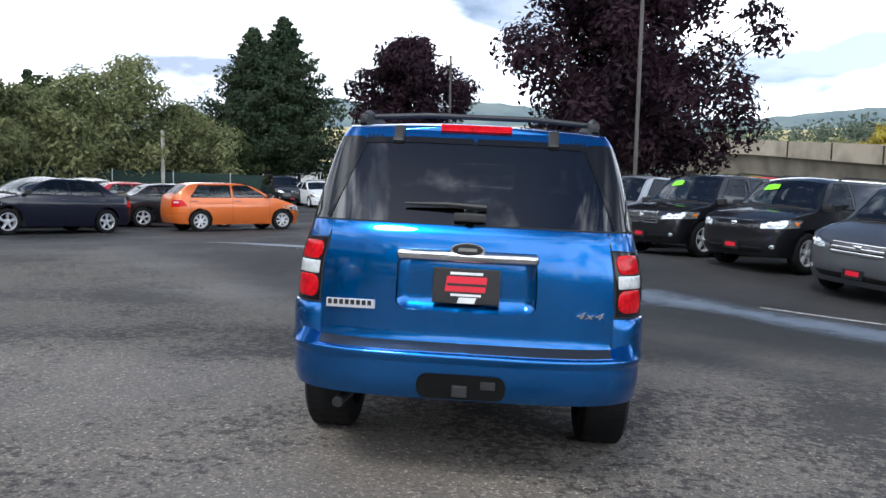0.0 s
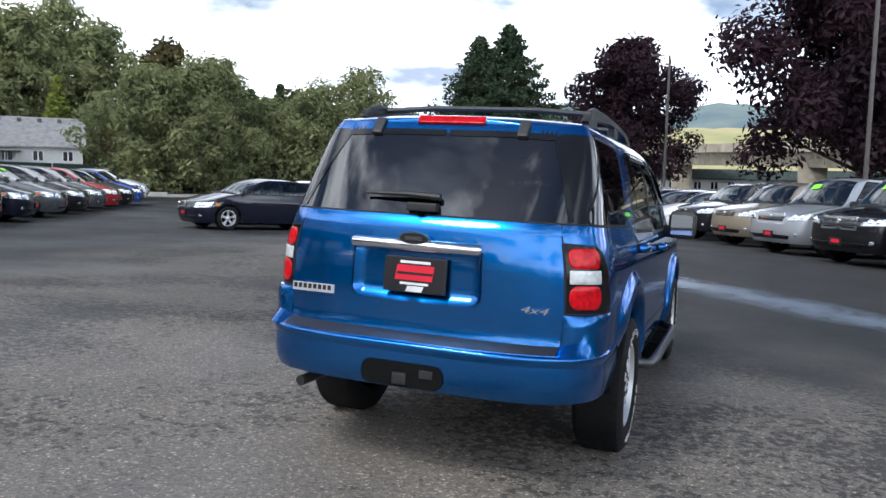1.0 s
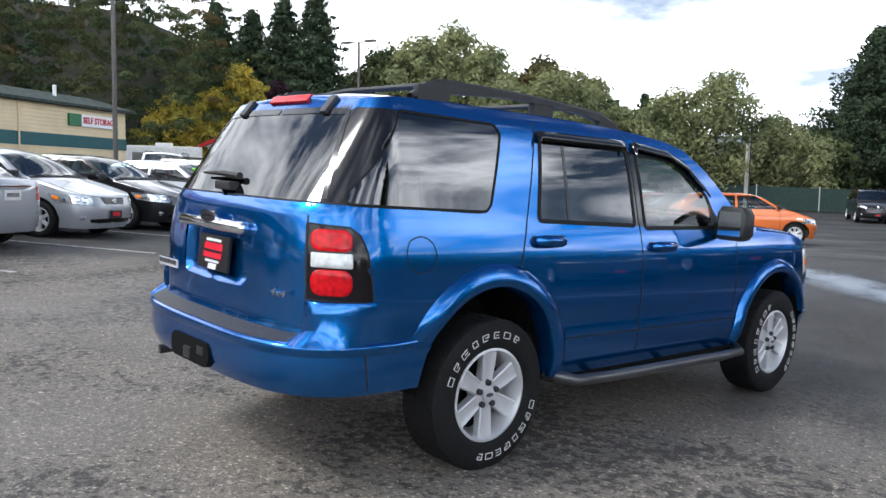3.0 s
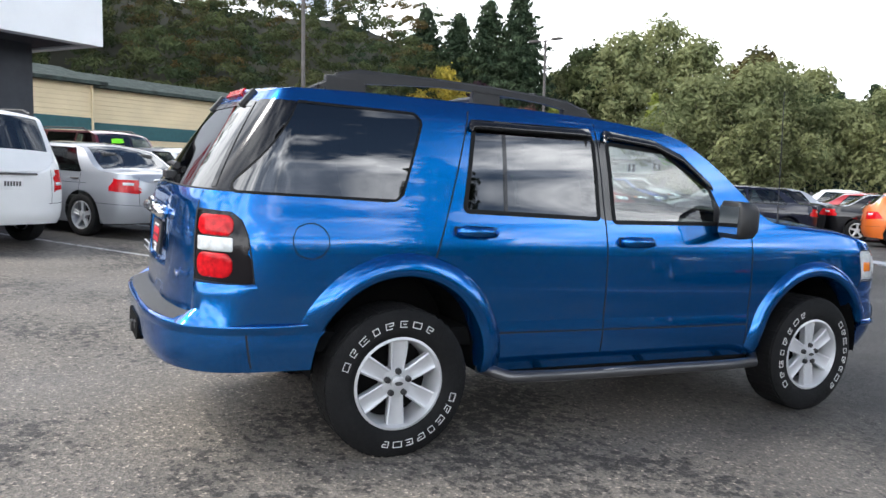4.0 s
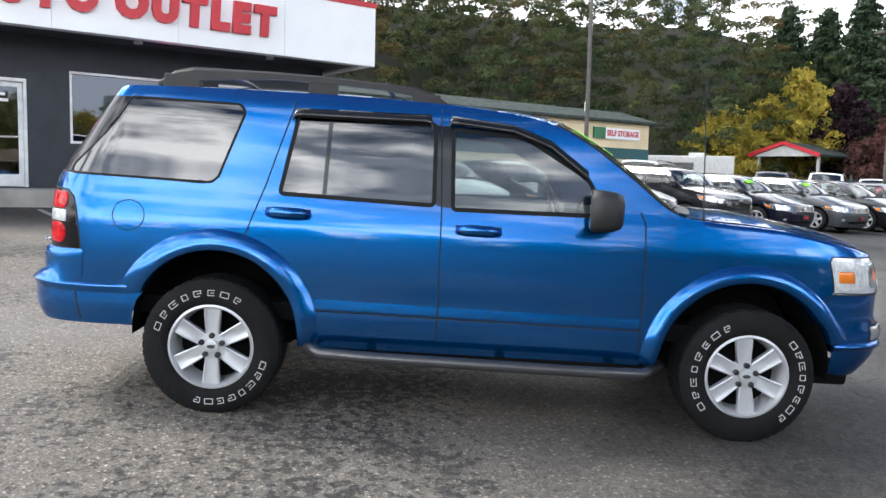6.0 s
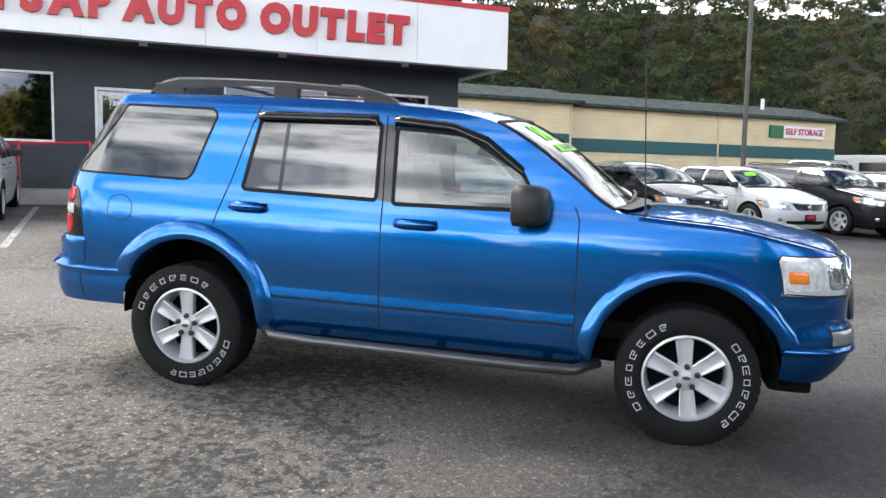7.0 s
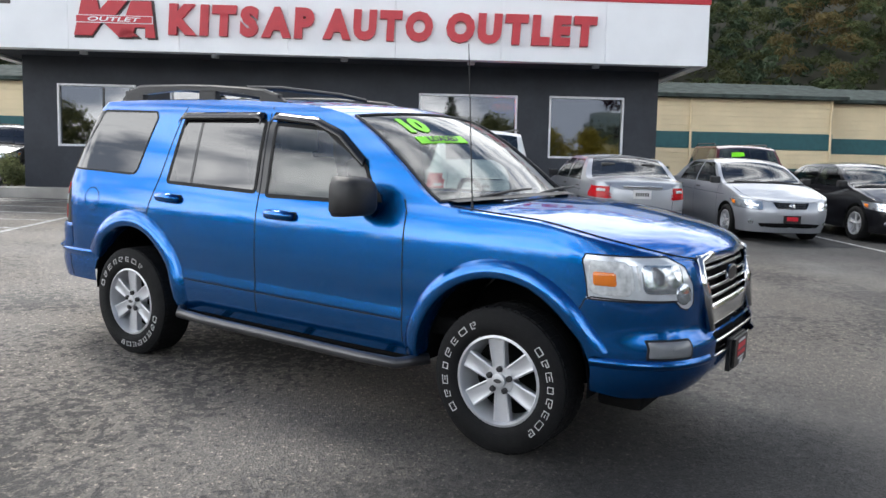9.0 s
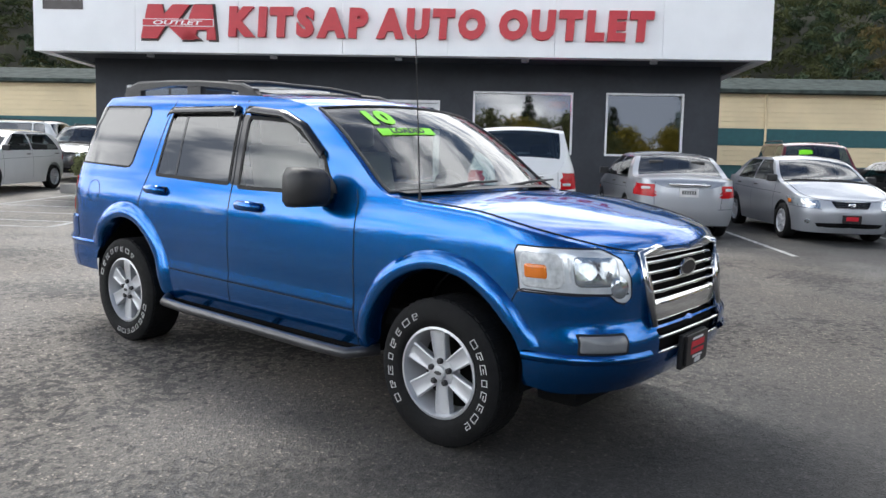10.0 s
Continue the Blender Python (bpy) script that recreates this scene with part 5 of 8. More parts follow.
    for v in gb.verts:
        v.co = Vector((v.co.x * 0.20, v.co.y * 0.034, 0))
    sb = part("banner_sticker", lay(mesh_from(gb, M["sticker"], "banner_sticker"), 0.42, 0.615, 0.004), None, windshield, "green banner sticker")
    part("banner_words", lay(text_mesh("banner_words", "LOADED", 0.062, 0.001, M["plate_black"], 0, 0.002), 0.42, 0.615, 0.007), None, sb)
    # interior and underbody
    for x in (0.36, -0.36):
        for y, z, w in ((0.05, 0.72, 0.24), (-0.85, 0.76, 0.28)):
            st = bmesh.new()
            seat_bm(st, x, y, z, w)
            part("seat", st, M["cabin"], car, "light grey cloth seat", True)
    part("headliner", box((-0.58, -1.95, 1.665), (0.58, 0.22, 1.69), 0.01), M["cabin"], car)
    for sx in (1, -1):
        part("door_card", box((min(sx * 0.735, sx * 0.765), -0.88, 0.60), (max(sx * 0.735, sx * 0.765), 0.78, 1.16), 0.01), M["cabin"], car)
        part("cargo_panel", box((min(sx * 0.70, sx * 0.73), -2.2, 0.90), (max(sx * 0.70, sx * 0.73), -0.9, 1.2), 0.01), M["liner"], car)
    part("dashboard", box((-0.70, 0.62, 0.75), (0.70, 1.02, 1.16), 0.06), M["dash"], car)
    wheel = bmesh.new()
    ringp = [(-0.36 + 0.19 * math.cos(a * math.pi / 10), 0.52 - 0.06 * math.sin(a * math.pi / 10), 1.10 + 0.18 * math.sin(a * math.pi / 10)) for a in range(21)]
    add_tube(wheel, ringp, 0.016, 8, False)
    add_tube(wheel, [(-0.36, 0.52, 1.10), (-0.36, 0.70, 1.02)], 0.03, 8)
    part("steering_wheel", wheel, M["dash"], car)
    part("cabin_floor", box((-0.74, -2.25, 0.50), (0.74, 1.3, 0.60), 0.02), M["liner"], car)
    part("underbody", box((-0.56, -1.85, 0.34), (0.56, 1.95, 0.47), 0.05), M["liner"], car)
    # rocker in near-black, the shade under the doors put into its colour
    for sx in (1, -1):
        part("rocker", box((min(sx * 0.58, sx * 0.825), -0.93, 0.345), (max(sx * 0.58, sx * 0.825), 0.91, 0.435), 0.02), M["liner"], car)
    part("rear_axle", tube([(-0.72, -1.444, 0.36), (-0.1, -1.444, 0.36), (0.1, -1.444, 0.36), (0.72, -1.444, 0.36)], [0.05, 0.06, 0.13, 0.05], 12), M["liner"], car)
    return car


build_suv()


# ---- parked cars ----
def shell_pad(sh, shape, off, mat, name, sx=1, step=0.03):
    """A shallow lens or plate laid on the shell, with a rounded rim."""
    bm = bmesh.new()
    lp = dense(shape, step)
    cq, cz = sum(p[0] for p in lp) / len(lp), sum(p[1] for p in lp) / len(lp)
    rings = []
    for s, o in ((1.0, -0.004), (1.0, off * 0.6), (0.9, off), (0.45, off + 0.002), (0.02, off + 0.002)):
        rings.append([bm.verts.new((sx * c.x, c.y, c.z)) for c in (sh.P(cq + (q - cq) * s, cz + (z - cz) * s, o) for q, z in lp)])
    for a, b in zip(rings, rings[1:]):
        for k in range(len(a)):
            bm.faces.new((a[k], a[(k + 1) % len(a)], b[(k + 1) % len(a)], b[k]))
    bmesh.ops.recalc_face_normals(bm, faces=bm.faces)
    me = bpy.data.meshes.new(name)
    bm.to_mesh(me)
    bm.free()
    me.materials.append(mat)
    me.shade_smooth()
    return me


def nose_strip(sh, z, hgt, x0, out, mat, name, x1=None, depth=0.03):
    """A bar that follows the nose from -x0 to x0, or upright between x0 and x1."""
    bm = bmesh.new()
    rings = []
    a, b, k = (-x0, x0, 14) if x1 is None else (x0, x1, 2)
    for i in range(k + 1):
        x = a + (b - a) * i / k
        y = sh.P(sh.q_at(abs(x), False), z).y + out
        rings.append([bm.verts.new((x, y + dy, z + dz)) for dy, dz in ((-depth, -hgt / 2), (-0.004, -hgt / 2), (0, -hgt / 3), (0, hgt / 3), (-0.004, hgt / 2), (-depth, hgt / 2))])
    for a, b in zip(rings, rings[1:]):
        for k in range(6):
            bm.faces.new((a[k], a[(k + 1) % 6], b[(k + 1) % 6], b[k]))
    bm.faces.new(rings[0])
    bm.faces.new(rings[-1][::-1])
    bmesh.ops.recalc_face_normals(bm, faces=bm.faces)
    me = bpy.data.meshes.new(name)
    bm.to_mesh(me)
    bm.free()
    me.materials.append(mat)
    return me


def car_type(name, L, wb, hw, height, style, spokes=5, wr=0.32, face="bars", boxy=2.9):
    """Shared meshes for one kind of parked car; y ahead, z = 0 on the ground, y = 0 midway between the axles."""
    fo = (L - wb) * 0.48
    yf, yr = wb / 2 + fo, -(L - fo - wb / 2)
    k = height / 1.46
    suv = style in ("suv", "van")
    belt = (0.98 if not suv else 1.08) * (1 if suv else k)
    hood = belt - 0.06 if not suv else belt - 0.02
    rail = height - 0.05
    cowl, wtop = (wb / 2 - 0.28, wb / 2 - 1.02) if not suv else (wb / 2 - 0.22, wb / 2 - 0.78)
    if style == "sedan":
        edge = [(yr, belt - 0.12), (yr + 0.15, belt + 0.02), (yr + 0.62, belt + 0.05), (yr + 1.25, rail - 0.04), (yr + 1.75, rail)]
        glass_r = (yr + 0.68, yr + 1.22)
        c_top, c_bot = yr + 1.35, yr + 0.92
    elif style == "hatch":
        edge = [(yr, belt - 0.1), (yr + 0.10, belt + 0.05), (yr + 0.50, rail - 0.06), (yr + 0.95, rail)]
        glass_r = (yr + 0.12, yr + 0.48)
        c_top, c_bot = yr + 0.75, yr + 0.42
    else:
        edge = [(yr, belt - 0.1), (yr + 0.07, belt + 0.04), (yr + 0.34, rail - 0.05), (yr + 0.7, rail)]
        glass_r = (yr + 0.085, yr + 0.32)
        c_top, c_bot = yr + 0.50, yr + 0.32
    edge += [(wtop - 0.35, rail), (wtop, rail - 0.06), (cowl, belt + 0.01), (cowl + 0.12, belt - 0.01), (yf - 0.45, hood - 0.10), (yf - 0.12, hood - 0.22), (yf, hood - 0.34)]
    low = 0.20 if not suv else 0.27
    sh = Shell(
        wz=[(low, hw * 0.93), (0.45, hw * 0.99), (0.7, hw), (belt, hw * 0.955), (belt + 0.2, hw * 0.88), (rail, hw * 0.73)],
        tail=[(low, yr + 0.10), (0.45, yr), (0.65, yr), (belt - 0.1, yr + 0.02), (belt + 0.1, yr + 0.06), (rail, yr + 0.3)],
        nose=[(low, yf - 0.10), (0.42, yf), (0.58, yf - 0.01), (hood - 0.3, yf - 0.03), (hood, yf - 0.15)],
        yrc=yr + 0.55, yfc=yf - 0.60, edge=edge, base=[(yr, low + 0.06), (-wb / 2, low), (wb / 2, low), (yf, low - 0.02)],
        crown=[(yr, 0.02), (yr + 0.8, 0.05), (0, 0.05), (wtop, 0.05), (cowl, 0.03), (cowl + 0.3, 0.05), (yf, 0.02)],
        bow=[(yr, -0.02), (yr + 0.6, -0.08), (yr + 1.6, 0), (wtop - 0.3, 0.0), (wtop, 0.07), (cowl, 0.12), (cowl + 0.4, 0), (yf, 0)], n=boxy, taper=0.03, break_z=(0.5, 0.7, belt))
    wb0, wt = belt + 0.035, rail - 0.075
    yb = (wtop + cowl) / 2 - 0.95 if not suv else -0.05
    def slope(z):
        return cowl - 0.20 + (wtop - cowl + 0.06) * (z - belt) / (rail - belt)
    fw = [(yb + 0.06, wb0), (slope(wb0) - 0.03, wb0), (slope(wt) - 0.05, wt), (yb + 0.06, wt)]
    rear_lim = -wb / 2 + 0.02 if suv else c_bot + 0.12
    rw = [(rear_lim + 0.02, wb0), (yb - 0.06, wb0), (yb - 0.06, wt), (max(c_top, rear_lim + (0.05 if suv else 0.28)), wt)]
    wins = [("front_side_window", fw), ("rear_side_window", rw)]
    if suv:
        wins.append(("cargo_window", [(c_bot + 0.12, wb0), (rear_lim - 0.10, wb0), (rear_lim - 0.07, wt), (c_top + 0.10, wt)]))
    qF, qR = (lambda x: sh.q_at(x, False)), (lambda x: sh.q_at(x, True))
    zl = hood - 0.26 if not suv else hood - 0.24
    head = [(qF(hw * 0.55), zl - 0.07), (yf - 0.62, zl - 0.02), (yf - 0.72, zl + 0.09), (qF(hw * 0.6), zl + 0.06)]
    zt2 = belt - 0.17
    tail = [(qR(hw * 0.60), zt2 - 0.09), (yr + 0.42, zt2 - 0.06), (yr + 0.30, zt2 + 0.10), (qR(hw * 0.62), zt2 + 0.10)] if not suv else [(qR(hw * 0.66), zt2 - 0.13), (yr + 0.36, zt2 - 0.10), (yr + 0.30, zt2 + 0.13), (qR(hw * 0.70), zt2 + 0.13)]
    gh = {"bars": 0.07, "oval": 0.05, "wide": 0.12, "slots": 0.10}[face]
    grille = [(qF(hw * 0.40), zl - gh), (qF(0) + 0.2, zl - gh), (qF(0) + 0.2, zl + min(gh, 0.08)), (qF(hw * 0.47), zl + min(gh, 0.08) - 0.01)] if face != "oval" else [(qF(hw * 0.30), zl - gh), (qF(0) + 0.2, zl - gh), (qF(0) + 0.2, zl + gh), (qF(hw * 0.36), zl + gh)]
    intake = [(qF(hw * 0.66), low + 0.07), (qF(0) + 0.2, low + 0.07), (qF(0) + 0.2, low + 0.17), (qF(hw * 0.62), low + 0.17)]
    ra = wr + 0.055
    shapes = [("arch", disc_shape(wb / 2, wr + 0.01, ra)), ("arch", disc_shape(-wb / 2, wr + 0.01, ra))]
    shapes += [(n, poly_shape(p, 0.015)) for n, p in wins]
    shapes += [("head_lamp", poly_shape(head, 0.01)), ("tail_lamp", poly_shape(tail, 0.01)), ("grille", poly_shape(grille, 0.01)),
               ("sill", poly_shape([(yr + 0.6, 0.0), (yf - 0.6, 0.0), (yf - 0.6, low + 0.05), (yr + 0.6, low + 0.05)]))]
    reg = sh.skirt(0.062, 0.050, shapes)
    tops = sh.top(0.07, 14, [("windshield", wtop + 0.03, cowl - 0.02, 0.92), ("rear_window", glass_r[0], glass_r[1], 0.88)])
    meshes = {"body": mesh_of(name + "_body", *joined(reg["body"], mirrored(reg["body"]), tops["body"]), M["seam"], True)}
    one = [("windshield", tops["windshield"], "glass_clear"), ("rear_window", tops["rear_window"], "glass_clear"),
           ("grille", joined(reg["grille"], mirrored(reg["grille"])), "gloss_black"),
           ]
    if "sill" in reg:
        one += [("sill", reg["sill"], "black_plastic"), ("sill", mirrored(reg["sill"]), "black_plastic")]
    for n, vf in ((n, reg[n]) for n in ("head_lamp", "tail_lamp", *[w[0] for w in wins])):
        mt = {"head_lamp": "clear_lens", "tail_lamp": "red_lens", "cargo_window": "glass_dark"}.get(n, "glass_dark" if n == "rear_side_window" and suv else "side_glass")
        one += [(n, vf, mt), (n, mirrored(vf), mt)]
    meshes["parts"] = [(n, mesh_of(name + "_" + n, *vf, M[mt], True)) for n, vf, mt in one]
    trims = []
    for n, p in wins:
        lp = dense(offset_loop(p, 0.015), 0.08)
        for fl in (False, True):
            trims.append(("window_trim", ribbon(sh, lp, 0.022, 0.004, M["gloss_black"], name + "_trim", True, fl)))
    for q in (yb, slope(belt) + 0.06, rear_lim - 0.02 if not suv else rear_lim - 0.05):
        z1 = belt + 0.02
        for fl in (False, True):
            trims.append(("panel_gap", ribbon(sh, dense([(q, low + 0.12), (q, z1)], 0.1, False), 0.007, 0.002, M["seam"], name + "_gap", False, fl)))
    for sx in (1, -1):
        p = sh.P(slope(belt) + 0.02, belt + 0.06)
        bm = box((sx * (p.x + 0.09) - 0.09, p.y - 0.05, belt + 0.0), (sx * (p.x + 0.09) + 0.09, p.y + 0.05, belt + 0.13), 0.03)
        me = bpy.data.meshes.new(name + "_mirror")
        bm.to_mesh(me)
        bm.free()
        me.materials.append(M["black_plastic"])
        trims.append(("wing_mirror", me))
        for q in (yb + 0.16, rear_lim + 0.10):
            h = sh.P(q, belt - 0.09)
            bm = tube([(sx * (h.x - 0.002), h.y - 0.09, h.z), (sx * (h.x + 0.022), h.y, h.z), (sx * (h.x - 0.002), h.y + 0.09, h.z)], 0.013, 6)
            me = bpy.data.meshes.new(name + "_handle")
            bm.to_mesh(me)
            bm.free()
            me.materials.append(M["steel"])
            trims.append(("door_handle", me))
    for sx in (1, -1):
        trims.append(("lower_intake", shell_pad(sh, [(qF(hw * 0.60), low + 0.07), (sh.q1, low + 0.07), (sh.q1, low + 0.165), (qF(hw * 0.66), low + 0.15)], 0.003, M["gloss_black"], name + "_intake", sx)))
    # grille, lamps, gaps round bonnet, bumpers and boot
    x0 = hw * (0.30 if face == "oval" else 0.42)
    if face == "slots":
        for j in range(7):
            xc = (j - 3) * x0 * 0.30
            for dx in (-0.042, 0.026):
                trims.append(("grille_slot", nose_strip(sh, zl - 0.01, 2 * gh - 0.03, xc + dx, 0.012, M["chrome"], name + "_slot", xc + dx + 0.016)))
        trims.append(("grille_bar", nose_strip(sh, zl + 0.075, 0.02, x0, 0.012, M["chrome"], name + "_bar")))
        trims.append(("grille_bar", nose_strip(sh, zl - gh, 0.016, x0, 0.012, M["chrome"], name + "_bar")))
    else:
        zs = {"bars": (-0.055, -0.018, 0.018, 0.055), "oval": (-0.05, -0.018, 0.014, 0.05), "wide": (-0.10, -0.035, 0.03)}[face]
        for dz in zs:
            edge_bar = abs(dz) > 0.048
            trims.append(("grille_bar", nose_strip(sh, zl + dz, 0.044 if face == "wide" else (0.014 if edge_bar else 0.008), x0, 0.008, M["chrome" if edge_bar or face != "oval" else "grey_plastic"], name + "_bar")))
    yb0 = sh.P(sh.q1, zl).y
    trims.append(("badge", mesh_from(extrude_poly([(0.06 * math.cos(t * math.pi / 8), 0.034 * math.sin(t * math.pi / 8)) for t in range(16)], lambda u, v, w: (u, yb0 + 0.008 + w, zl + v), 0.012), M["chrome"], name + "_badge")))
    for sx in (1, -1):
        for xx, rr in ((0.70, 0.052), (0.84, 0.045)):
            q0 = qF(hw * xx)
            trims.append(("reflector", shell_pad(sh, [(q0 + rr * math.cos(t * math.pi / 7), zl + 0.012 + rr * 0.85 * math.sin(t * math.pi / 7)) for t in range(14)], 0.006, M["chrome"], name + "_reflector", sx)))
        trims.append(("turn_lens", shell_pad(sh, [(yf - 0.62, zl + 0.0), (yf - 0.53, zl - 0.005), (yf - 0.53, zl + 0.055), (yf - 0.655, zl + 0.062)], 0.005, M["amber"], name + "_turn", sx)))
        q1 = qR(hw * 0.76)
        zz = zt2 + (0.045 if not suv else -0.05)
        trims.append(("reverse_lens", shell_pad(sh, [(q1 - 0.07, zz - 0.022), (q1 + 0.09, zz - 0.022), (q1 + 0.09, zz + 0.022), (q1 - 0.07, zz + 0.022)], 0.005, M["white_lens"], name + "_reverse", sx)))
        trims.append(("fog_lamp", shell_pad(sh, [(qF(hw * 0.78) + 0.045 * math.cos(t * math.pi / 6), low + 0.17 + 0.04 * math.sin(t * math.pi / 6)) for t in range(12)], 0.004, M["clear_lens"], name + "_fog", sx)))
        gx = [sh.T(cowl + 0.10 + (sh.q1 - 0.10 - cowl - 0.10) * i / 12, 0.90) for i in range(13)]
        trims.append(("panel_gap", mesh_from(tube([(sx * c.x, c.y, c.z + 0.001) for c in gx], 0.004, 5), M["seam"], name + "_gap")))
        wl2 = [sh.T(cowl - 0.05, f) for f in ((0.75, 0.45, 0.15) if sx > 0 else (-0.05, -0.35, -0.6))]
        trims.append(("wiper", mesh_from(tube([(c.x, c.y, c.z + 0.014) for c in wl2], [0.012, 0.010, 0.007], 5), M["black_plastic"], name + "_wiper")))
    cw = [sh.T(cowl + 0.01, -0.92 + 1.84 * i / 10) for i in range(11)]
    trims.append(("cowl", mesh_from(tube([(c.x, c.y, c.z + 0.004) for c in cw], 0.022, 6), M["black_plastic"], name + "_cowl")))
    for fl in (False, True):
        for lp in ([(qF(hw * 0.55), zl - 0.085), (yf - 0.60, zl - 0.045), (wb / 2 + ra * 0.80, zl - 0.06)], [(qR(hw * 0.55), low + 0.33), (yr + 0.35, low + 0.34), (-wb / 2 - ra * 0.85, low + 0.34)], [(qR(hw * 0.60), low + 0.34), (qR(hw * 0.62), belt - 0.02)]):
            trims.append(("panel_gap", ribbon(sh, dense(lp, 0.08, False), 0.007, 0.002, M["seam"], name + "_gap", False, fl)))
        # on low cars a dark ribbon stands for the shade along the door crease
        trims.append(("side_moulding", ribbon(sh, dense([(-wb / 2 + ra + 0.06, 0.52), (wb / 2 - ra - 0.06, 0.50)], 0.08, False), 0.028, 0.006, M["grey_plastic"] if suv else M["seam"], name + "_moulding", False, fl)) if suv else ("door_crease", ribbon(sh, dense([(-wb / 2 - 0.1, belt - 0.15), (wb / 2 - 0.1, belt - 0.19)], 0.08, False), 0.006, 0.002, M["seam"], name + "_crease", False, fl)))
    inner = bmesh.new()
    for x in (0.36, -0.36):
        seat_bm(inner, x, yb + 0.25, 0.42 if not suv else 0.62, 0.22)
        seat_bm(inner, x, yb - 0.62, 0.44 if not suv else 0.64, 0.26)
    me = bpy.data.meshes.new(name + "_seats")
    inner.to_mesh(me)
    inner.free()
    me.materials.append(M["seat"])
    trims.append(("seats", me))
    under = bmesh.new()
    add_box(under, (-hw * 0.80, yr + 0.3, low + 0.02), (hw * 0.80, yf - 0.3, low + 0.22), 0.03)
    add_box(under, (-hw * 0.78, cowl - 0.35, low + 0.2), (hw * 0.78, cowl + 0.1, belt - 0.02), 0.05)
    add_box(under, (-hw * 0.6, cowl + 0.1, low + 0.1), (hw * 0.6, yf - 0.35, belt - 0.28), 0.05)
    me = bpy.data.meshes.new(name + "_underbody")
    under.to_mesh(me)
    under.free()
    me.materials.append(M["dash"])
    trims.append(("underbody", me))
    if suv:
        for sx in (1, -1):
            rr = bmesh.new()
            add_tube(rr, [(sx * hw * 0.68, yr + 0.6, rail + 0.02), (sx * hw * 0.68, yr + 0.75, rail + 0.07), (sx * hw * 0.68, wtop - 0.55, rail + 0.07), (sx * hw * 0.68, wtop - 0.4, rail + 0.01)], 0.018, 6)
            me = bpy.data.meshes.new(name + "_roof_rail")
            rr.to_mesh(me)
            rr.free()
            me.materials.append(M["black_plastic"])
            trims.append(("roof_rail", me))
    meshes["parts"] += trims
    meshes["wheel"] = make_wheel_meshes(name + "_wheel", wr, wr * 0.66, 0.20, spokes, wr * 0.11, False)
    meshes["dims"] = (wb, hw, wr, yf, yr, zl, belt, sh, wtop, cowl, zt2)
    return meshes


TYPES = {
    "sedan": car_type("sedan", 4.55, 2.68, 0.885, 1.46, "sedan", 5, 0.325),
    "compact": car_type("compact", 4.45, 2.60, 0.855, 1.47, "sedan", 6, 0.31, "oval"),
    "hatch": car_type("hatch", 4.12, 2.57, 0.855, 1.46, "hatch", 7, 0.305),
    "crossover": car_type("crossover", 4.55, 2.62, 0.90, 1.68, "suv", 5, 0.345),
    "chrome_crossover": car_type("chrome_crossover", 4.70, 2.82, 0.93, 1.70, "suv", 5, 0.355, "wide", 3.3),
    "off_roader": car_type("off_roader", 4.78, 2.91, 0.95, 1.76, "suv", 5, 0.37, "slots", 3.9),
    "large_suv": car_type("large_suv", 4.80, 2.91, 0.955, 1.80, "suv", 5, 0.375, "bars", 3.3),
    "wagon": car_type("wagon", 4.75, 2.67, 0.885, 1.56, "suv", 6, 0.33),
}


def parked_car(kind, color, x, y, az, label, group, plate="front", sticker=False, name="car", dz=0.0):
    t = TYPES[kind]
    wb, hw, wr, yf, yr, zl, belt, sh, wtop, cowl, zt2 = t["dims"]
    car = root(name, frame_on_ground(x, y, az, dz), label, "car", group)
    b = part("body", t["body"], None, car)
    b.material_slots[0].link = "OBJECT"
    b.material_slots[0].material = PAINTS[color]
    for n, me in t["parts"]:
        part(n, me, None, car)
    for wx in (hw - 0.115, -hw + 0.115):
        for wy in (wb / 2, -wb / 2):
            mount_wheel(car, t["wheel"], wx, wy, wr)
    if plate == "front":
        yy = sh.P(sh.q1, 0.42).y
        p = part("dealer_plate", box((-0.155, yy, 0.36), (0.155, yy + 0.02, 0.50), 0.004), M["plate_black"], car)
        part("plate_print", box((-0.10, yy + 0.02, 0.405), (0.10, yy + 0.024, 0.475)), M["plate_red"], p)
    elif plate == "rear":
        zz = 0.80 if kind in ("sedan", "compact") else 0.86
        yy = sh.P(sh.q0, zz).y
        p = part("licence_plate", box((-0.155, yy - 0.015, zz - 0.075), (0.155, yy, zz + 0.075), 0.004), M["plate_white"], car)
        for k in range(6):
            part("plate_bar", box((-0.115 + k * 0.04, yy - 0.018, zz - 0.03), (-0.09 + k * 0.04, yy - 0.015, zz + 0.03)), M["grey_plastic"], p)
        part("chrome_strip", box((-0.34, yy - 0.02, zz + 0.11), (0.34, yy + 0.01, zz + 0.14), 0.006), M["chrome"], car)
    if sticker:
        q = wtop + 0.03 + (cowl - wtop) * 0.30
        a, c = sh.T(q, 0.5), sh.T(q, 0.2)
        d = sh.T(q + 0.12, 0.35) - sh.T(q, 0.35)
        ax = (c - a).normalized()
        up = (-(d - d.dot(ax) * ax)).normalized()
        n = ax.cross(up)
        mm = Matrix((ax, up, n)).transposed().to_4x4()
        mm.translation = sh.T(q, 0.35) + n * 0.015
        s = part("price_sticker", extrude_poly([(-0.16, -0.07), (0.02, -0.075), (0.16, -0.05), (0.15, 0.06), (0.0, 0.075), (-0.14, 0.06)], lambda u, v, w: (u, v, w), 0.002), M["sticker"], car)
        s.matrix_local = mm
    return car


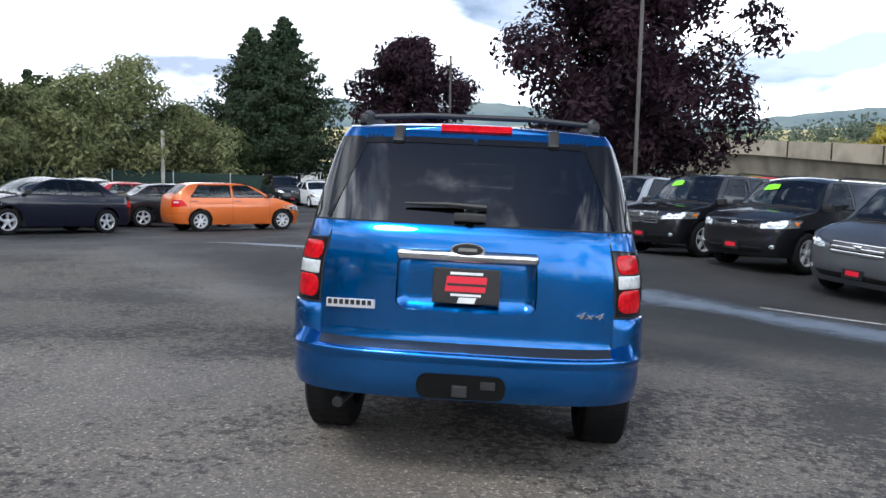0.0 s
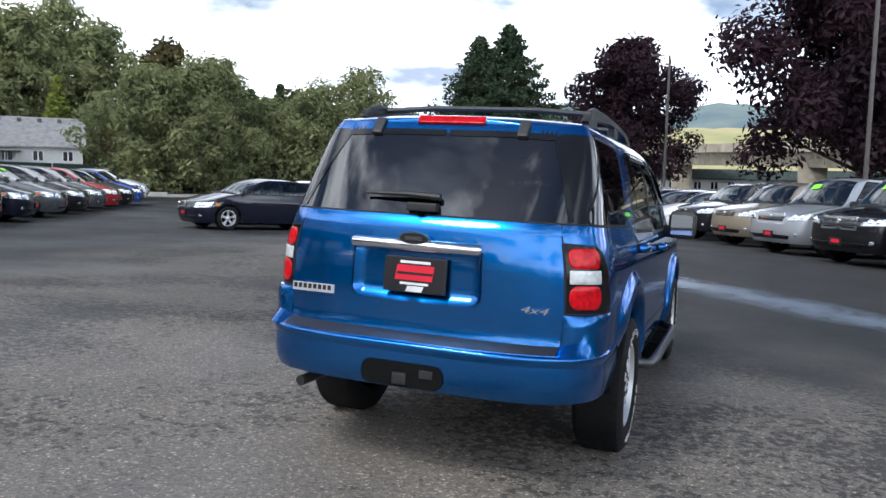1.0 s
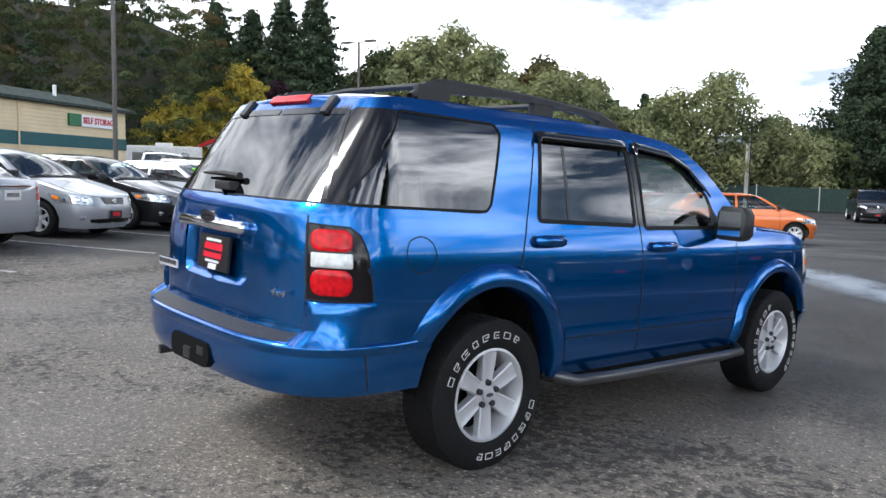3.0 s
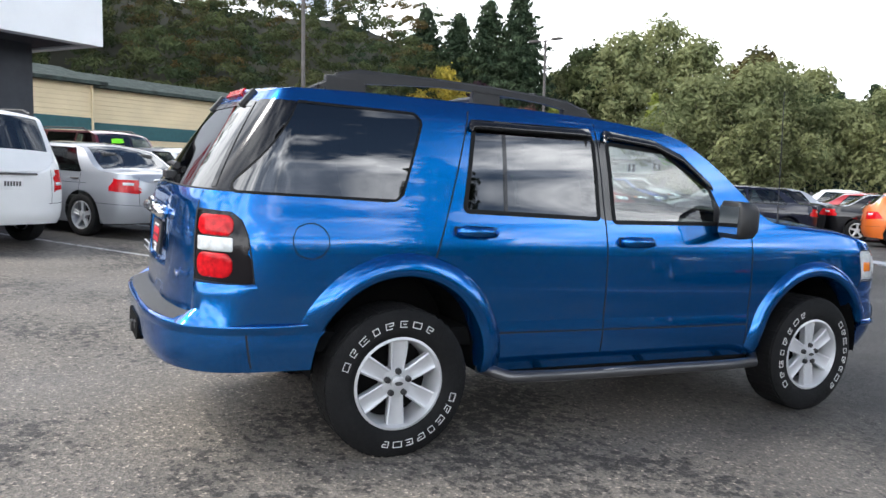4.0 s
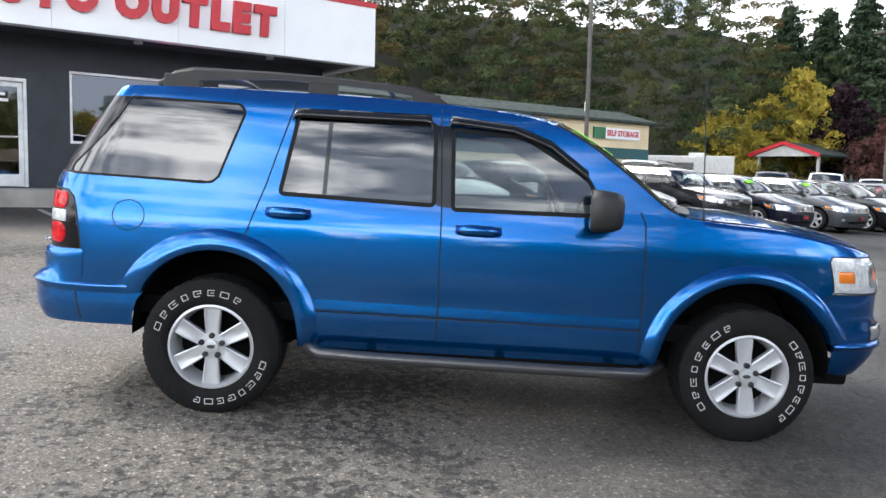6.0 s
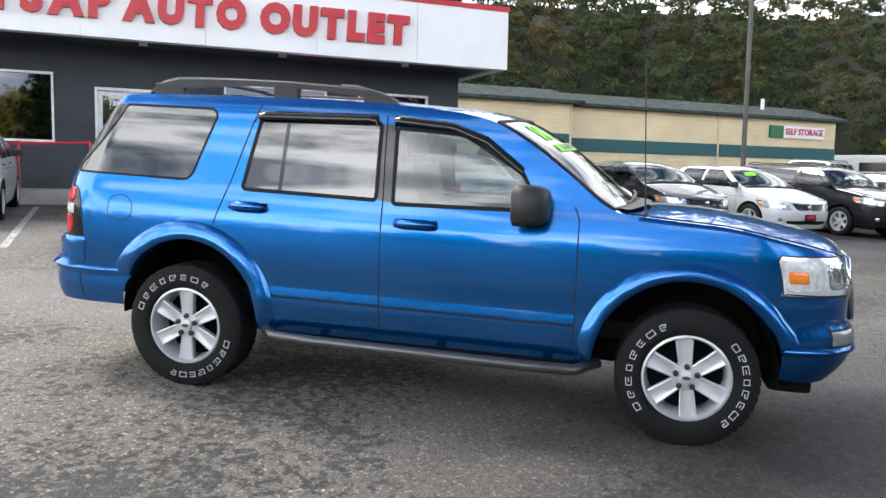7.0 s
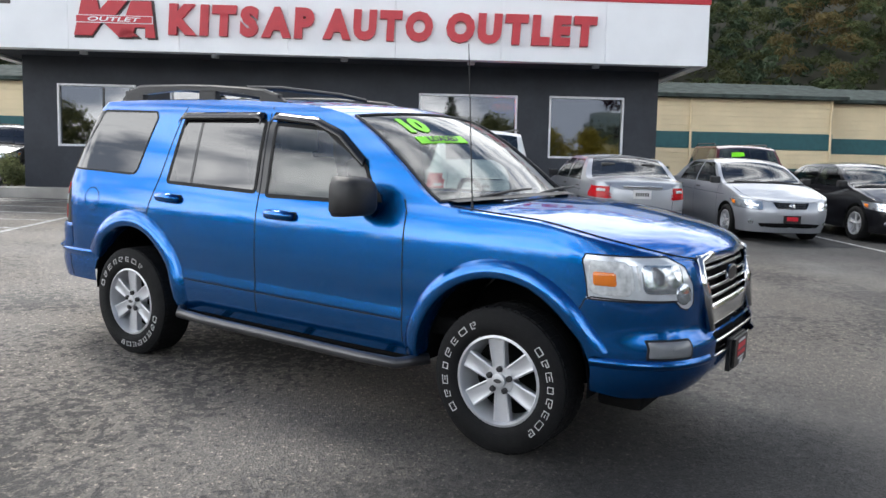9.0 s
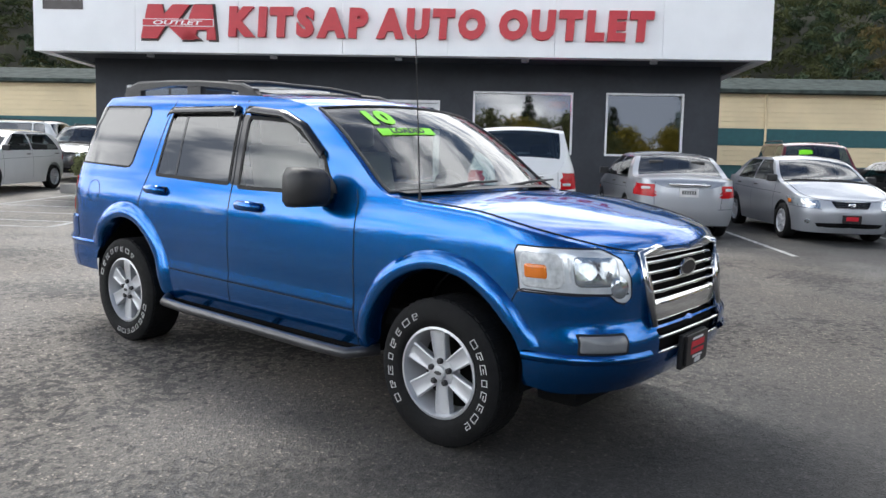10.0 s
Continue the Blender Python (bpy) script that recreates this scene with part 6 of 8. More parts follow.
N_AZ = math.degrees(math.atan2(0.807, 0.59))
G1, G2, G3, G4 = "cars lined up beside the showroom", "cars nosed in to the showroom", "cars along the street side", "cars at the end of the lot"
for kind, color, x, y, lab, st in (
        ("compact", "silver", -12.55, -0.45, "silver four-door sedan with a red dealer plate", 0), ("sedan", "black", -14.25, 1.55, "black four-door sedan with a chrome-barred grille", 0),
        ("sedan", "pearl", -15.05, 3.75, "pale silver compact sedan with swept head lamps", 1), ("wagon", "black", -16.05, 5.85, "black station wagon with roof rails", 0),
        ("sedan", "navy", -17.35, 8.15, "dark blue sedan with a green price sticker", 1), ("sedan", "grey", -18.65, 10.35, "grey sedan with a green price sticker", 1),
        ("sedan", "black", -19.95, 12.5, "black sedan in the row", 0), ("compact", "grey", -21.3, 14.7, "dark grey sedan in the row", 0), ("compact", "red", -22.7, 16.9, "red sedan in the row", 0),
        ("sedan", "black", -24.1, 19.1, "black sedan with bright alloy wheels", 0), ("compact", "midblue", -25.5, 21.3, "bright blue sedan in the row", 0), ("sedan", "white", -28.4, 24.9, "white sedan at the end of the row", 0)):
    parked_car(kind, color, x, y, N_AZ, lab, G1, "front", bool(st))
parked_car("sedan", "silver", -10.75, -2.6, N_AZ + 180, "silver luxury sedan seen from behind, angular red tail lamps", G2, "rear")
parked_car("large_suv", "white", -9.1, -4.8, N_AZ + 180, "white sport utility vehicle seen from behind, dark rear glass", G2, "rear")
parked_car("compact", "white", -6.44, -10.16, N_AZ + 180, "white sedan nosed in towards the showroom", G2, "rear")
parked_car("large_suv", "maroon", -17.6, -1.7, N_AZ + 8, "maroon sport utility vehicle with a green sticker", "cars by the storage building", "front", True)
parked_car("hatch", "white", -4.23, -16.64, N_AZ, "white five-door hatchback beside the showroom's corner", "cars beyond the showroom")
parked_car("crossover", "black", -9.0, -20.9, N_AZ, "black crossover behind the white hatchback", "cars beyond the showroom")
parked_car("large_suv", "white", -8.9, -27.2, N_AZ + 90, "white sport utility vehicle parked side on far behind", "cars beyond the showroom", "")
parked_car("crossover", "silver", -4.6, -24.2, N_AZ + 90, "silver crossover parked side on far behind", "cars beyond the showroom", "")
for i, (kind, color, lab, st) in enumerate((
        ("chrome_crossover", "grey", "grey crossover with a wide chrome grille", 0), ("crossover", "black", "black crossover with a green price sticker", 1), ("off_roader", "black", "black off-road vehicle with a slotted chrome grille", 1),
        ("off_roader", "silver", "silver off-road vehicle with a slotted grille", 1), ("crossover", "gold", "gold crossover with pale lamps", 0), ("crossover", "black", "dark grey crossover in the row", 0), ("compact", "white", "white sedan with a black grille", 0),
        ("sedan", "navy", "dark blue sedan in the street row", 0), ("sedan", "grey", "grey sedan in the street row", 0), ("hatch", "white", "white hatchback in the street row", 0), ("compact", "silver", "silver sedan in the street row", 0), ("sedan", "black", "black sedan far down the row", 0), ("compact", "silver", "silver sedan far down the row", 0),
        ("crossover", "black", "black crossover far down the row", 0), ("sedan", "white", "white sedan far down the row", 0))):
    k = i - 1
    parked_car(kind, color, 6.05 - 0.42 * 2.6 * k, 9.41 + 0.908 * 2.6 * k, N_AZ + 180, lab, G3, "front", bool(st))
A = math.degrees(math.atan2(-0.47, -0.88))
parked_car("sedan", "navy", -11.7, 13.7, A, "dark blue sedan parked side on", G4, "front")
parked_car("compact", "black", -13.3, 16.2, A, "black sedan behind the dark blue one", G4, "front")
parked_car("compact", "silver", -14.9, 18.7, A, "silver sedan parked two behind", G4, "front")
parked_car("hatch", "orange", -8.0, 17.8, math.degrees(math.atan2(0.76, 0.65)), "bright orange five-door hatchback", G4, "")
parked_car("sedan", "black", -10.7, 20.0, math.degrees(math.atan2(0.76, 0.65)), "black sedan beside the orange hatchback", G4, "")
parked_car("compact", "red", -13.2, 22.2, math.degrees(math.atan2(0.76, 0.65)), "red sedan behind the black one", G4, "")
parked_car("compact", "white", -15.8, 24.4, math.degrees(math.atan2(0.76, 0.65)), "white sedan behind the red one", G4, "")
parked_car("crossover", "black", -12.6, 40.0, 150, "dark crossover far across the lot", "cars far across the lot")
parked_car("compact", "white", -10.2, 38.5, 150, "white sedan far across the lot", "cars far across the lot")
for i, (kind, color) in enumerate((("large_suv", "white"), ("compact", "silver"), ("crossover", "grey"), ("large_suv", "white"), ("crossover", "white"))):
    parked_car(kind, color, -27.0 - 2.0 * i, 8.5 + 3.4 * i, 300, ("white van-like vehicle", "silver sedan", "grey crossover")[min(i, 2) if i < 3 else 0] + " in the second row", "cars in the second row", "")


# ---- showroom ----
NB, SB = Vector((0.807, 0.59, 0)).normalized(), Vector((-0.59, 0.807, 0)).normalized()
SHOW = Matrix((SB, NB, Vector((0, 0, 1)))).transposed().to_4x4()  # x along the front, y towards the lot


def at(s, n, z):
    return SB * s + NB * n + Vector((0, 0, z))


def obox(s0, s1, n0, n1, z0, z1, bevel=0.0):
    """A box in the showroom's axes, in world coordinates."""
    bm = box((s0, n0, z0), (s1, n1, z1), bevel)
    bmesh.ops.transform(bm, matrix=SHOW, verts=bm.verts)
    return bm


WALL, FACE = -14.45, -12.98
WINS = [(-8.14, -6.28, 1.90, 3.40), (-5.46, -2.99, 1.90, 3.40), (0.59, 3.05, 1.86, 3.38), (3.85, 5.74, 1.85, 3.39)]
DOOR = (-2.18, -0.23, 0.92, 3.14)


def build_showroom():
    bm = bmesh.new()
    s = [-8.95, 6.6]
    cuts = sorted(WINS + [DOOR])
    cur = s[0]
    for a, b, z0, z1 in cuts:
        add_box(bm, (cur, WALL - 0.25, -0.2), (a, WALL, 4.05))
        add_box(bm, (a, WALL - 0.25, z1), (b, WALL, 4.05))
        if z0 > 0.95:
            add_box(bm, (a, WALL - 0.25, -0.2), (b, WALL, z0))
        cur = b
    add_box(bm, (cur, WALL - 0.25, -0.2), (s[1], WALL, 4.05))
    bmesh.ops.transform(bm, matrix=SHOW, verts=bm.verts)
    tagged(part("wall_front", bm, M["wall_dark"]), "dark grey painted showroom front wall", "wall", kind="structure")
    for nm, b in (("wall_side_right", obox(6.35, 6.6, WALL - 9, WALL - 0.25, -0.2, 4.05)), ("wall_side_left", obox(-8.95, -8.70, WALL - 9, WALL - 0.25, -0.2, 4.05)), ("wall_back", obox(-8.70, 6.35, WALL - 9, WALL - 8.75, -0.2, 4.05))):
        tagged(part(nm, b, M["wall_dark"]), "dark grey painted showroom wall", "wall", kind="structure")
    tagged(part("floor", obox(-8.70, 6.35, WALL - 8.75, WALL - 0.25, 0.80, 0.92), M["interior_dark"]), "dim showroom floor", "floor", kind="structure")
    tagged(part("roof", obox(-9.5, 7.2, WALL - 9.2, FACE - 0.35, 4.05, 4.22), M["wall_dark"]), "flat showroom roof with deep soffit", "roof", kind="structure")
    sign = root("sign_fascia", Matrix.Identity(4), "long white sign fascia with red lettering and a red cap", "sign")
    k = 7
    a0, a1 = -9.68, 7.26
    for i in range(k):
        x0, x1 = a0 + (a1 - a0) * i / k, a0 + (a1 - a0) * (i + 1) / k
        part("panel", obox(x0 + 0.003, x1 - 0.003, FACE - 0.30, FACE, 4.0, 5.40, 0.004), M["white_panel"], sign)
    part("cap", obox(a0 - 0.02, a1 + 0.02, FACE - 0.34, FACE + 0.03, 5.40, 5.52, 0.01), M["red_sign"], sign, "red metal cap")
    part("return_panel", obox(a1 - 0.25, a1 - 0.004, FACE - 4.0, FACE - 0.32, 4.0, 5.40), M["white_panel"], sign)
    part("return_panel", obox(a0 + 0.004, a0 + 0.25, FACE - 4.0, FACE - 0.32, 4.0, 5.40), M["white_panel"], sign)
    # letters: x runs along -SB as read from the lot
    def lettering(body, s_mid, z_mid, width, height, mat, parent, off=0.05, depth=0.05, shear=0.0, bold=0.03, name="letters"):
        me = text_mesh(name, body, 1.0, depth, mat, shear, bold)
        xs = [v.co.x for v in me.vertices]
        ys = [v.co.y for v in me.vertices]
        sx, sy = width / (max(xs) - min(xs)), height / (max(ys) - min(ys))
        ob = part(name, me, None, parent)
        m = Matrix((SB, Vector((0, 0, 1)), NB)).transposed().to_4x4()
        m.translation = at(s_mid, FACE + off, z_mid)
        ob.matrix_local = m @ Matrix.Diagonal((sx, sy, 1, 1)) @ Matrix.Translation((-(max(xs) + min(xs)) / 2, -(max(ys) + min(ys)) / 2, 0))
        return ob
    for word, s0, s1 in (("KITSAP", -5.05, -1.82), ("AUTO", -1.64, 0.85), ("OUTLET", 1.15, 4.62)):
        probes = [text_mesh("probe", ch, 1.0, 0.01, M["red_sign"], 0.06, 0.072) for ch in word]
        wide = [max(v.co.x for v in me.vertices) - min(v.co.x for v in me.vertices) for me in probes]
        for me in probes:
            bpy.data.meshes.remove(me)
        unit = (s1 - s0) / (sum(wide) + 0.085 * (len(word) - 1))
        x = s0
        for ch, w in zip(word, wide):
            lettering(ch, x + w * unit / 2, 4.70, w * unit, 0.68, M["red_sign"], sign, shear=0.06, bold=0.072, name="red_letter")
            x += (w + 0.085) * unit
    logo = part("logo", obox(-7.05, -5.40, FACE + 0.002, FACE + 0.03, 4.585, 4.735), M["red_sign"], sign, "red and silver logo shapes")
    for pts, mt in ((((-7.1, 4.3), (-6.72, 4.3), (-6.5, 4.62), (-6.15, 4.3), (-5.72, 4.3), (-6.22, 4.72), (-5.95, 5.07), (-6.35, 5.07), (-6.55, 4.85), (-6.6, 5.07), (-6.93, 5.07)), "red_sign"),
                    (((-6.15, 4.28), (-5.85, 4.28), (-5.78, 4.5), (-5.55, 4.5), (-5.56, 4.28), (-5.34, 4.28), (-5.42, 5.07), (-5.86, 5.07)), "red_sign")):
        bm = extrude_poly(pts, lambda u, v, w: at(u, FACE + 0.03 + w, v), 0.05)
        part("logo_block", bm, M[mt], logo)
        cu, cv = sum(q[0] for q in pts) / len(pts), sum(q[1] for q in pts) / len(pts)
        part("logo_backing", extrude_poly([(cu + (q[0] - cu) * 1.07 + 0.03, cv + (q[1] - cv) * 1.08 - 0.015) for q in pts], lambda u, v, w: at(u, FACE + 0.005 + w, v), 0.02), M["steel"], logo)
    part("logo_band", obox(-7.06, -5.38, FACE + 0.082, FACE + 0.09, 4.575, 4.745), M["white_panel"], logo)
    part("band_face", obox(-7.04, -5.40, FACE + 0.091, FACE + 0.096, 4.590, 4.730), M["red_sign"], logo)
    lettering("OUTLET", -6.22, 4.66, 1.15, 0.095, M["white_panel"], logo, off=0.099, depth=0.002, shear=0.2, bold=0.02, name="band_word")
    part("number_bar", obox(-9.44, -8.49, FACE + 0.002, FACE + 0.02, 4.95, 5.16), M["steel"], sign)
    # windows
    for i, (a, b, z0, z1) in enumerate(WINS):
        w = root("window_%d" % (i + 1), Matrix.Identity(4), "white-framed shop window reflecting trees", "window", "shop windows", "structure")
        f = bmesh.new()
        t = 0.05
        for lo, hi in (((a, z0), (a + t, z1)), ((b - t, z0), (b, z1)), ((a + t, z0), (b - t, z0 + t)), ((a + t, z1 - t), (b - t, z1))):
            add_box(f, (lo[0] + 0.002, WALL - 0.10, lo[1]), (hi[0] - 0.002, WALL + 0.025, hi[1]), 0.004)
        bmesh.ops.transform(f, matrix=SHOW, verts=f.verts)
        part("window_frame", f, M["white_frame"], w)
        p = part("pane", obox(a + t, b - t, WALL - 0.06, WALL - 0.05, z0 + t, z1 - t), M["shop_glass"], w)
        p.visible_shadow = False
        if i == 0:
            part("mullion", obox((a + b) / 2 + 0.12, (a + b) / 2 + 0.17, WALL - 0.08, WALL - 0.03, z0 + t, z1 - t), M["gloss_black"], w)
    # double door
    d = root("door_1", Matrix.Identity(4), "white-framed double glass shop door, closed", "door", kind="structure")
    a, b, z0, z1 = DOOR
    f = bmesh.new()
    for lo, hi in (((a, z0), (a + 0.06, z1)), ((b - 0.06, z0), (b, z1)), ((a + 0.06, z1 - 0.07), (b - 0.06, z1))):
        add_box(f, (lo[0], WALL - 0.15, lo[1]), (hi[0], WALL + 0.02, hi[1]), 0.004)
    bmesh.ops.transform(f, matrix=SHOW, verts=f.verts)
    part("door_frame", f, M["white_frame"], d)
    m_ = (a + b) / 2
    for x0, x1, hs in ((a + 0.065, m_ - 0.005, m_ - 0.10), (m_ + 0.005, b - 0.065, m_ + 0.10)):
        lf = bmesh.new()
        st = 0.09
        for lo, hi in (((x0, z0 + 0.01), (x0 + st, z1 - 0.075)), ((x1 - st, z0 + 0.01), (x1, z1 - 0.075)), ((x0 + st, z0 + 0.01), (x1 - st, z0 + 0.26)), ((x0 + st, z1 - 0.17), (x1 - st, z1 - 0.075))):
            add_box(lf, (lo[0], WALL - 0.10, lo[1]), (hi[0], WALL - 0.05, hi[1]), 0.003)
        bmesh.ops.transform(lf, matrix=SHOW, verts=lf.verts)
        leaf = part("door_leaf", lf, M["white_frame"], d)
        pn = part("pane", obox(x0 + st, x1 - st, WALL - 0.08, WALL - 0.072, z0 + 0.26, z1 - 0.17), M["shop_glass"], leaf)
        pn.visible_shadow = False
        part("push_bar", obox(x0 + st, x1 - st, WALL - 0.045, WALL - 0.02, 1.92, 1.96, 0.005), M["chrome"], leaf)
        part("handle", tube([at(hs, WALL - 0.05, 1.83), at(hs, WALL + 0.0, 1.85), at(hs, WALL + 0.0, 2.08), at(hs, WALL - 0.05, 2.10)], 0.012, 8), M["chrome"], leaf)
        if x0 < m_ - 0.2:
            for j, word in enumerate(("Thank", "You")):
                g = lettering(word, (x0 + x1) / 2 - 0.05 + 0.12 * j, 2.81 - 0.16 * j, 0.34 - 0.1 * j, 0.13, M["plate_white"], leaf, off=WALL - 0.068 - FACE, depth=0.001, shear=0.35, bold=0.008, name="greeting_word")
            continue
        for j in range(2):
            part("greeting_bar", obox((x0 + x1) / 2 - 0.22 + 0.06 * j, (x0 + x1) / 2 + 0.14 + 0.05 * j, WALL - 0.070, WALL - 0.068, 2.78 - 0.12 * j, 2.84 - 0.12 * j), M["plate_white"], leaf)
    # walk, handrail, neon sign, soffit lamps
    tagged(part("walkway", obox(-9.2, 6.9, WALL + 0.001, WALL + 1.35, -0.4, 0.90, 0.02), M["concrete"]), "raised concrete walk along the showroom", "walkway", kind="structure")
    rail = root("handrail", Matrix.Identity(4), "red painted steel handrail by the shop door", "handrail")
    for s0 in (-2.28, -3.6, -4.9):
        part("post", tube([at(s0, WALL + 1.15, 0.90), at(s0, WALL + 1.15, 1.88)], 0.025, 8), M["red_sign"], rail)
    part("top_bar", tube([at(-2.28, WALL + 1.15, 1.88), at(-6.2, WALL + 1.15, 1.70)], 0.025, 8), M["red_sign"], rail)
    neon = root("neon_sign", Matrix.Identity(4), "red and blue neon open sign hung in a shop window", "sign")
    me = text_mesh("neon_letters", "OPEN", 0.2, 0.008, material("neon_red", (0.9, 0.06, 0.03), 0.4, emit=18.0), 0, 0.0)
    t = part("neon_letters", me, None, neon)
    mm = Matrix((SB, Vector((0, 0, 1)), NB)).transposed().to_4x4()
    mm.translation = at(2.70, WALL - 0.2, 3.10)
    t.matrix_local = mm
    ring = [at(2.70 + 0.30 * math.cos(k * math.pi / 12), WALL - 0.2, 3.10 + 0.14 * math.sin(k * math.pi / 12)) for k in range(25)]
    part("neon_ring", tube(ring, 0.009, 6), material("neon_blue", (0.05, 0.12, 0.9), 0.4, emit=14.0), neon)
    for s0 in (-7.2, -4.2, -1.2, 1.8, 4.8):
        part("soffit_lamp", tube([at(s0, FACE - 0.7, 4.05), at(s0, FACE - 0.7, 3.99)], 0.09, 12), M["white_frame"]).data.name = "soffit_lamp"
        tagged(bpy.context.scene.collection.objects[-1], "small round recessed soffit lamp, unlit", "lamp", "soffit lamps")


build_showroom()


# ---- storage building ----
def build_storage():
    C = -27.6
    b = root("storage_building", Matrix.Identity(4), "long cream storage building with a teal band and a shingle roof", "building")
    s0, s1, jog = -60.0, 36.0, 18.0
    base = 0.2
    doors = [18.9 + 2.95 * i for i in range(6)]
    w = bmesh.new()
    def wall(a, c, n):
        z, stp = 1.98, 0.19
        while z < 4.80:
            add_box(w, (a, n - 0.2, z), (c, n + (0.012 if int(z / stp) % 2 else 0.0), min(4.8, z + stp - 0.008)))
            z += stp
    wall(s0, jog, C + 0.9)
    wall(jog, s1, C)
    cur = s0
    for d in [s0 + 4 + 2.95 * i for i in range(25)]:
        if d + 2.4 > jog:
            break
        add_box(w, (cur, C + 0.7, base), (d, C + 0.9, 1.98))
        cur = d + 2.3
    add_box(w, (cur, C + 0.7, base), (jog, C + 0.9, 1.98))
    cur = jog
    for d in doors:
        add_box(w, (cur, C - 0.2, base), (d, C, 1.98))
        cur = d + 2.3
    add_box(w, (cur, C - 0.2, base), (s1, C, 1.98))
    add_box(w, (s1 - 0.2, C - 14, base), (s1, C - 0.2, 4.8))
    bmesh.ops.transform(w, matrix=SHOW, verts=w.verts)
    part("wall", w, M["cream"], b)
    part("teal_band", obox(s0, jog, C + 0.905, C + 0.93, 2.75, 3.42), M["teal"], b)
    part("teal_band", obox(jog - 0.02, s1 + 0.01, C + 0.014, C + 0.05, 2.66, 3.30), M["teal"], b)
    for d in doors + [s0 + 4 + 2.95 * i for i in range(25)]:
        n = C if d > jog - 0.1 else C + 0.9
        if d + 2.4 > jog > d:
            continue
        dr = bmesh.new()
        for k in range(10):
            add_box(dr, (d + 0.005, n - 0.14, base + k * 0.178), (d + 2.295, n - 0.10 + 0.008 * (k % 2), base + (k + 1) * 0.178 - 0.006))
        bmesh.ops.transform(dr, matrix=SHOW, verts=dr.verts)
        part("roller_door", dr, M["teal"], b)
    for a, c, n in ((s0, jog + 0.4, C + 0.9), (jog + 0.4, s1 + 0.4, C)):
        bm = extrude_poly([(n + 0.45, 4.78), (n + 0.45, 4.92), (n - 2.6, 5.72), (n - 9.0, 5.9), (n - 9.0, 4.78)], lambda u, v, k: at(a + k, u, v), c - a)
        part("roof", bm, M["roof_grey"], b)
    for s in (5.0, 12.0, 17.9, 27.5):
        part("downpipe", tube([at(s, (C if s > jog else C + 0.9) + 0.06, 4.8), at(s, (C if s > jog else C + 0.9) + 0.06, 0.3)], 0.05, 8), M["cream"], b)
    part("roof_vent", tube([at(32.0, C - 1.5, 5.3), at(32.0, C - 1.5, 6.0)], 0.10, 8), M["white_frame"], b)
    sg = root("storage_sign", Matrix.Identity(4), "white wall sign with red lettering and a green end panel", "sign")
    part("sign_board", obox(31.95, 35.0, C + 0.03, C + 0.15, 3.80, 4.44, 0.01), M["white_panel"], sg)
    part("green_panel", obox(31.0, 31.95, C + 0.03, C + 0.16, 3.80, 4.44, 0.01), material("sign_green", (0.02, 0.16, 0.06), 0.5), sg)
    me = text_mesh("sign_word", "SELF STORAGE", 0.46, 0.01, M["red_sign"], 0, 0.012)
    xs = [v.co.x for v in me.vertices]
    t = part("sign_word", me, None, sg)
    m = Matrix((SB, Vector((0, 0, 1)), NB)).transposed().to_4x4()
    m.translation = at(33.48, C + 0.165, 4.12)
    t.matrix_local = m @ Matrix.Diagonal((2.8 / (max(xs) - min(xs)), 1, 1, 1))


build_storage()


# ---- trees ----
def leaf_cloud(name, centres, radii, count, size, mat, seed, squash=0.8, shell=0.55, corners=4, tier=0.0):
    """Many small bent leaf clumps filling blobs, denser towards their skins (tier: and towards their tops), as one mesh."""
    rng = np.random.default_rng(seed)
    cs, rs = np.array(centres, float), np.array(radii, float)
    wgt = rs ** 2
    pick = rng.choice(len(cs), count, p=wgt / wgt.sum())
    d = rng.normal(size=(count, 3))
    d /= np.linalg.norm(d, axis=1)[:, None]
    d[:, 2] = np.where(rng.random(count) < tier, np.abs(d[:, 2]), d[:, 2])
    rad = rs[pick] * (shell + (1 - shell) * rng.random(count)) * (1 + 0.22 * rng.normal(size=count) * 0.6)
    p = cs[pick] + d * rad[:, None] * np.array([1, 1, squash])
    n = d * 1.2 + rng.normal(size=(count, 3)) * 0.6 + np.array([0, 0, 0.4])
    n /= np.linalg.norm(n, axis=1)[:, None]
    a = np.cross(n, rng.normal(size=(count, 3)))
    a /= np.linalg.norm(a, axis=1)[:, None]
    b = np.cross(n, a)
    sz = size * (0.6 + 0.8 * rng.random(count))[:, None]
    v = np.stack([p - a * sz, p - b * sz * 0.45 + n * sz * 0.12, p + a * sz, p + b * sz * 0.45 + n * sz * 0.12], axis=1).reshape(-1, 3)
    if corners == 3:
        v = v.reshape(-1, 4, 3)[:, :3].reshape(-1, 3)
    f = np.arange(corners * count).reshape(-1, corners)
    me = bpy.data.meshes.new(name)
    me.from_pydata(v.tolist(), [], f.tolist())
    me.materials.append(mat)
    return me


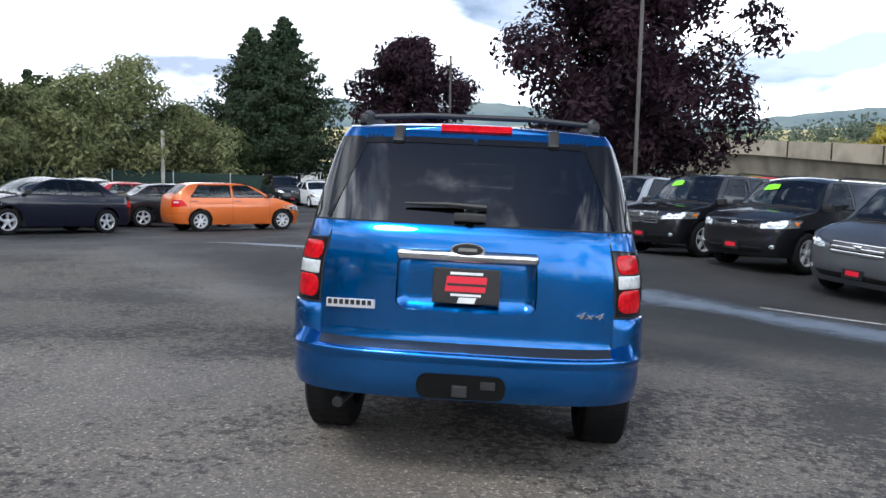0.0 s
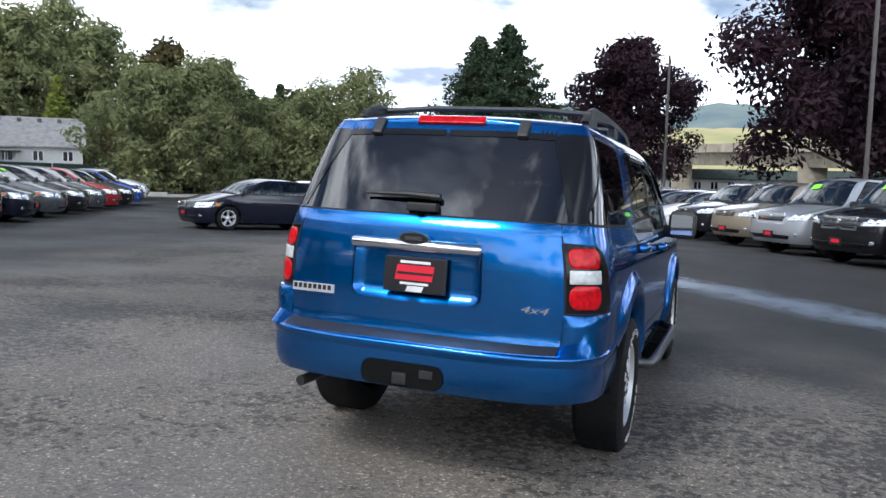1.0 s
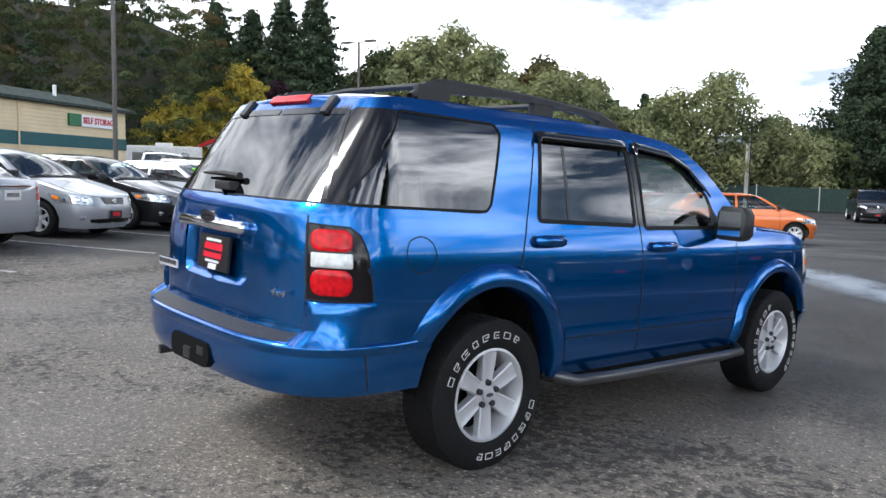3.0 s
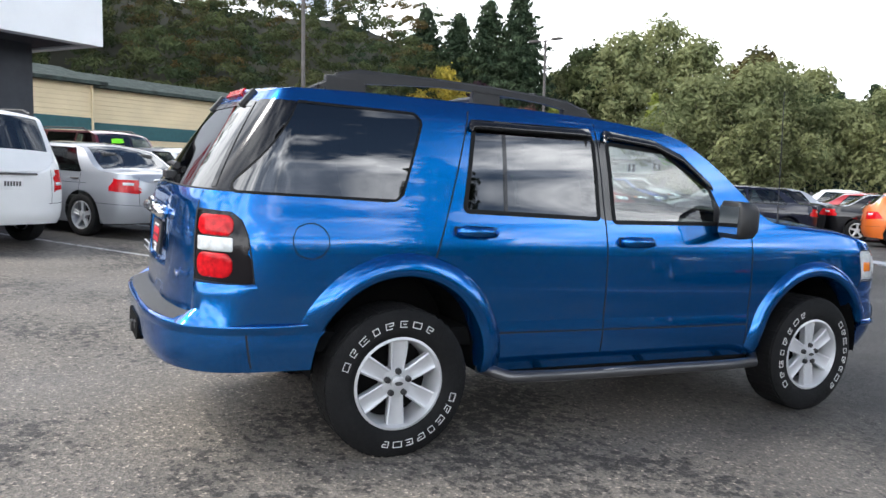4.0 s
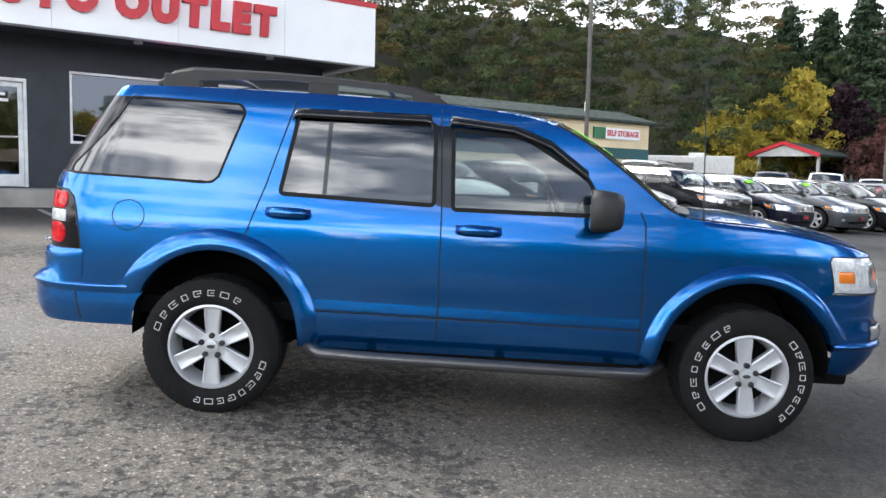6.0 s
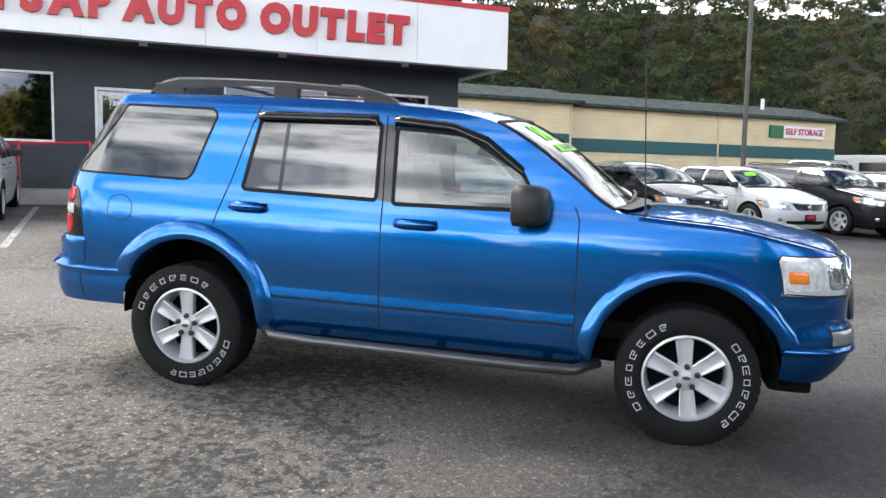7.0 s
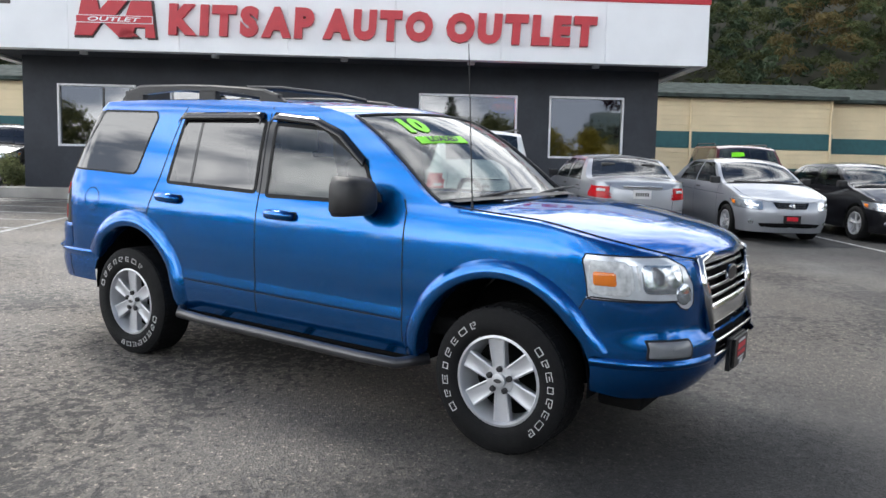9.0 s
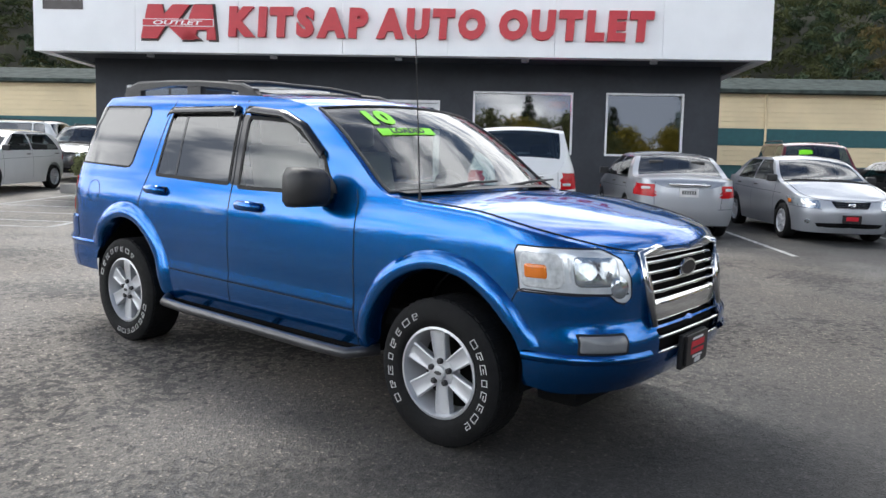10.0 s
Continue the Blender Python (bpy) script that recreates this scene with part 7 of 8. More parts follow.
def broadleaf(name, x, y, height, spread, leaf, label, seed, count=5000, size=0.30, trunk=0.18, low=0.28, group="", base=None):
    rng = random.Random(seed)
    z0 = H(x, y) if base is None else base
    t = root(name, Matrix.Translation((x, y, z0)), label, "tree", group)
    bm = bmesh.new()
    top = height * 0.72
    lean = rng.uniform(-0.03, 0.03) * height
    add_tube(bm, [(0, 0, -0.1), (0.02, 0, height * 0.15), (lean * 0.4, 0.05, height * 0.4), (lean, 0.1, top)], [trunk, trunk * 0.8, trunk * 0.55, trunk * 0.15], 10)
    cs, rs = [], []
    n = 64
    for i in range(n):
        u = (i + 0.5) / n
        z = height * (low + (0.97 - low) * u)
        prof = math.sin(math.pi * min(1.0, 0.16 + 0.84 * u) ** 0.85) ** 0.6
        a = i * 2.39996 + rng.uniform(-0.3, 0.3)
        r = spread * prof * rng.choice((0.45, 0.7, 0.85, 0.95, 1.06))
        c = (r * math.cos(a), r * math.sin(a), z * rng.uniform(0.95, 1.04))
        cs.append(c)
        rs.append(spread * rng.uniform(0.16, 0.29))
        if i % 3 == 0:
            cs.append((c[0] * 0.45, c[1] * 0.45, c[2]))
            rs.append(spread * 0.34)
        if i % 2 == 0:
            st = max(height * 0.16, z - r * 0.7)
            add_tube(bm, [(lean * st / height, 0.03, st), (c[0] * 0.5, c[1] * 0.5, (st + z) / 2 + 0.1), c], [trunk * 0.32, trunk * 0.2, 0.02], 6)
    cs.append((lean, 0, height * 0.6))
    rs.append(spread * 0.5)
    part("trunk", bm, M["bark"], t, smooth=True)
    part("crown", leaf_cloud("crown", cs, rs, count, size, M[leaf], seed, tier=0.3), None, t)
    return t


def conifer(name, x, y, height, spread, leaf, label, seed, count=6000, size=0.32, trunk=0.22, low=0.1, group="", base=None, round_top=0.0):
    rng = random.Random(seed)
    z0 = H(x, y) if base is None else base
    t = root(name, Matrix.Translation((x, y, z0)), label, "tree", group)
    bm = bmesh.new()
    add_tube(bm, [(0, 0, -0.1), (0, 0, height * 0.5), (0, 0, height * 0.97)], [trunk, trunk * 0.6, 0.03], 10)
    cs, rs = [], []
    n = 130
    for i in range(n):
        u = (i + rng.random()) / n
        z = height * (low + (0.985 - low) * u)
        prof = (1 - u) ** (0.92 - 0.35 * round_top) * min(1, 0.6 + u * 3)
        a = i * 2.39996
        r = 0.15 + spread * prof * rng.uniform(0.6, 1.08)
        if i % 2:
            add_tube(bm, [(0, 0, z), (r * math.cos(a), r * math.sin(a), z - 0.12 * r)], [0.06, 0.015], 5)
        for f, w in ((0.35, 0.36), (0.68, 0.27), (1.0, 0.15)):
            cs.append((r * f * math.cos(a), r * f * math.sin(a), z - 0.14 * r * f))
            rs.append(max(0.22, spread * w * (0.25 + 0.75 * prof)))
    part("trunk", bm, M["bark"], t, smooth=True)
    part("crown", leaf_cloud("crown", cs, rs, count, size, M[leaf], seed, 0.5, 0.4), None, t)
    return t


def pine(name, x, y, height, spread, label, seed, boughs=240, count=52000, size=0.17, trunk=0.32, low=0.10, stems=((0, 0, 1.0),)):
    """A full pine: whorls of boughs with upturned, tufted ends; one or more leaders."""
    rng = random.Random(seed)
    t = root(name, Matrix.Translation((x, y, H(x, y))), label, "tree")
    bm = bmesh.new()
    cs, rs = [], []
    for dx, dy, part_h in stems:
        hh = height * part_h
        add_tube(bm, [(0, 0, -0.1), (dx * 0.7, dy * 0.7, hh * 0.35), (dx, dy, hh * 0.96)], [trunk, trunk * 0.7, 0.04], 10)
        for i in range(boughs):
            u = (i + rng.random()) / boughs
            z = hh * (low + (0.985 - low) * u)
            prof = min(1.0, 0.82 + 0.9 * u) * (1 - u ** 1.35) ** 0.95
            a = i * 2.39996 + rng.uniform(-0.4, 0.4)
            r = 0.25 + spread * part_h * prof * rng.choice((0.55, 0.75, 0.88, 0.96, 1.0)) * rng.uniform(0.92, 1.08)
            ca, sa = math.cos(a), math.sin(a)
            rise = r * rng.uniform(0.05, 0.22)
            if i % 3 == 0:
                add_tube(bm, [(dx * 0.9, dy * 0.9, z - 0.2), (dx + ca * r * 0.6, dy + sa * r * 0.6, z - 0.1), (dx + ca * r, dy + sa * r, z + rise)], [0.07, 0.04, 0.015], 5)
            for f, w in ((0.45, 0.20), (0.7, 0.16), (0.88, 0.115), (1.0, 0.075)):
                side = rng.uniform(-0.22, 0.22) * r * f
                cs.append((dx + ca * r * f - sa * side, dy + sa * r * f + ca * side, z - 0.1 + (rise + 0.1) * f * f))
                rs.append(max(0.22, spread * w * (0.35 + 0.65 * prof)))
    part("trunk", bm, M["bark"], t, smooth=True)
    part("crown", leaf_cloud("crown", cs, rs, count, size, M["leaf_pine"], seed, 0.75, 0.35), None, t)
    return t


broadleaf("maple_tree", 6.0, 31.5, 15.2, 5.8, "leaf_purple", "large dark purple-leaved maple behind the parked cars", 3, 50000, 0.16, 0.30, 0.20)
broadleaf("maple_tree", -7.2, 57.2, 12.6, 5.2, "leaf_purple", "dark purple-leaved maple on the street side", 4, 36000, 0.17, 0.26, 0.18)
pine("pine_tree", -22.6, 72.0, 16.9, 8.0, "dense dark green pine with two leaders by the street", 5, 230, 80000, 0.19, stems=((1.2, 0.3, 1.0), (-1.9, 0.5, 0.94)))


def polar(az, d, ex=2.5, ey=-4.5):
    return ex + d * math.sin(radians(az)), ey + d * math.cos(radians(az))


# lot-edge trees: azimuth and distance from the aisle, height, spread, leaf
for i, (az, d, h, sp, leaf, lab) in enumerate((
        (-43.2, 50, 7.4, 3.6, "leaf_green", "broad green bushy tree at the lot's edge"), (-39.8, 51, 7.8, 3.8, "leaf_green", "green bushy tree at the lot's edge"), (-38.5, 53, 8.3, 3.4, "leaf_green", "thin green tree with sparse top"),
        (-35.0, 55, 6.0, 4.2, "leaf_green", "low green tree behind the fence"), (-31.5, 57, 7.4, 4.4, "leaf_green", "olive green tree behind the fence"), (-28.4, 58, 8.6, 4.4, "leaf_green", "tall olive green tree behind the fence"),
        (-25.0, 59, 6.0, 3.8, "leaf_green", "low olive green tree behind the fence"), (-47.5, 119, 22.5, 9.0, "leaf_green", "tall spreading green tree behind the house"), (-52.4, 117, 18.5, 8.0, "leaf_dark", "large dark green tree behind the house"), (-37.5, 100, 13.0, 6.5, "leaf_green", "green tree far behind the fence"), (-50.0, 115, 20.5, 8.5, "leaf_green", "large spreading green tree behind the house"), (-45.0, 114, 19.5, 8.5, "leaf_green", "green tree behind the bushes"),
        (-54.2, 118, 15.5, 6.5, "leaf_green", "large green tree behind the house"), (-41.0, 100, 15.0, 6.5, "leaf_autumn", "olive tree behind the bushes"), (-36.5, 68, 7.0, 5.0, "leaf_dark", "dark green tree far behind the fence"),
        (-32.8, 72, 8.0, 3.4, "leaf_dark", "dark green tree far behind the fence"), (-22.5, 66, 5.2, 3.5, "leaf_dark", "dark shrub behind the fence"))):
    x, y = polar(az, d)
    broadleaf("broadleaf_tree", x, y, h, sp, leaf, lab, 40 + i, 11000 if d < 60 or d > 90 else 6000, 0.16 if d < 60 else (0.25 if d < 90 else 0.40), 0.16, 0.04, "trees round the lot")
for i, (az, d, h, sp, leaf, lab) in enumerate(((-56.1, 86, 7.6, 4.8, "leaf_red", "dark red-leaved tree beside the house"), (-62.3, 90, 13.2, 4.0, "leaf_yellow", "bright yellow tree behind the carport"), (-64.6, 92, 9.5, 3.8, "leaf_yellow", "yellow tree behind the carport"),
        (-66.6, 84, 8.5, 4.0, "leaf_yellow", "yellow tree by the storage building"), (-59.6, 91, 11.4, 3.4, "leaf_purple", "dark purple-leaved tree behind the carport"))):
    x, y = polar(az, d)
    broadleaf("broadleaf_tree", x, y, h, sp, leaf, lab, 70 + i, 8000, 0.26, 0.15, 0.04, "trees round the lot")
for i, (az, d, h, sp, lab) in enumerate(((-57.2, 112, 27.0, 8.6, "tall dark spruce with drooping boughs"), (-59.4, 114, 26.0, 8.4, "tall dark spruce above the carport"), (-61.6, 116, 24.5, 8.0, "tall dark spruce above the yellow trees"), (-64.0, 118, 25.5, 7.4, "slender dark spruce by the hillside"),
        (-33.6, 78, 9.6, 2.6, "dark spruce above the low trees"), (-35.6, 82, 9.4, 2.4, "dark spruce above the low trees"), (-47.6, 104, 11.8, 3.8, "small bright green conifer beside the house"), (-54.6, 104, 11.0, 3.6, "small bright green conifer beside the house"))):
    x, y = polar(az, d)
    conifer("spruce_tree", x, y, h, sp * (1.15 if h > 20 else 1.0), "leaf_lime" if "bright" in lab else "leaf_pine", lab, 90 + i, 30000 if h > 20 else 6000, 0.32 if h > 10 else 0.24, 0.2, 0.04, "spruces round the lot", round_top=0.6 if h > 20 else 0.0)


# trees across the street, mirrored in the car's and the showroom's glass
for i, (az, d, h, sp, leaf) in enumerate(((31.8, 88, 9.6, 4.6, "leaf_yellow"), (35.0, 80, 9.0, 5.0, "leaf_yellow"), (37.2, 74, 9.0, 5.0, "leaf_green"), (39.5, 70, 10.0, 6.0, "leaf_green"), (42.0, 66, 9.0, 5.5, "leaf_green"), (47.4, 60, 9.0, 5.5, "leaf_green"), (54.2, 55, 9.0, 5.5, "leaf_green"), (62.0, 52, 8.6, 5.5, "leaf_dark"), (44.5, 62, 9.0, 6.0, "leaf_yellow"), (50.5, 56, 9.0, 6.0, "leaf_green"), (58, 52, 9.0, 6.0, "leaf_yellow"),
        (66, 50, 9.0, 6.0, "leaf_green"), (75, 48, 8.0, 4.8, "leaf_dark"), (86, 48, 8.0, 4.8, "leaf_green"), (98, 48, 7.0, 4.8, "leaf_dark"))):
    x, y = polar(az, d)
    broadleaf("broadleaf_tree", x, y, h, sp, leaf, {"leaf_yellow": "yellow-green bushy tree across the street", "leaf_green": "olive green bushy tree across the street", "leaf_dark": "dark green tree across the street"}[leaf], 140 + i, 5000, 0.26, 0.16, 0.02, "trees across the street", base=-0.8)
for i, (az, d, h) in enumerate(((38, 98, 14), (42, 92, 12.5), (45.5, 90, 15), (49, 84, 12.5), (53, 82, 13.5), (57, 78, 12), (62, 76, 14), (68, 72, 12.5), (76, 70, 14), (86, 70, 12), (97, 70, 12))):
    x, y = polar(az, d)
    conifer("spruce_tree", x, y, h, 5.6, "leaf_pine", "dark spruce across the street", 160 + i, 4500, 0.30, 0.2, 0.04, "spruces across the street", base=-0.8)


pine("fir_tree", 19.6, 8.8, 11.5, 3.4, "dark fir standing by the street", 190, 110, 12000, 0.16, 0.2, 0.12)


ring = ([], [])
rrng = random.Random(33)
for i in range(240):
    az, d = rrng.uniform(96, 214), rrng.uniform(62, 84)
    x, y = polar(az, d)
    h = rrng.uniform(5.0, 9.5)
    for u in range(4):
        ring[0].append((x + rrng.uniform(-1, 1), y + rrng.uniform(-1, 1), H(x, y) + h * (0.15 + 0.25 * u)))
        ring[1].append(h * 0.24 * (1.1 - 0.2 * u))
tagged(new("roadside_woods", leaf_cloud("roadside_woods", ring[0], ring[1], 26000, 0.55, M["leaf_dark"], 34, 0.8, 0.6, 3)), "dark green woods along the far side of the road", "trees", kind="stuff")


# sunlit trees and a dark wood on the slope beyond the overpass
for i, (az, d, h, sp) in enumerate(((22.5, 160, 9.5, 5.0), (25.0, 150, 11.0, 5.5), (27.4, 140, 12.5, 5.5), (29.6, 132, 13.0, 5.5))):
    x, y = polar(az, d, 0.16, -6.0)
    broadleaf("broadleaf_tree", x, y, h, sp, "leaf_yellow" if i % 2 else "leaf_green", "sunlit yellow-green tree beyond the overpass", 180 + i, 4000, 0.42, 0.2, 0.02, "trees beyond the overpass", base=-1.0)
wood = ([], [])
wrng = random.Random(21)
for i in range(420):
    az, d = wrng.uniform(9.5, 40), wrng.uniform(560, 640)
    x, y = polar(az, d, 0, 0)
    top = d * math.tan(radians(3.3 + 1.1 * step01((az - 12) / 18) + wrng.uniform(-0.25, 0.35)))
    for u in range(4):
        wood[0].append((x, y, top - 14 + 4.6 * u))
        wood[1].append(5.2 - 1.35 * u)
tagged(new("far_wood", leaf_cloud("far_wood", wood[0], wood[1], 17000, 1.7, M["leaf_far"], 77, 0.9, 0.5)), "conifer wood on the far slope, haze put into its colour", "trees", kind="stuff")
sx0, sy0 = -6.5, -16.4
sb = root("shrub", Matrix.Translation((sx0, sy0, H(sx0, sy0))), "small green shrub at the showroom's corner", "shrub")
part("foliage", leaf_cloud("foliage", [(0, 0, 0.35), (0.2, 0.1, 0.5), (-0.2, -0.1, 0.45), (0.05, -0.15, 0.75)], [0.35, 0.3, 0.3, 0.28], 900, 0.06, M["leaf_green"], 31), None, sb)
part("stem", tube([(0, 0, -0.05), (0.02, 0, 0.5)], 0.02, 6), M["bark"], sb)


# ---- wooded hillside behind the storage building ----
def hill_near(az):
    """How far off the woods begin in a direction: behind the storage building, nearer past its end."""
    d = Vector((math.sin(radians(az)), math.cos(radians(az)), 0))
    n = -NB.dot(d)
    return min(46 / max(n, 0.05), 72 + 34 * step01((az + 70) / 6) if az > -77 else 200)


def hill_fade(az):
    return 1 - step01((az + 66) / 10)


def hill_z(az, d):
    return 0.6 + max(0.0, d - hill_near(az) - 3) * 0.50 * hill_fade(az)


def build_hillside():
    azs, ds = [-172 + 2.0 * i for i in range(59)], [-6 + 7 * j for j in range(9)]
    verts = []
    for k in ds:
        for az in azs:
            d = hill_near(az) + k
            x, y = polar(az, d)
            verts.append((x, y, hill_z(az, d) - (1.6 if k < 0 else 0)))
    k = len(azs)
    faces = [(j * k + i, j * k + i + 1, (j + 1) * k + i + 1, (j + 1) * k + i) for j in range(len(ds) - 1) for i in range(k - 1)]
    tagged(new("hillside", mesh_of("hillside", verts, faces, M["soil"], True)), "steep wooded hillside", "hill", kind="structure")
    rng = random.Random(11)
    groups = {"leaf_wood": ([], []), "leaf_dark": ([], []), "leaf_autumn": ([], []), "leaf_pine": ([], [])}
    for row in range(9):
        az = -166.0
        while az < -58.5:
            dd = hill_near(az) + 2 + 5.8 * row
            az += math.degrees(rng.uniform(3.2, 6.2) / dd)
            d = dd + rng.uniform(-2.5, 2.5)
            f = hill_fade(az)
            g = hill_z(az, d)
            x, y = polar(az, d)
            h = rng.uniform(8.0, 14.5) * (0.85 if row == 0 else 1) * (0.55 + 0.45 * f) * (1 + 0.55 * step01((az + 78) / 8))
            leaf = rng.choice(("leaf_wood", "leaf_wood", "leaf_dark", "leaf_dark", "leaf_autumn", "leaf_pine"))
            cs, rs = groups[leaf]
            wide = rng.uniform(2.6, 4.2)
            for i in range(16):
                u = i / 15
                if leaf == "leaf_pine":
                    sp, size = 2.9 * (1.05 - u) ** 0.9, 0.95 - 0.6 * u
                else:
                    sp, size = wide * math.sin(math.pi * (0.22 + 0.72 * u)) ** 0.6, rng.uniform(0.6, 1.15)
                a = i * 2.4 + rng.random()
                cs.append((x + sp * 0.8 * math.cos(a), y + sp * 0.8 * math.sin(a), g + h * (0.16 + 0.82 * u)))
                rs.append(max(0.35, size))
    total = sum(len(g[0]) for g in groups.values())
    for i, (leaf, (cs, rs)) in enumerate(groups.items()):
        me = leaf_cloud("hillside_woods", cs, rs, int(400000 * len(cs) / total), 0.30, M[leaf], 200 + i, 0.62, 0.75, 3, 0.8)
        tagged(new("hillside_woods", me), "dense mixed woodland on the hillside, turning in autumn", "trees", kind="stuff")


build_hillside()


# ---- lamps, poles ----
def lamp_post(x, y, top, az, label, arms=2):
    t = root("lamp_post", Matrix.Translation((x, y, H(x, y))), label, "lamp post", "lot lamps")
    h = top - H(x, y)
    part("pole", tube([(0, 0, 0), (0, 0, h * 0.5), (0, 0, h)], [0.085, 0.075, 0.065], 10), M["steel"], t)
    part("base", tube([(0, 0, 0), (0, 0, 0.6)], 0.22, 14), M["concrete"], t)
    c, s = math.cos(radians(az)), math.sin(radians(az))
    for k in ((1, -1) if arms == 2 else (1,)):
        a = part("arm", tube([(0, 0, h - 0.06), (k * c * 0.65, k * s * 0.65, h + 0.0)], 0.03, 6), M["steel"], t)
        part("lamp_head", box((0.45, -0.16, -0.05), (1.0, 0.16, 0.05), 0.02, pose(0, 0, h + 0.0, 0, 0, az + (0 if k > 0 else 180))), M["steel"], t)
    return t


lamp_post(-30.4, 20.0, 8.3, 20, "tall dark lamp post with two arms")
lamp_post(-22.7, 5.0, 8.6, 20, "tall dark lamp post above the car row")
lamp_post(-2.8, 40.6, 8.35, 175, "tall dark lamp post with a single arm", 1)
lamp_post(-11.5, 57.7, 8.5, 20, "tall dark lamp post far down the lot")
lamp_post(5.2, 23.8, 8.5, 20, "tall dark lamp post behind the street-side cars")


# ---- fence, kerbs, markings ----
def build_fence():
    f = root("fence", Matrix.Identity(4), "chain-link fence with dark green privacy screen", "fence")
    pts = [(-43.6, 13.0), (-40.5, 21.5), (-36.5, 29.5), (-31.5, 36.0), (-24.5, 43.0), (-15.0, 49.0)]
    for (x0, y0), (x1, y1) in zip(pts, pts[1:]):
        k = max(1, int(math.hypot(x1 - x0, y1 - y0) / 3))
        for i in range(k):
            a = (x0 + (x1 - x0) * i / k, y0 + (y1 - y0) * i / k)
            b = (x0 + (x1 - x0) * (i + 1) / k, y0 + (y1 - y0) * (i + 1) / k)
            hh = 1.5
            part("post", tube([(a[0], a[1], H(*a) - 0.1), (a[0], a[1], H(*a) + hh + 0.1)], 0.035, 6), M["alloy"], f)
            v = []
            nx, ny = (b[1] - a[1]) * 0.01 / 3, -(b[0] - a[0]) * 0.01 / 3
            for q, w in ((0, 0), (1, 0), (1, 1), (0, 1)):
                p = (a, b)[q]
                v.append((p[0], p[1], H(*p) + 0.05 + (hh - 0.05) * w))
            v += [(p[0] + nx, p[1] + ny, p[2]) for p in v]
            part("screen", mesh_of("screen", v, [(0, 1, 2, 3), (7, 6, 5, 4), (0, 4, 5, 1), (1, 5, 6, 2), (2, 6, 7, 3), (3, 7, 4, 0)], M["fence_green"]), None, f)
    g = (-21.8, 44.5)
    u = root("utility_pole", Matrix.Translation((g[0], g[1], H(*g))), "short bare wooden pole behind the fence", "pole")
    part("pole", tube([(0, 0, 0), (0, 0, 4.2)], 0.13, 8), M["concrete"], u)


build_fence()


def flat_strip(name, a, b, width, mat, label, lift=0.004, group="", cat="marking"):
    """A painted strip that follows the ground."""
    a, b = Vector((*a, 0)), Vector((*b, 0))
    d = (b - a).normalized()
    p = Vector((-d.y, d.x, 0)) * width / 2
    k = max(1, int((b - a).length / 0.5))
    verts, faces = [], []
    for i in range(k + 1):
        c = a.lerp(b, i / k)
        for s in (-1, 1):
            v = c + p * s
            verts.append((v.x, v.y, H(v.x, v.y) + lift))
    faces = [(2 * i, 2 * i + 1, 2 * i + 3, 2 * i + 2) for i in range(k)]
    return tagged(new(name, mesh_of(name, verts, faces, mat)), label, cat, group, "structure")


for s in (8.3, 5.45, 2.55, -0.35, -3.25, -5.75, -8.6):
    a, b = at(s, -6.4, 0), at(s, -12.6, 0)
    flat_strip("marking", (a.x, a.y), (b.x, b.y), 0.10, M["line"], "worn white stall line on the asphalt", group="stall lines")
for n in (-6.4, -12.6):
    a, b = at(-5.75, n, 0), at(-8.6, n, 0)
    flat_strip("marking", (a.x, a.y), (b.x, b.y), 0.10, M["line"], "worn white line round the access aisle", group="stall lines")
for k in range(5):
    a, b = at(-5.8, -7.2 - 1.25 * k, 0), at(-8.55, -6.3 - 1.25 * k - 0.9, 0)
    flat_strip("marking", (a.x, a.y), (b.x, b.y), 0.10, M["line"], "white diagonal hatching of the access aisle", group="stall lines")
flat_strip("marking", (3.8, 5.02), (7.2, 3.2), 0.07, M["line"], "faded white line on the asphalt", group="stall lines")


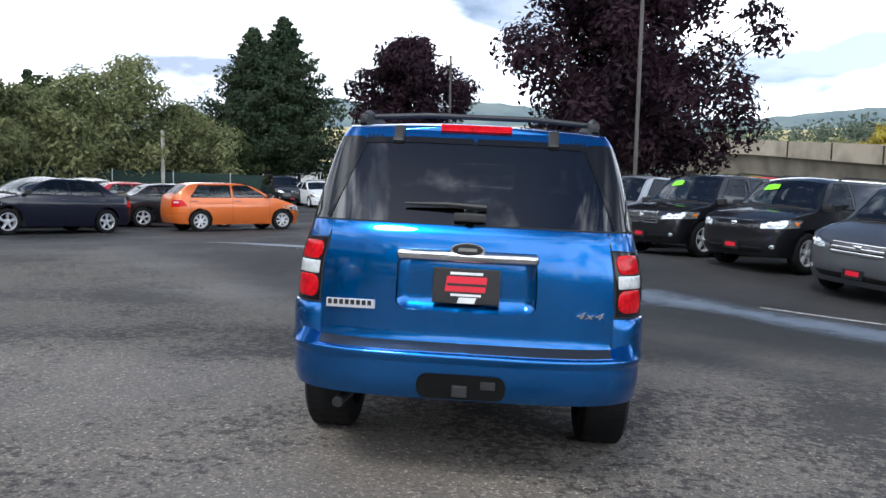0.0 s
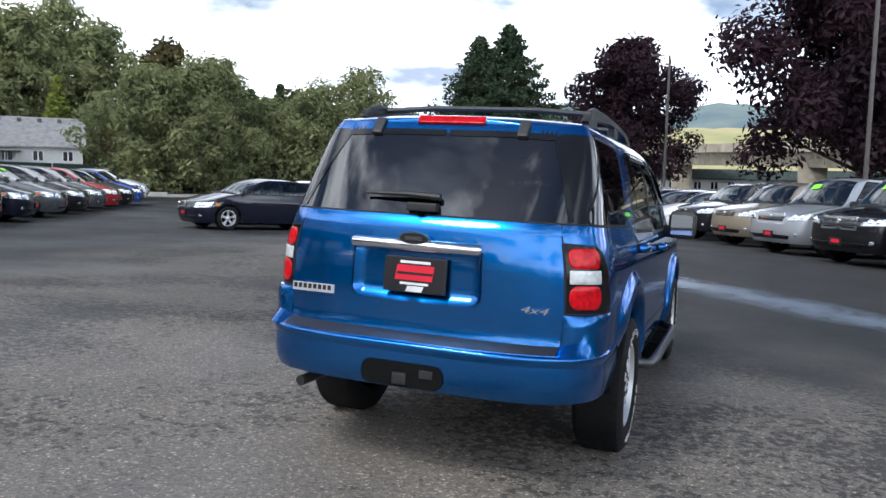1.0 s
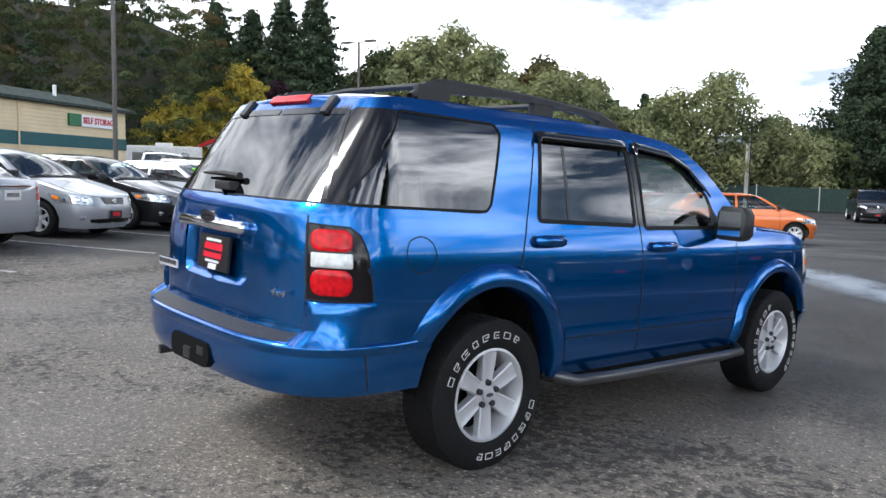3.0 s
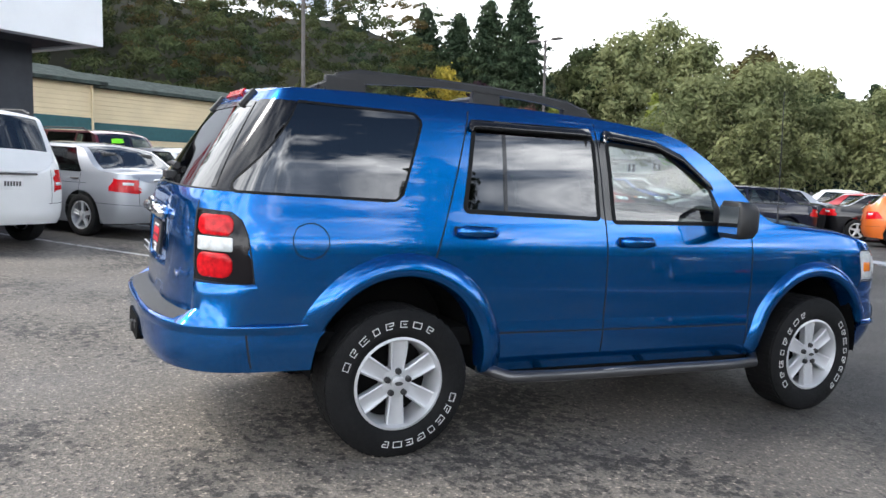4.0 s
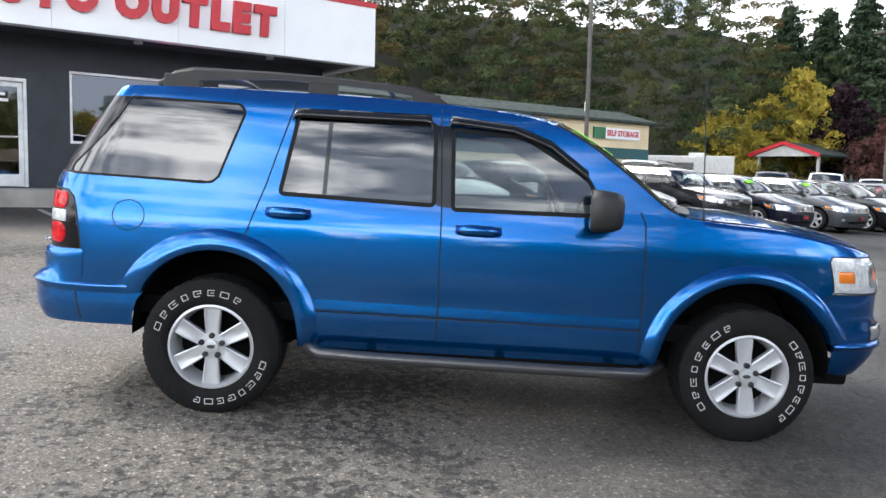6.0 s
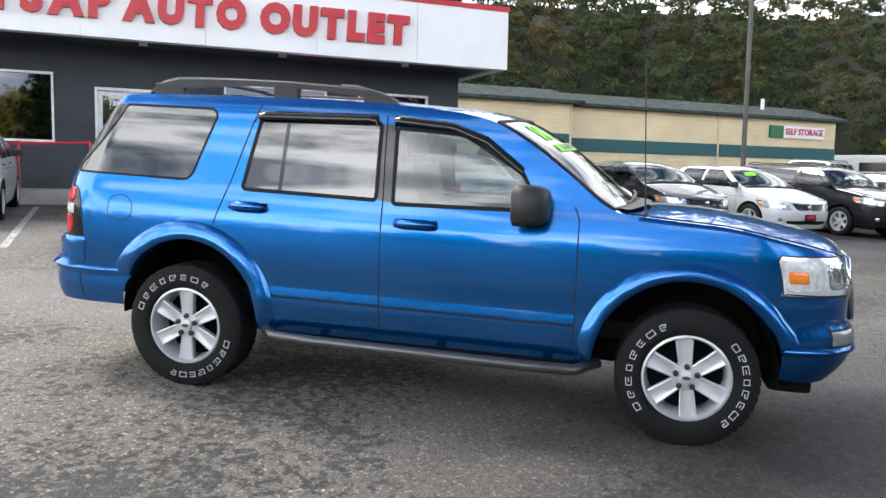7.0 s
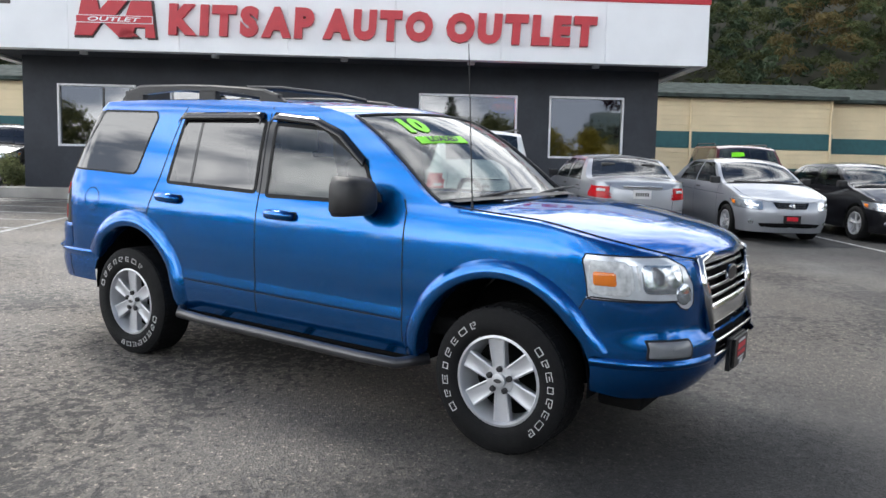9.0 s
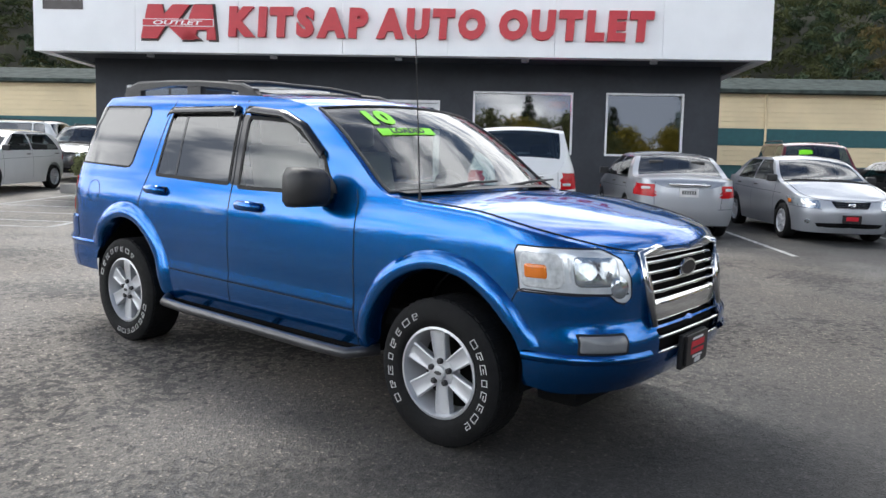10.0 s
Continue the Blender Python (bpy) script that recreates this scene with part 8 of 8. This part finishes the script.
def damp_sheen_streak():
    """Run-off that has wetted the paving, the sky's sheen put into its colour: thin in the middle, broken up and fading
    towards its edges.
    """
    m = bpy.data.materials.new("damp_sky_sheen")
    m.use_nodes = True
    n, l = m.node_tree.nodes, m.node_tree.links
    b = n["Principled BSDF"]
    # the pale blue base colour stands for sky mirrored in the wet
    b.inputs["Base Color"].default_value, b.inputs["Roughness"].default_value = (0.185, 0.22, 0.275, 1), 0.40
    tc, ns, bp = n.new("ShaderNodeTexCoord"), n.new("ShaderNodeTexNoise"), n.new("ShaderNodeBump")
    ns.inputs["Scale"].default_value = 90
    bp.inputs["Strength"].default_value, bp.inputs["Distance"].default_value = 0.25, 0.004
    l.new(tc.outputs["Object"], ns.inputs["Vector"])
    l.new(ns.outputs[0], bp.inputs["Height"])
    l.new(bp.outputs[0], b.inputs["Normal"])
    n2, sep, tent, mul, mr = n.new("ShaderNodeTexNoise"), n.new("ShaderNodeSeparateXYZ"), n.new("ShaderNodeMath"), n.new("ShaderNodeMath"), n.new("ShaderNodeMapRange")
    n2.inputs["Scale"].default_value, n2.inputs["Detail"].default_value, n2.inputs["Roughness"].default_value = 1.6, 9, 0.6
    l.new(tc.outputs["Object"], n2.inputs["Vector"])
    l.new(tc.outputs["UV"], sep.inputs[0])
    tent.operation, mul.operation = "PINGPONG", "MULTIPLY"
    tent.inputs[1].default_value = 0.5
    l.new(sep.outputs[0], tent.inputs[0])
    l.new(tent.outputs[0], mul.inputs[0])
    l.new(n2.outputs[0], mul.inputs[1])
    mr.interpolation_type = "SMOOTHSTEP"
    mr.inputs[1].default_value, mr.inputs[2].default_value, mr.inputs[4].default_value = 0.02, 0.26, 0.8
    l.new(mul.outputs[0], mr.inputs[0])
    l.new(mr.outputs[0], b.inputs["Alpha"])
    rng = random.Random(4)
    pts = [(-6.0, 10.2), (-3.0, 8.6), (-0.4, 7.05), (1.5, 5.9), (3.2, 4.85), (4.9, 3.2), (6.5, 1.6), (8.5, -0.6), (11.0, -4.0)]
    verts = []
    k = 0
    for (x0, y0), (x1, y1) in zip(pts, pts[1:]):
        for i in range(6):
            u = i / 6
            x, y = x0 + (x1 - x0) * u, y0 + (y1 - y0) * u
            d = Vector((x1 - x0, y1 - y0, 0)).normalized()
            w = (0.74 + 0.14 * math.sin(k * 0.7) + rng.uniform(-0.06, 0.06)) * min(1.0, 0.12 + k / 9, 0.12 + (47 - k) / 9)
            for s in (-1, 1):
                v = (x - d.y * w * s, y + d.x * w * s)
                verts.append((*v, H(*v) + 0.005))
            k += 1
    faces = [(2 * i, 2 * i + 1, 2 * i + 3, 2 * i + 2) for i in range(k - 1)]
    me = mesh_of("damp_sheen_streak", verts, faces, m, True)
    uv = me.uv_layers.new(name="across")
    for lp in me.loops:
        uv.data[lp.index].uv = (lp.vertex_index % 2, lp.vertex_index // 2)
    tagged(new("damp_sheen_streak", me), "thin wet run-off streak across the asphalt, sky sheen put into its colour", "puddle", kind="structure")


damp_sheen_streak()
kb = bmesh.new()
kp = [(-35.5, 24.0), (-32.0, 27.0), (-28.0, 29.3), (-24.0, 32.5), (-20.0, 37.0)]
for (x0, y0), (x1, y1) in zip(kp, kp[1:]):
    m = Matrix.Translation((x0, y0, H(x0, y0))) @ Matrix.Rotation(math.atan2(y1 - y0, x1 - x0), 4, "Z")
    add_box(kb, (0, -0.08, -0.1), (math.hypot(x1 - x0, y1 - y0) - 0.01, 0.08, 0.15), 0.015, m)
tagged(part("kerb", kb, M["concrete"]), "concrete kerb at the edge of the lot", "kerb", kind="structure")


# ---- house, carport, camper ----
def local(x, y, az, z=None):
    m = frame_on_ground(x, y, az)
    return Matrix.Translation((x, y, H(x, y) if z is None else z)) @ Matrix.Rotation(radians(-az), 4, "Z")


def small_house(x, y, az, w, d, eave, ridge, label, wins=4, wall="house_white", z=None, name="house", group="", roof="roof_grey"):
    """A gabled house whose long side looks along +y at az."""
    h = root(name, local(x, y, az, z), label, "house", group)
    bm = bmesh.new()
    add_box(bm, (-w / 2, -d, -0.5), (w / 2, 0, eave))
    part("wall", bm, M[wall], h)
    part("roof", extrude_poly([(0.45, eave - 0.10), (0.45, eave + 0.06), (-d / 2, ridge), (-d - 0.45, eave + 0.06), (-d - 0.45, eave - 0.10), (-d / 2, ridge - 0.2)], lambda u, v, k: (-w / 2 - 0.4 + k, u, v), w + 0.8), M[roof], h)
    for sx in (-1, 1):
        part("gable", extrude_poly([(0, eave), (-d / 2, ridge - 0.15), (-d, eave)], lambda u, v, k: (sx * (w / 2 - 0.05) + k * sx, u, v), 0.05), M[wall], h)
    for i in range(wins):
        cx = -w / 2 + w * (i + 0.5) / wins
        f = part("window", box((cx - 0.55, -0.02, eave - 1.55), (cx + 0.55, 0.06, eave - 0.35), 0.01), M["white_frame"], h)
        for sx in (-1, 1):
            part("pane", box((cx + sx * 0.26 - 0.20, 0.03, eave - 1.45), (cx + sx * 0.26 + 0.20, 0.065, eave - 0.45)), M["gloss_black"], f)
    return h


hx, hy = polar(-50.6, 96)
hs = small_house(hx, hy, 134, 14.5, 9.0, 3.2, 6.6, "white-sided house with a grey shingle roof", 5, roof="roof_light")
for i in range(6):
    part("roof_vent", box((-5.2 + 2.0 * i, -3.9, 6.0), (-4.8 + 2.0 * i, -3.5, 6.4), 0.03), M["steel"], hs)
for sx in range(6):
    part("porch_post", box((-1.0 + sx * 1.1, 1.3, -0.5), (-0.88 + sx * 1.1, 1.42, 2.6), 0.01), M["house_white"], hs)
part("porch_roof", box((-1.3, 0.0, 2.6), (5.0, 1.7, 2.75), 0.02), M["roof_grey"], hs)


def carport():
    c = root("carport", local(*polar(-62.6, 82), 140) @ Matrix.Diagonal((1.45, 1.7, 1.5, 1)), "open gabled carport with a red roof edge", "carport")
    for x in (-2.0, 2.0):
        for y in (-0.2, -4.6):
            part("post", box((x - 0.08, y - 0.08, -0.3), (x + 0.08, y + 0.08, 2.6), 0.01), M["house_white"], c)
    part("roof", extrude_poly([(-2.35, 2.58), (0, 3.35), (2.35, 2.58), (2.35, 2.72), (0, 3.5), (-2.35, 2.72)], lambda u, v, k: (u, -5.2 + k, v), 5.6), M["roof_grey"], c)
    part("gable", extrude_poly([(-2.2, 2.58), (2.2, 2.58), (0, 3.30)], lambda u, v, k: (u, 0.2 + k, v), 0.08), M["house_white"], c)
    for sx in (-1, 1):
        part("verge", extrude_poly([(sx * 2.4, 2.52), (sx * 2.4, 2.76), (0, 3.55), (0, 3.32)], lambda u, v, k: (u, 0.41 + k, v), 0.06), M["red_sign"], c)


carport()
cx, cy = polar(-73.0, 62, 5.1, 0.4)
rv = root("camper_van", local(cx, cy, 20), "white camper parked behind the fence", "camper")
part("body", box((-1.2, -3.8, 0.4), (1.2, 3.4, 3.0), 0.15), M["house_white"], rv)
part("roof_unit", box((-0.4, 0.2, 3.0), (0.4, 1.4, 3.25), 0.06), M["house_white"], rv)
part("window", box((1.195, -1.4, 1.9), (1.21, 0.6, 2.5), 0.0), M["gloss_black"], rv)
part("stripe", box((1.196, -3.5, 1.2), (1.207, 3.2, 1.32), 0.0), M["steel"], rv)


# ---- overpass, far houses, hills ----
def build_overpass():
    o = root("overpass", Matrix.Identity(4), "curving concrete road overpass on piers", "bridge")
    line = []
    for az, d, top in ((34, 42, 2.75), (29, 46, 3.15), (25, 50, 3.55), (17, 60, 4.35), (8, 76, 5.1), (2, 93, 5.6), (-3.5, 110, 5.9), (-9, 132, 6.1), (-14, 156, 6.2), (-19, 185, 6.3)):
        x, y = polar(az, d, 0.16, -6.0)
        line.append(Vector((x, y, top)))
    girder = [(0.35, -0.92), (0.9, -2.55), (7.1, -2.55), (7.65, -0.92)]
    para = [(0.0, 0.0), (0.0, -1.05), (0.30, -1.05), (0.28, 0.0)]
    for nm, prof in (("girder", girder), ("parapet", para), ("parapet", [(8.0 - u, v) for u, v in para])):
        bm = bmesh.new()
        rings = []
        for i, p in enumerate(line):
            d = (line[min(i + 1, len(line) - 1)] - line[max(i - 1, 0)])
            d.z = 0
            d.normalize()
            away = Vector((d.y, -d.x, 0))
            if away.dot(p) < 0:
                away = -away
            rings.append([bm.verts.new(p + away * u + Vector((0, 0, v))) for u, v in prof])
        for a, b in zip(rings, rings[1:]):
            for k in range(len(prof)):
                bm.faces.new((a[k], a[(k + 1) % len(prof)], b[(k + 1) % len(prof)], b[k]))
        part(nm, bm, M["overpass"], o)
    for i in range(len(line) - 1):
        for u in (0.33, 0.66, 1.0):
            p = line[i].lerp(line[i + 1], u)
            part("joint", box((p.x - 0.05, p.y - 0.06, p.z - 1.0), (p.x + 0.05, p.y + 0.02, p.z + 0.01)), M["soil"], o)
    for az, d in ((-3.4, 111), (-11.5, 143), (5.0, 84), (12.5, 68)):
        x, y = polar(az, d + 3, 0.16, -6.0)
        part("pier", box((x - 1.3, y - 0.8, -4.0), (x + 1.3, y + 0.8, 3.3), 0.1), M["overpass"], o)


build_overpass()
for i, (az, d, w, wall, lab) in enumerate(((-13.5, 128, 12, "house_white", "far white house with a dark roof"), (-6.5, 120, 14, "house_white", "far white house with a dark roof"), (-1.8, 118, 9, "house_white", "far pale house with a low roof"), (2.2, 122, 11, "house_white", "far white cottage with a dark roof"), (6.2, 116, 7, "teal", "far blue-grey house below the overpass"), (9.5, 124, 13, "house_white", "far pale building below the overpass"), (-16.5, 96, 9, "house_white", "pale house behind the pine"))):
    x, y = polar(az, d, 0.16, -6.0)
    small_house(x, y, az + 180, w, 7, 2.5, 3.9, lab, 4, wall, -1.0, group="far houses")
x, y = polar(15.0, 132, 0.16, -6.0)
fc = root("filling_station", local(x, y, 185, H(x, y)), "far filling station canopy with a red and white edge", "building")
part("canopy", box((-11, -4, 2.2), (11, 4, 2.9), 0.05), M["red_sign"], fc)
part("edge_band", box((-11.05, 4.0, 2.25), (11.05, 4.08, 2.45)), M["white_panel"], fc)
for sx in (-8, 0, 8):
    part("column", box((sx - 0.3, -0.3, -0.5), (sx + 0.3, 0.3, 2.2)), M["house_white"], fc)


def ridge(name, pts, d, depth, mat, label, seed, tree=0.0, lo=-6.0):
    """A far hill: crest heights by azimuth, seen from the lot."""
    rng = random.Random(seed)
    verts = []
    n = 90
    a0, a1 = pts[0][0], pts[-1][0]
    for j in range(7):
        u = j / 6
        for i in range(n + 1):
            az = a0 + (a1 - a0) * i / n
            el = smooth(az, pts)
            dd = d + depth * u
            z = lo + (dd * math.tan(radians(el)) + 1.5 - lo) * math.sin(u * math.pi / 2) * (1 + 0.02 * rng.uniform(-1, 1))
            x, y = polar(az, dd, 0, 0)
            verts.append((x, y, z))
    faces = [(j * (n + 1) + i, j * (n + 1) + i + 1, (j + 1) * (n + 1) + i + 1, (j + 1) * (n + 1) + i) for j in range(6) for i in range(n)]
    return tagged(new(name, mesh_of(name, verts, faces, mat, True)), label, "hill", kind="structure"), verts


ridge("far_hill", [(-40, 3.0), (-22, 3.4), (-12, 5.1), (-6, 4.3), (-1.5, 5.1), (4, 4.6), (10, 3.9), (18, 4.1), (26, 4.8), (40, 5.0)], 900, 500, M["hill"], "far wooded ridge, haze put into its pale colour", 1)
ridge("meadow_hill", [(-30, 1.0), (-14, 2.9), (-8, 3.3), (0, 3.5), (6, 3.1), (12, 2.9), (18, 3.2), (25, 3.5), (40, 3.6)], 420, 260, M["grass"], "pale sunlit meadow slope", 2)
rng = random.Random(21)
cs, rs = [], []
for i in range(260):
    az, d = rng.uniform(10, 36), rng.uniform(330, 560)
    x, y = polar(az, d)
    z = max(0, (d - 420) * 0.075)
    h = rng.uniform(5, 10)
    cs.append((x, y, z + h * 0.45))
    rs.append(h * 0.5)
tagged(new("far_trees", leaf_cloud("far_trees", cs, rs, 26000, 1.1, M["leaf_yellow"], 301)), "far sunlit trees on the slope", "trees", kind="stuff")
cs, rs = [], []
for i in range(520):
    az, d = rng.uniform(-26, 36), rng.uniform(560, 760)
    if az < 8 and rng.random() < 0.6:
        continue
    x, y = polar(az, d)
    z = 14 + (d - 560) * 0.10
    h = rng.uniform(9, 17)
    for k in range(3):
        cs.append((x, y, z + h * (0.2 + 0.3 * k)))
        rs.append(h * 0.30 * (1 - 0.3 * k))
tagged(new("far_trees", leaf_cloud("far_trees", cs, rs, 26000, 1.5, M["leaf_pine"], 302)), "far dark conifers along the ridge", "trees", kind="stuff")
cs, rs = [], []
for i in range(90):
    az, d = rng.uniform(-30, 34), rng.uniform(118, 250)
    x, y = polar(az, d)
    h = rng.uniform(2.5, 5)
    cs.append((x, y, -0.5 + h * 0.45))
    rs.append(h * 0.55)
tagged(new("roadside_shrubs", leaf_cloud("roadside_shrubs", cs, rs, 16000, 0.5, M["leaf_dark"], 303)), "dark shrubs under and beyond the overpass", "shrubs", kind="stuff")
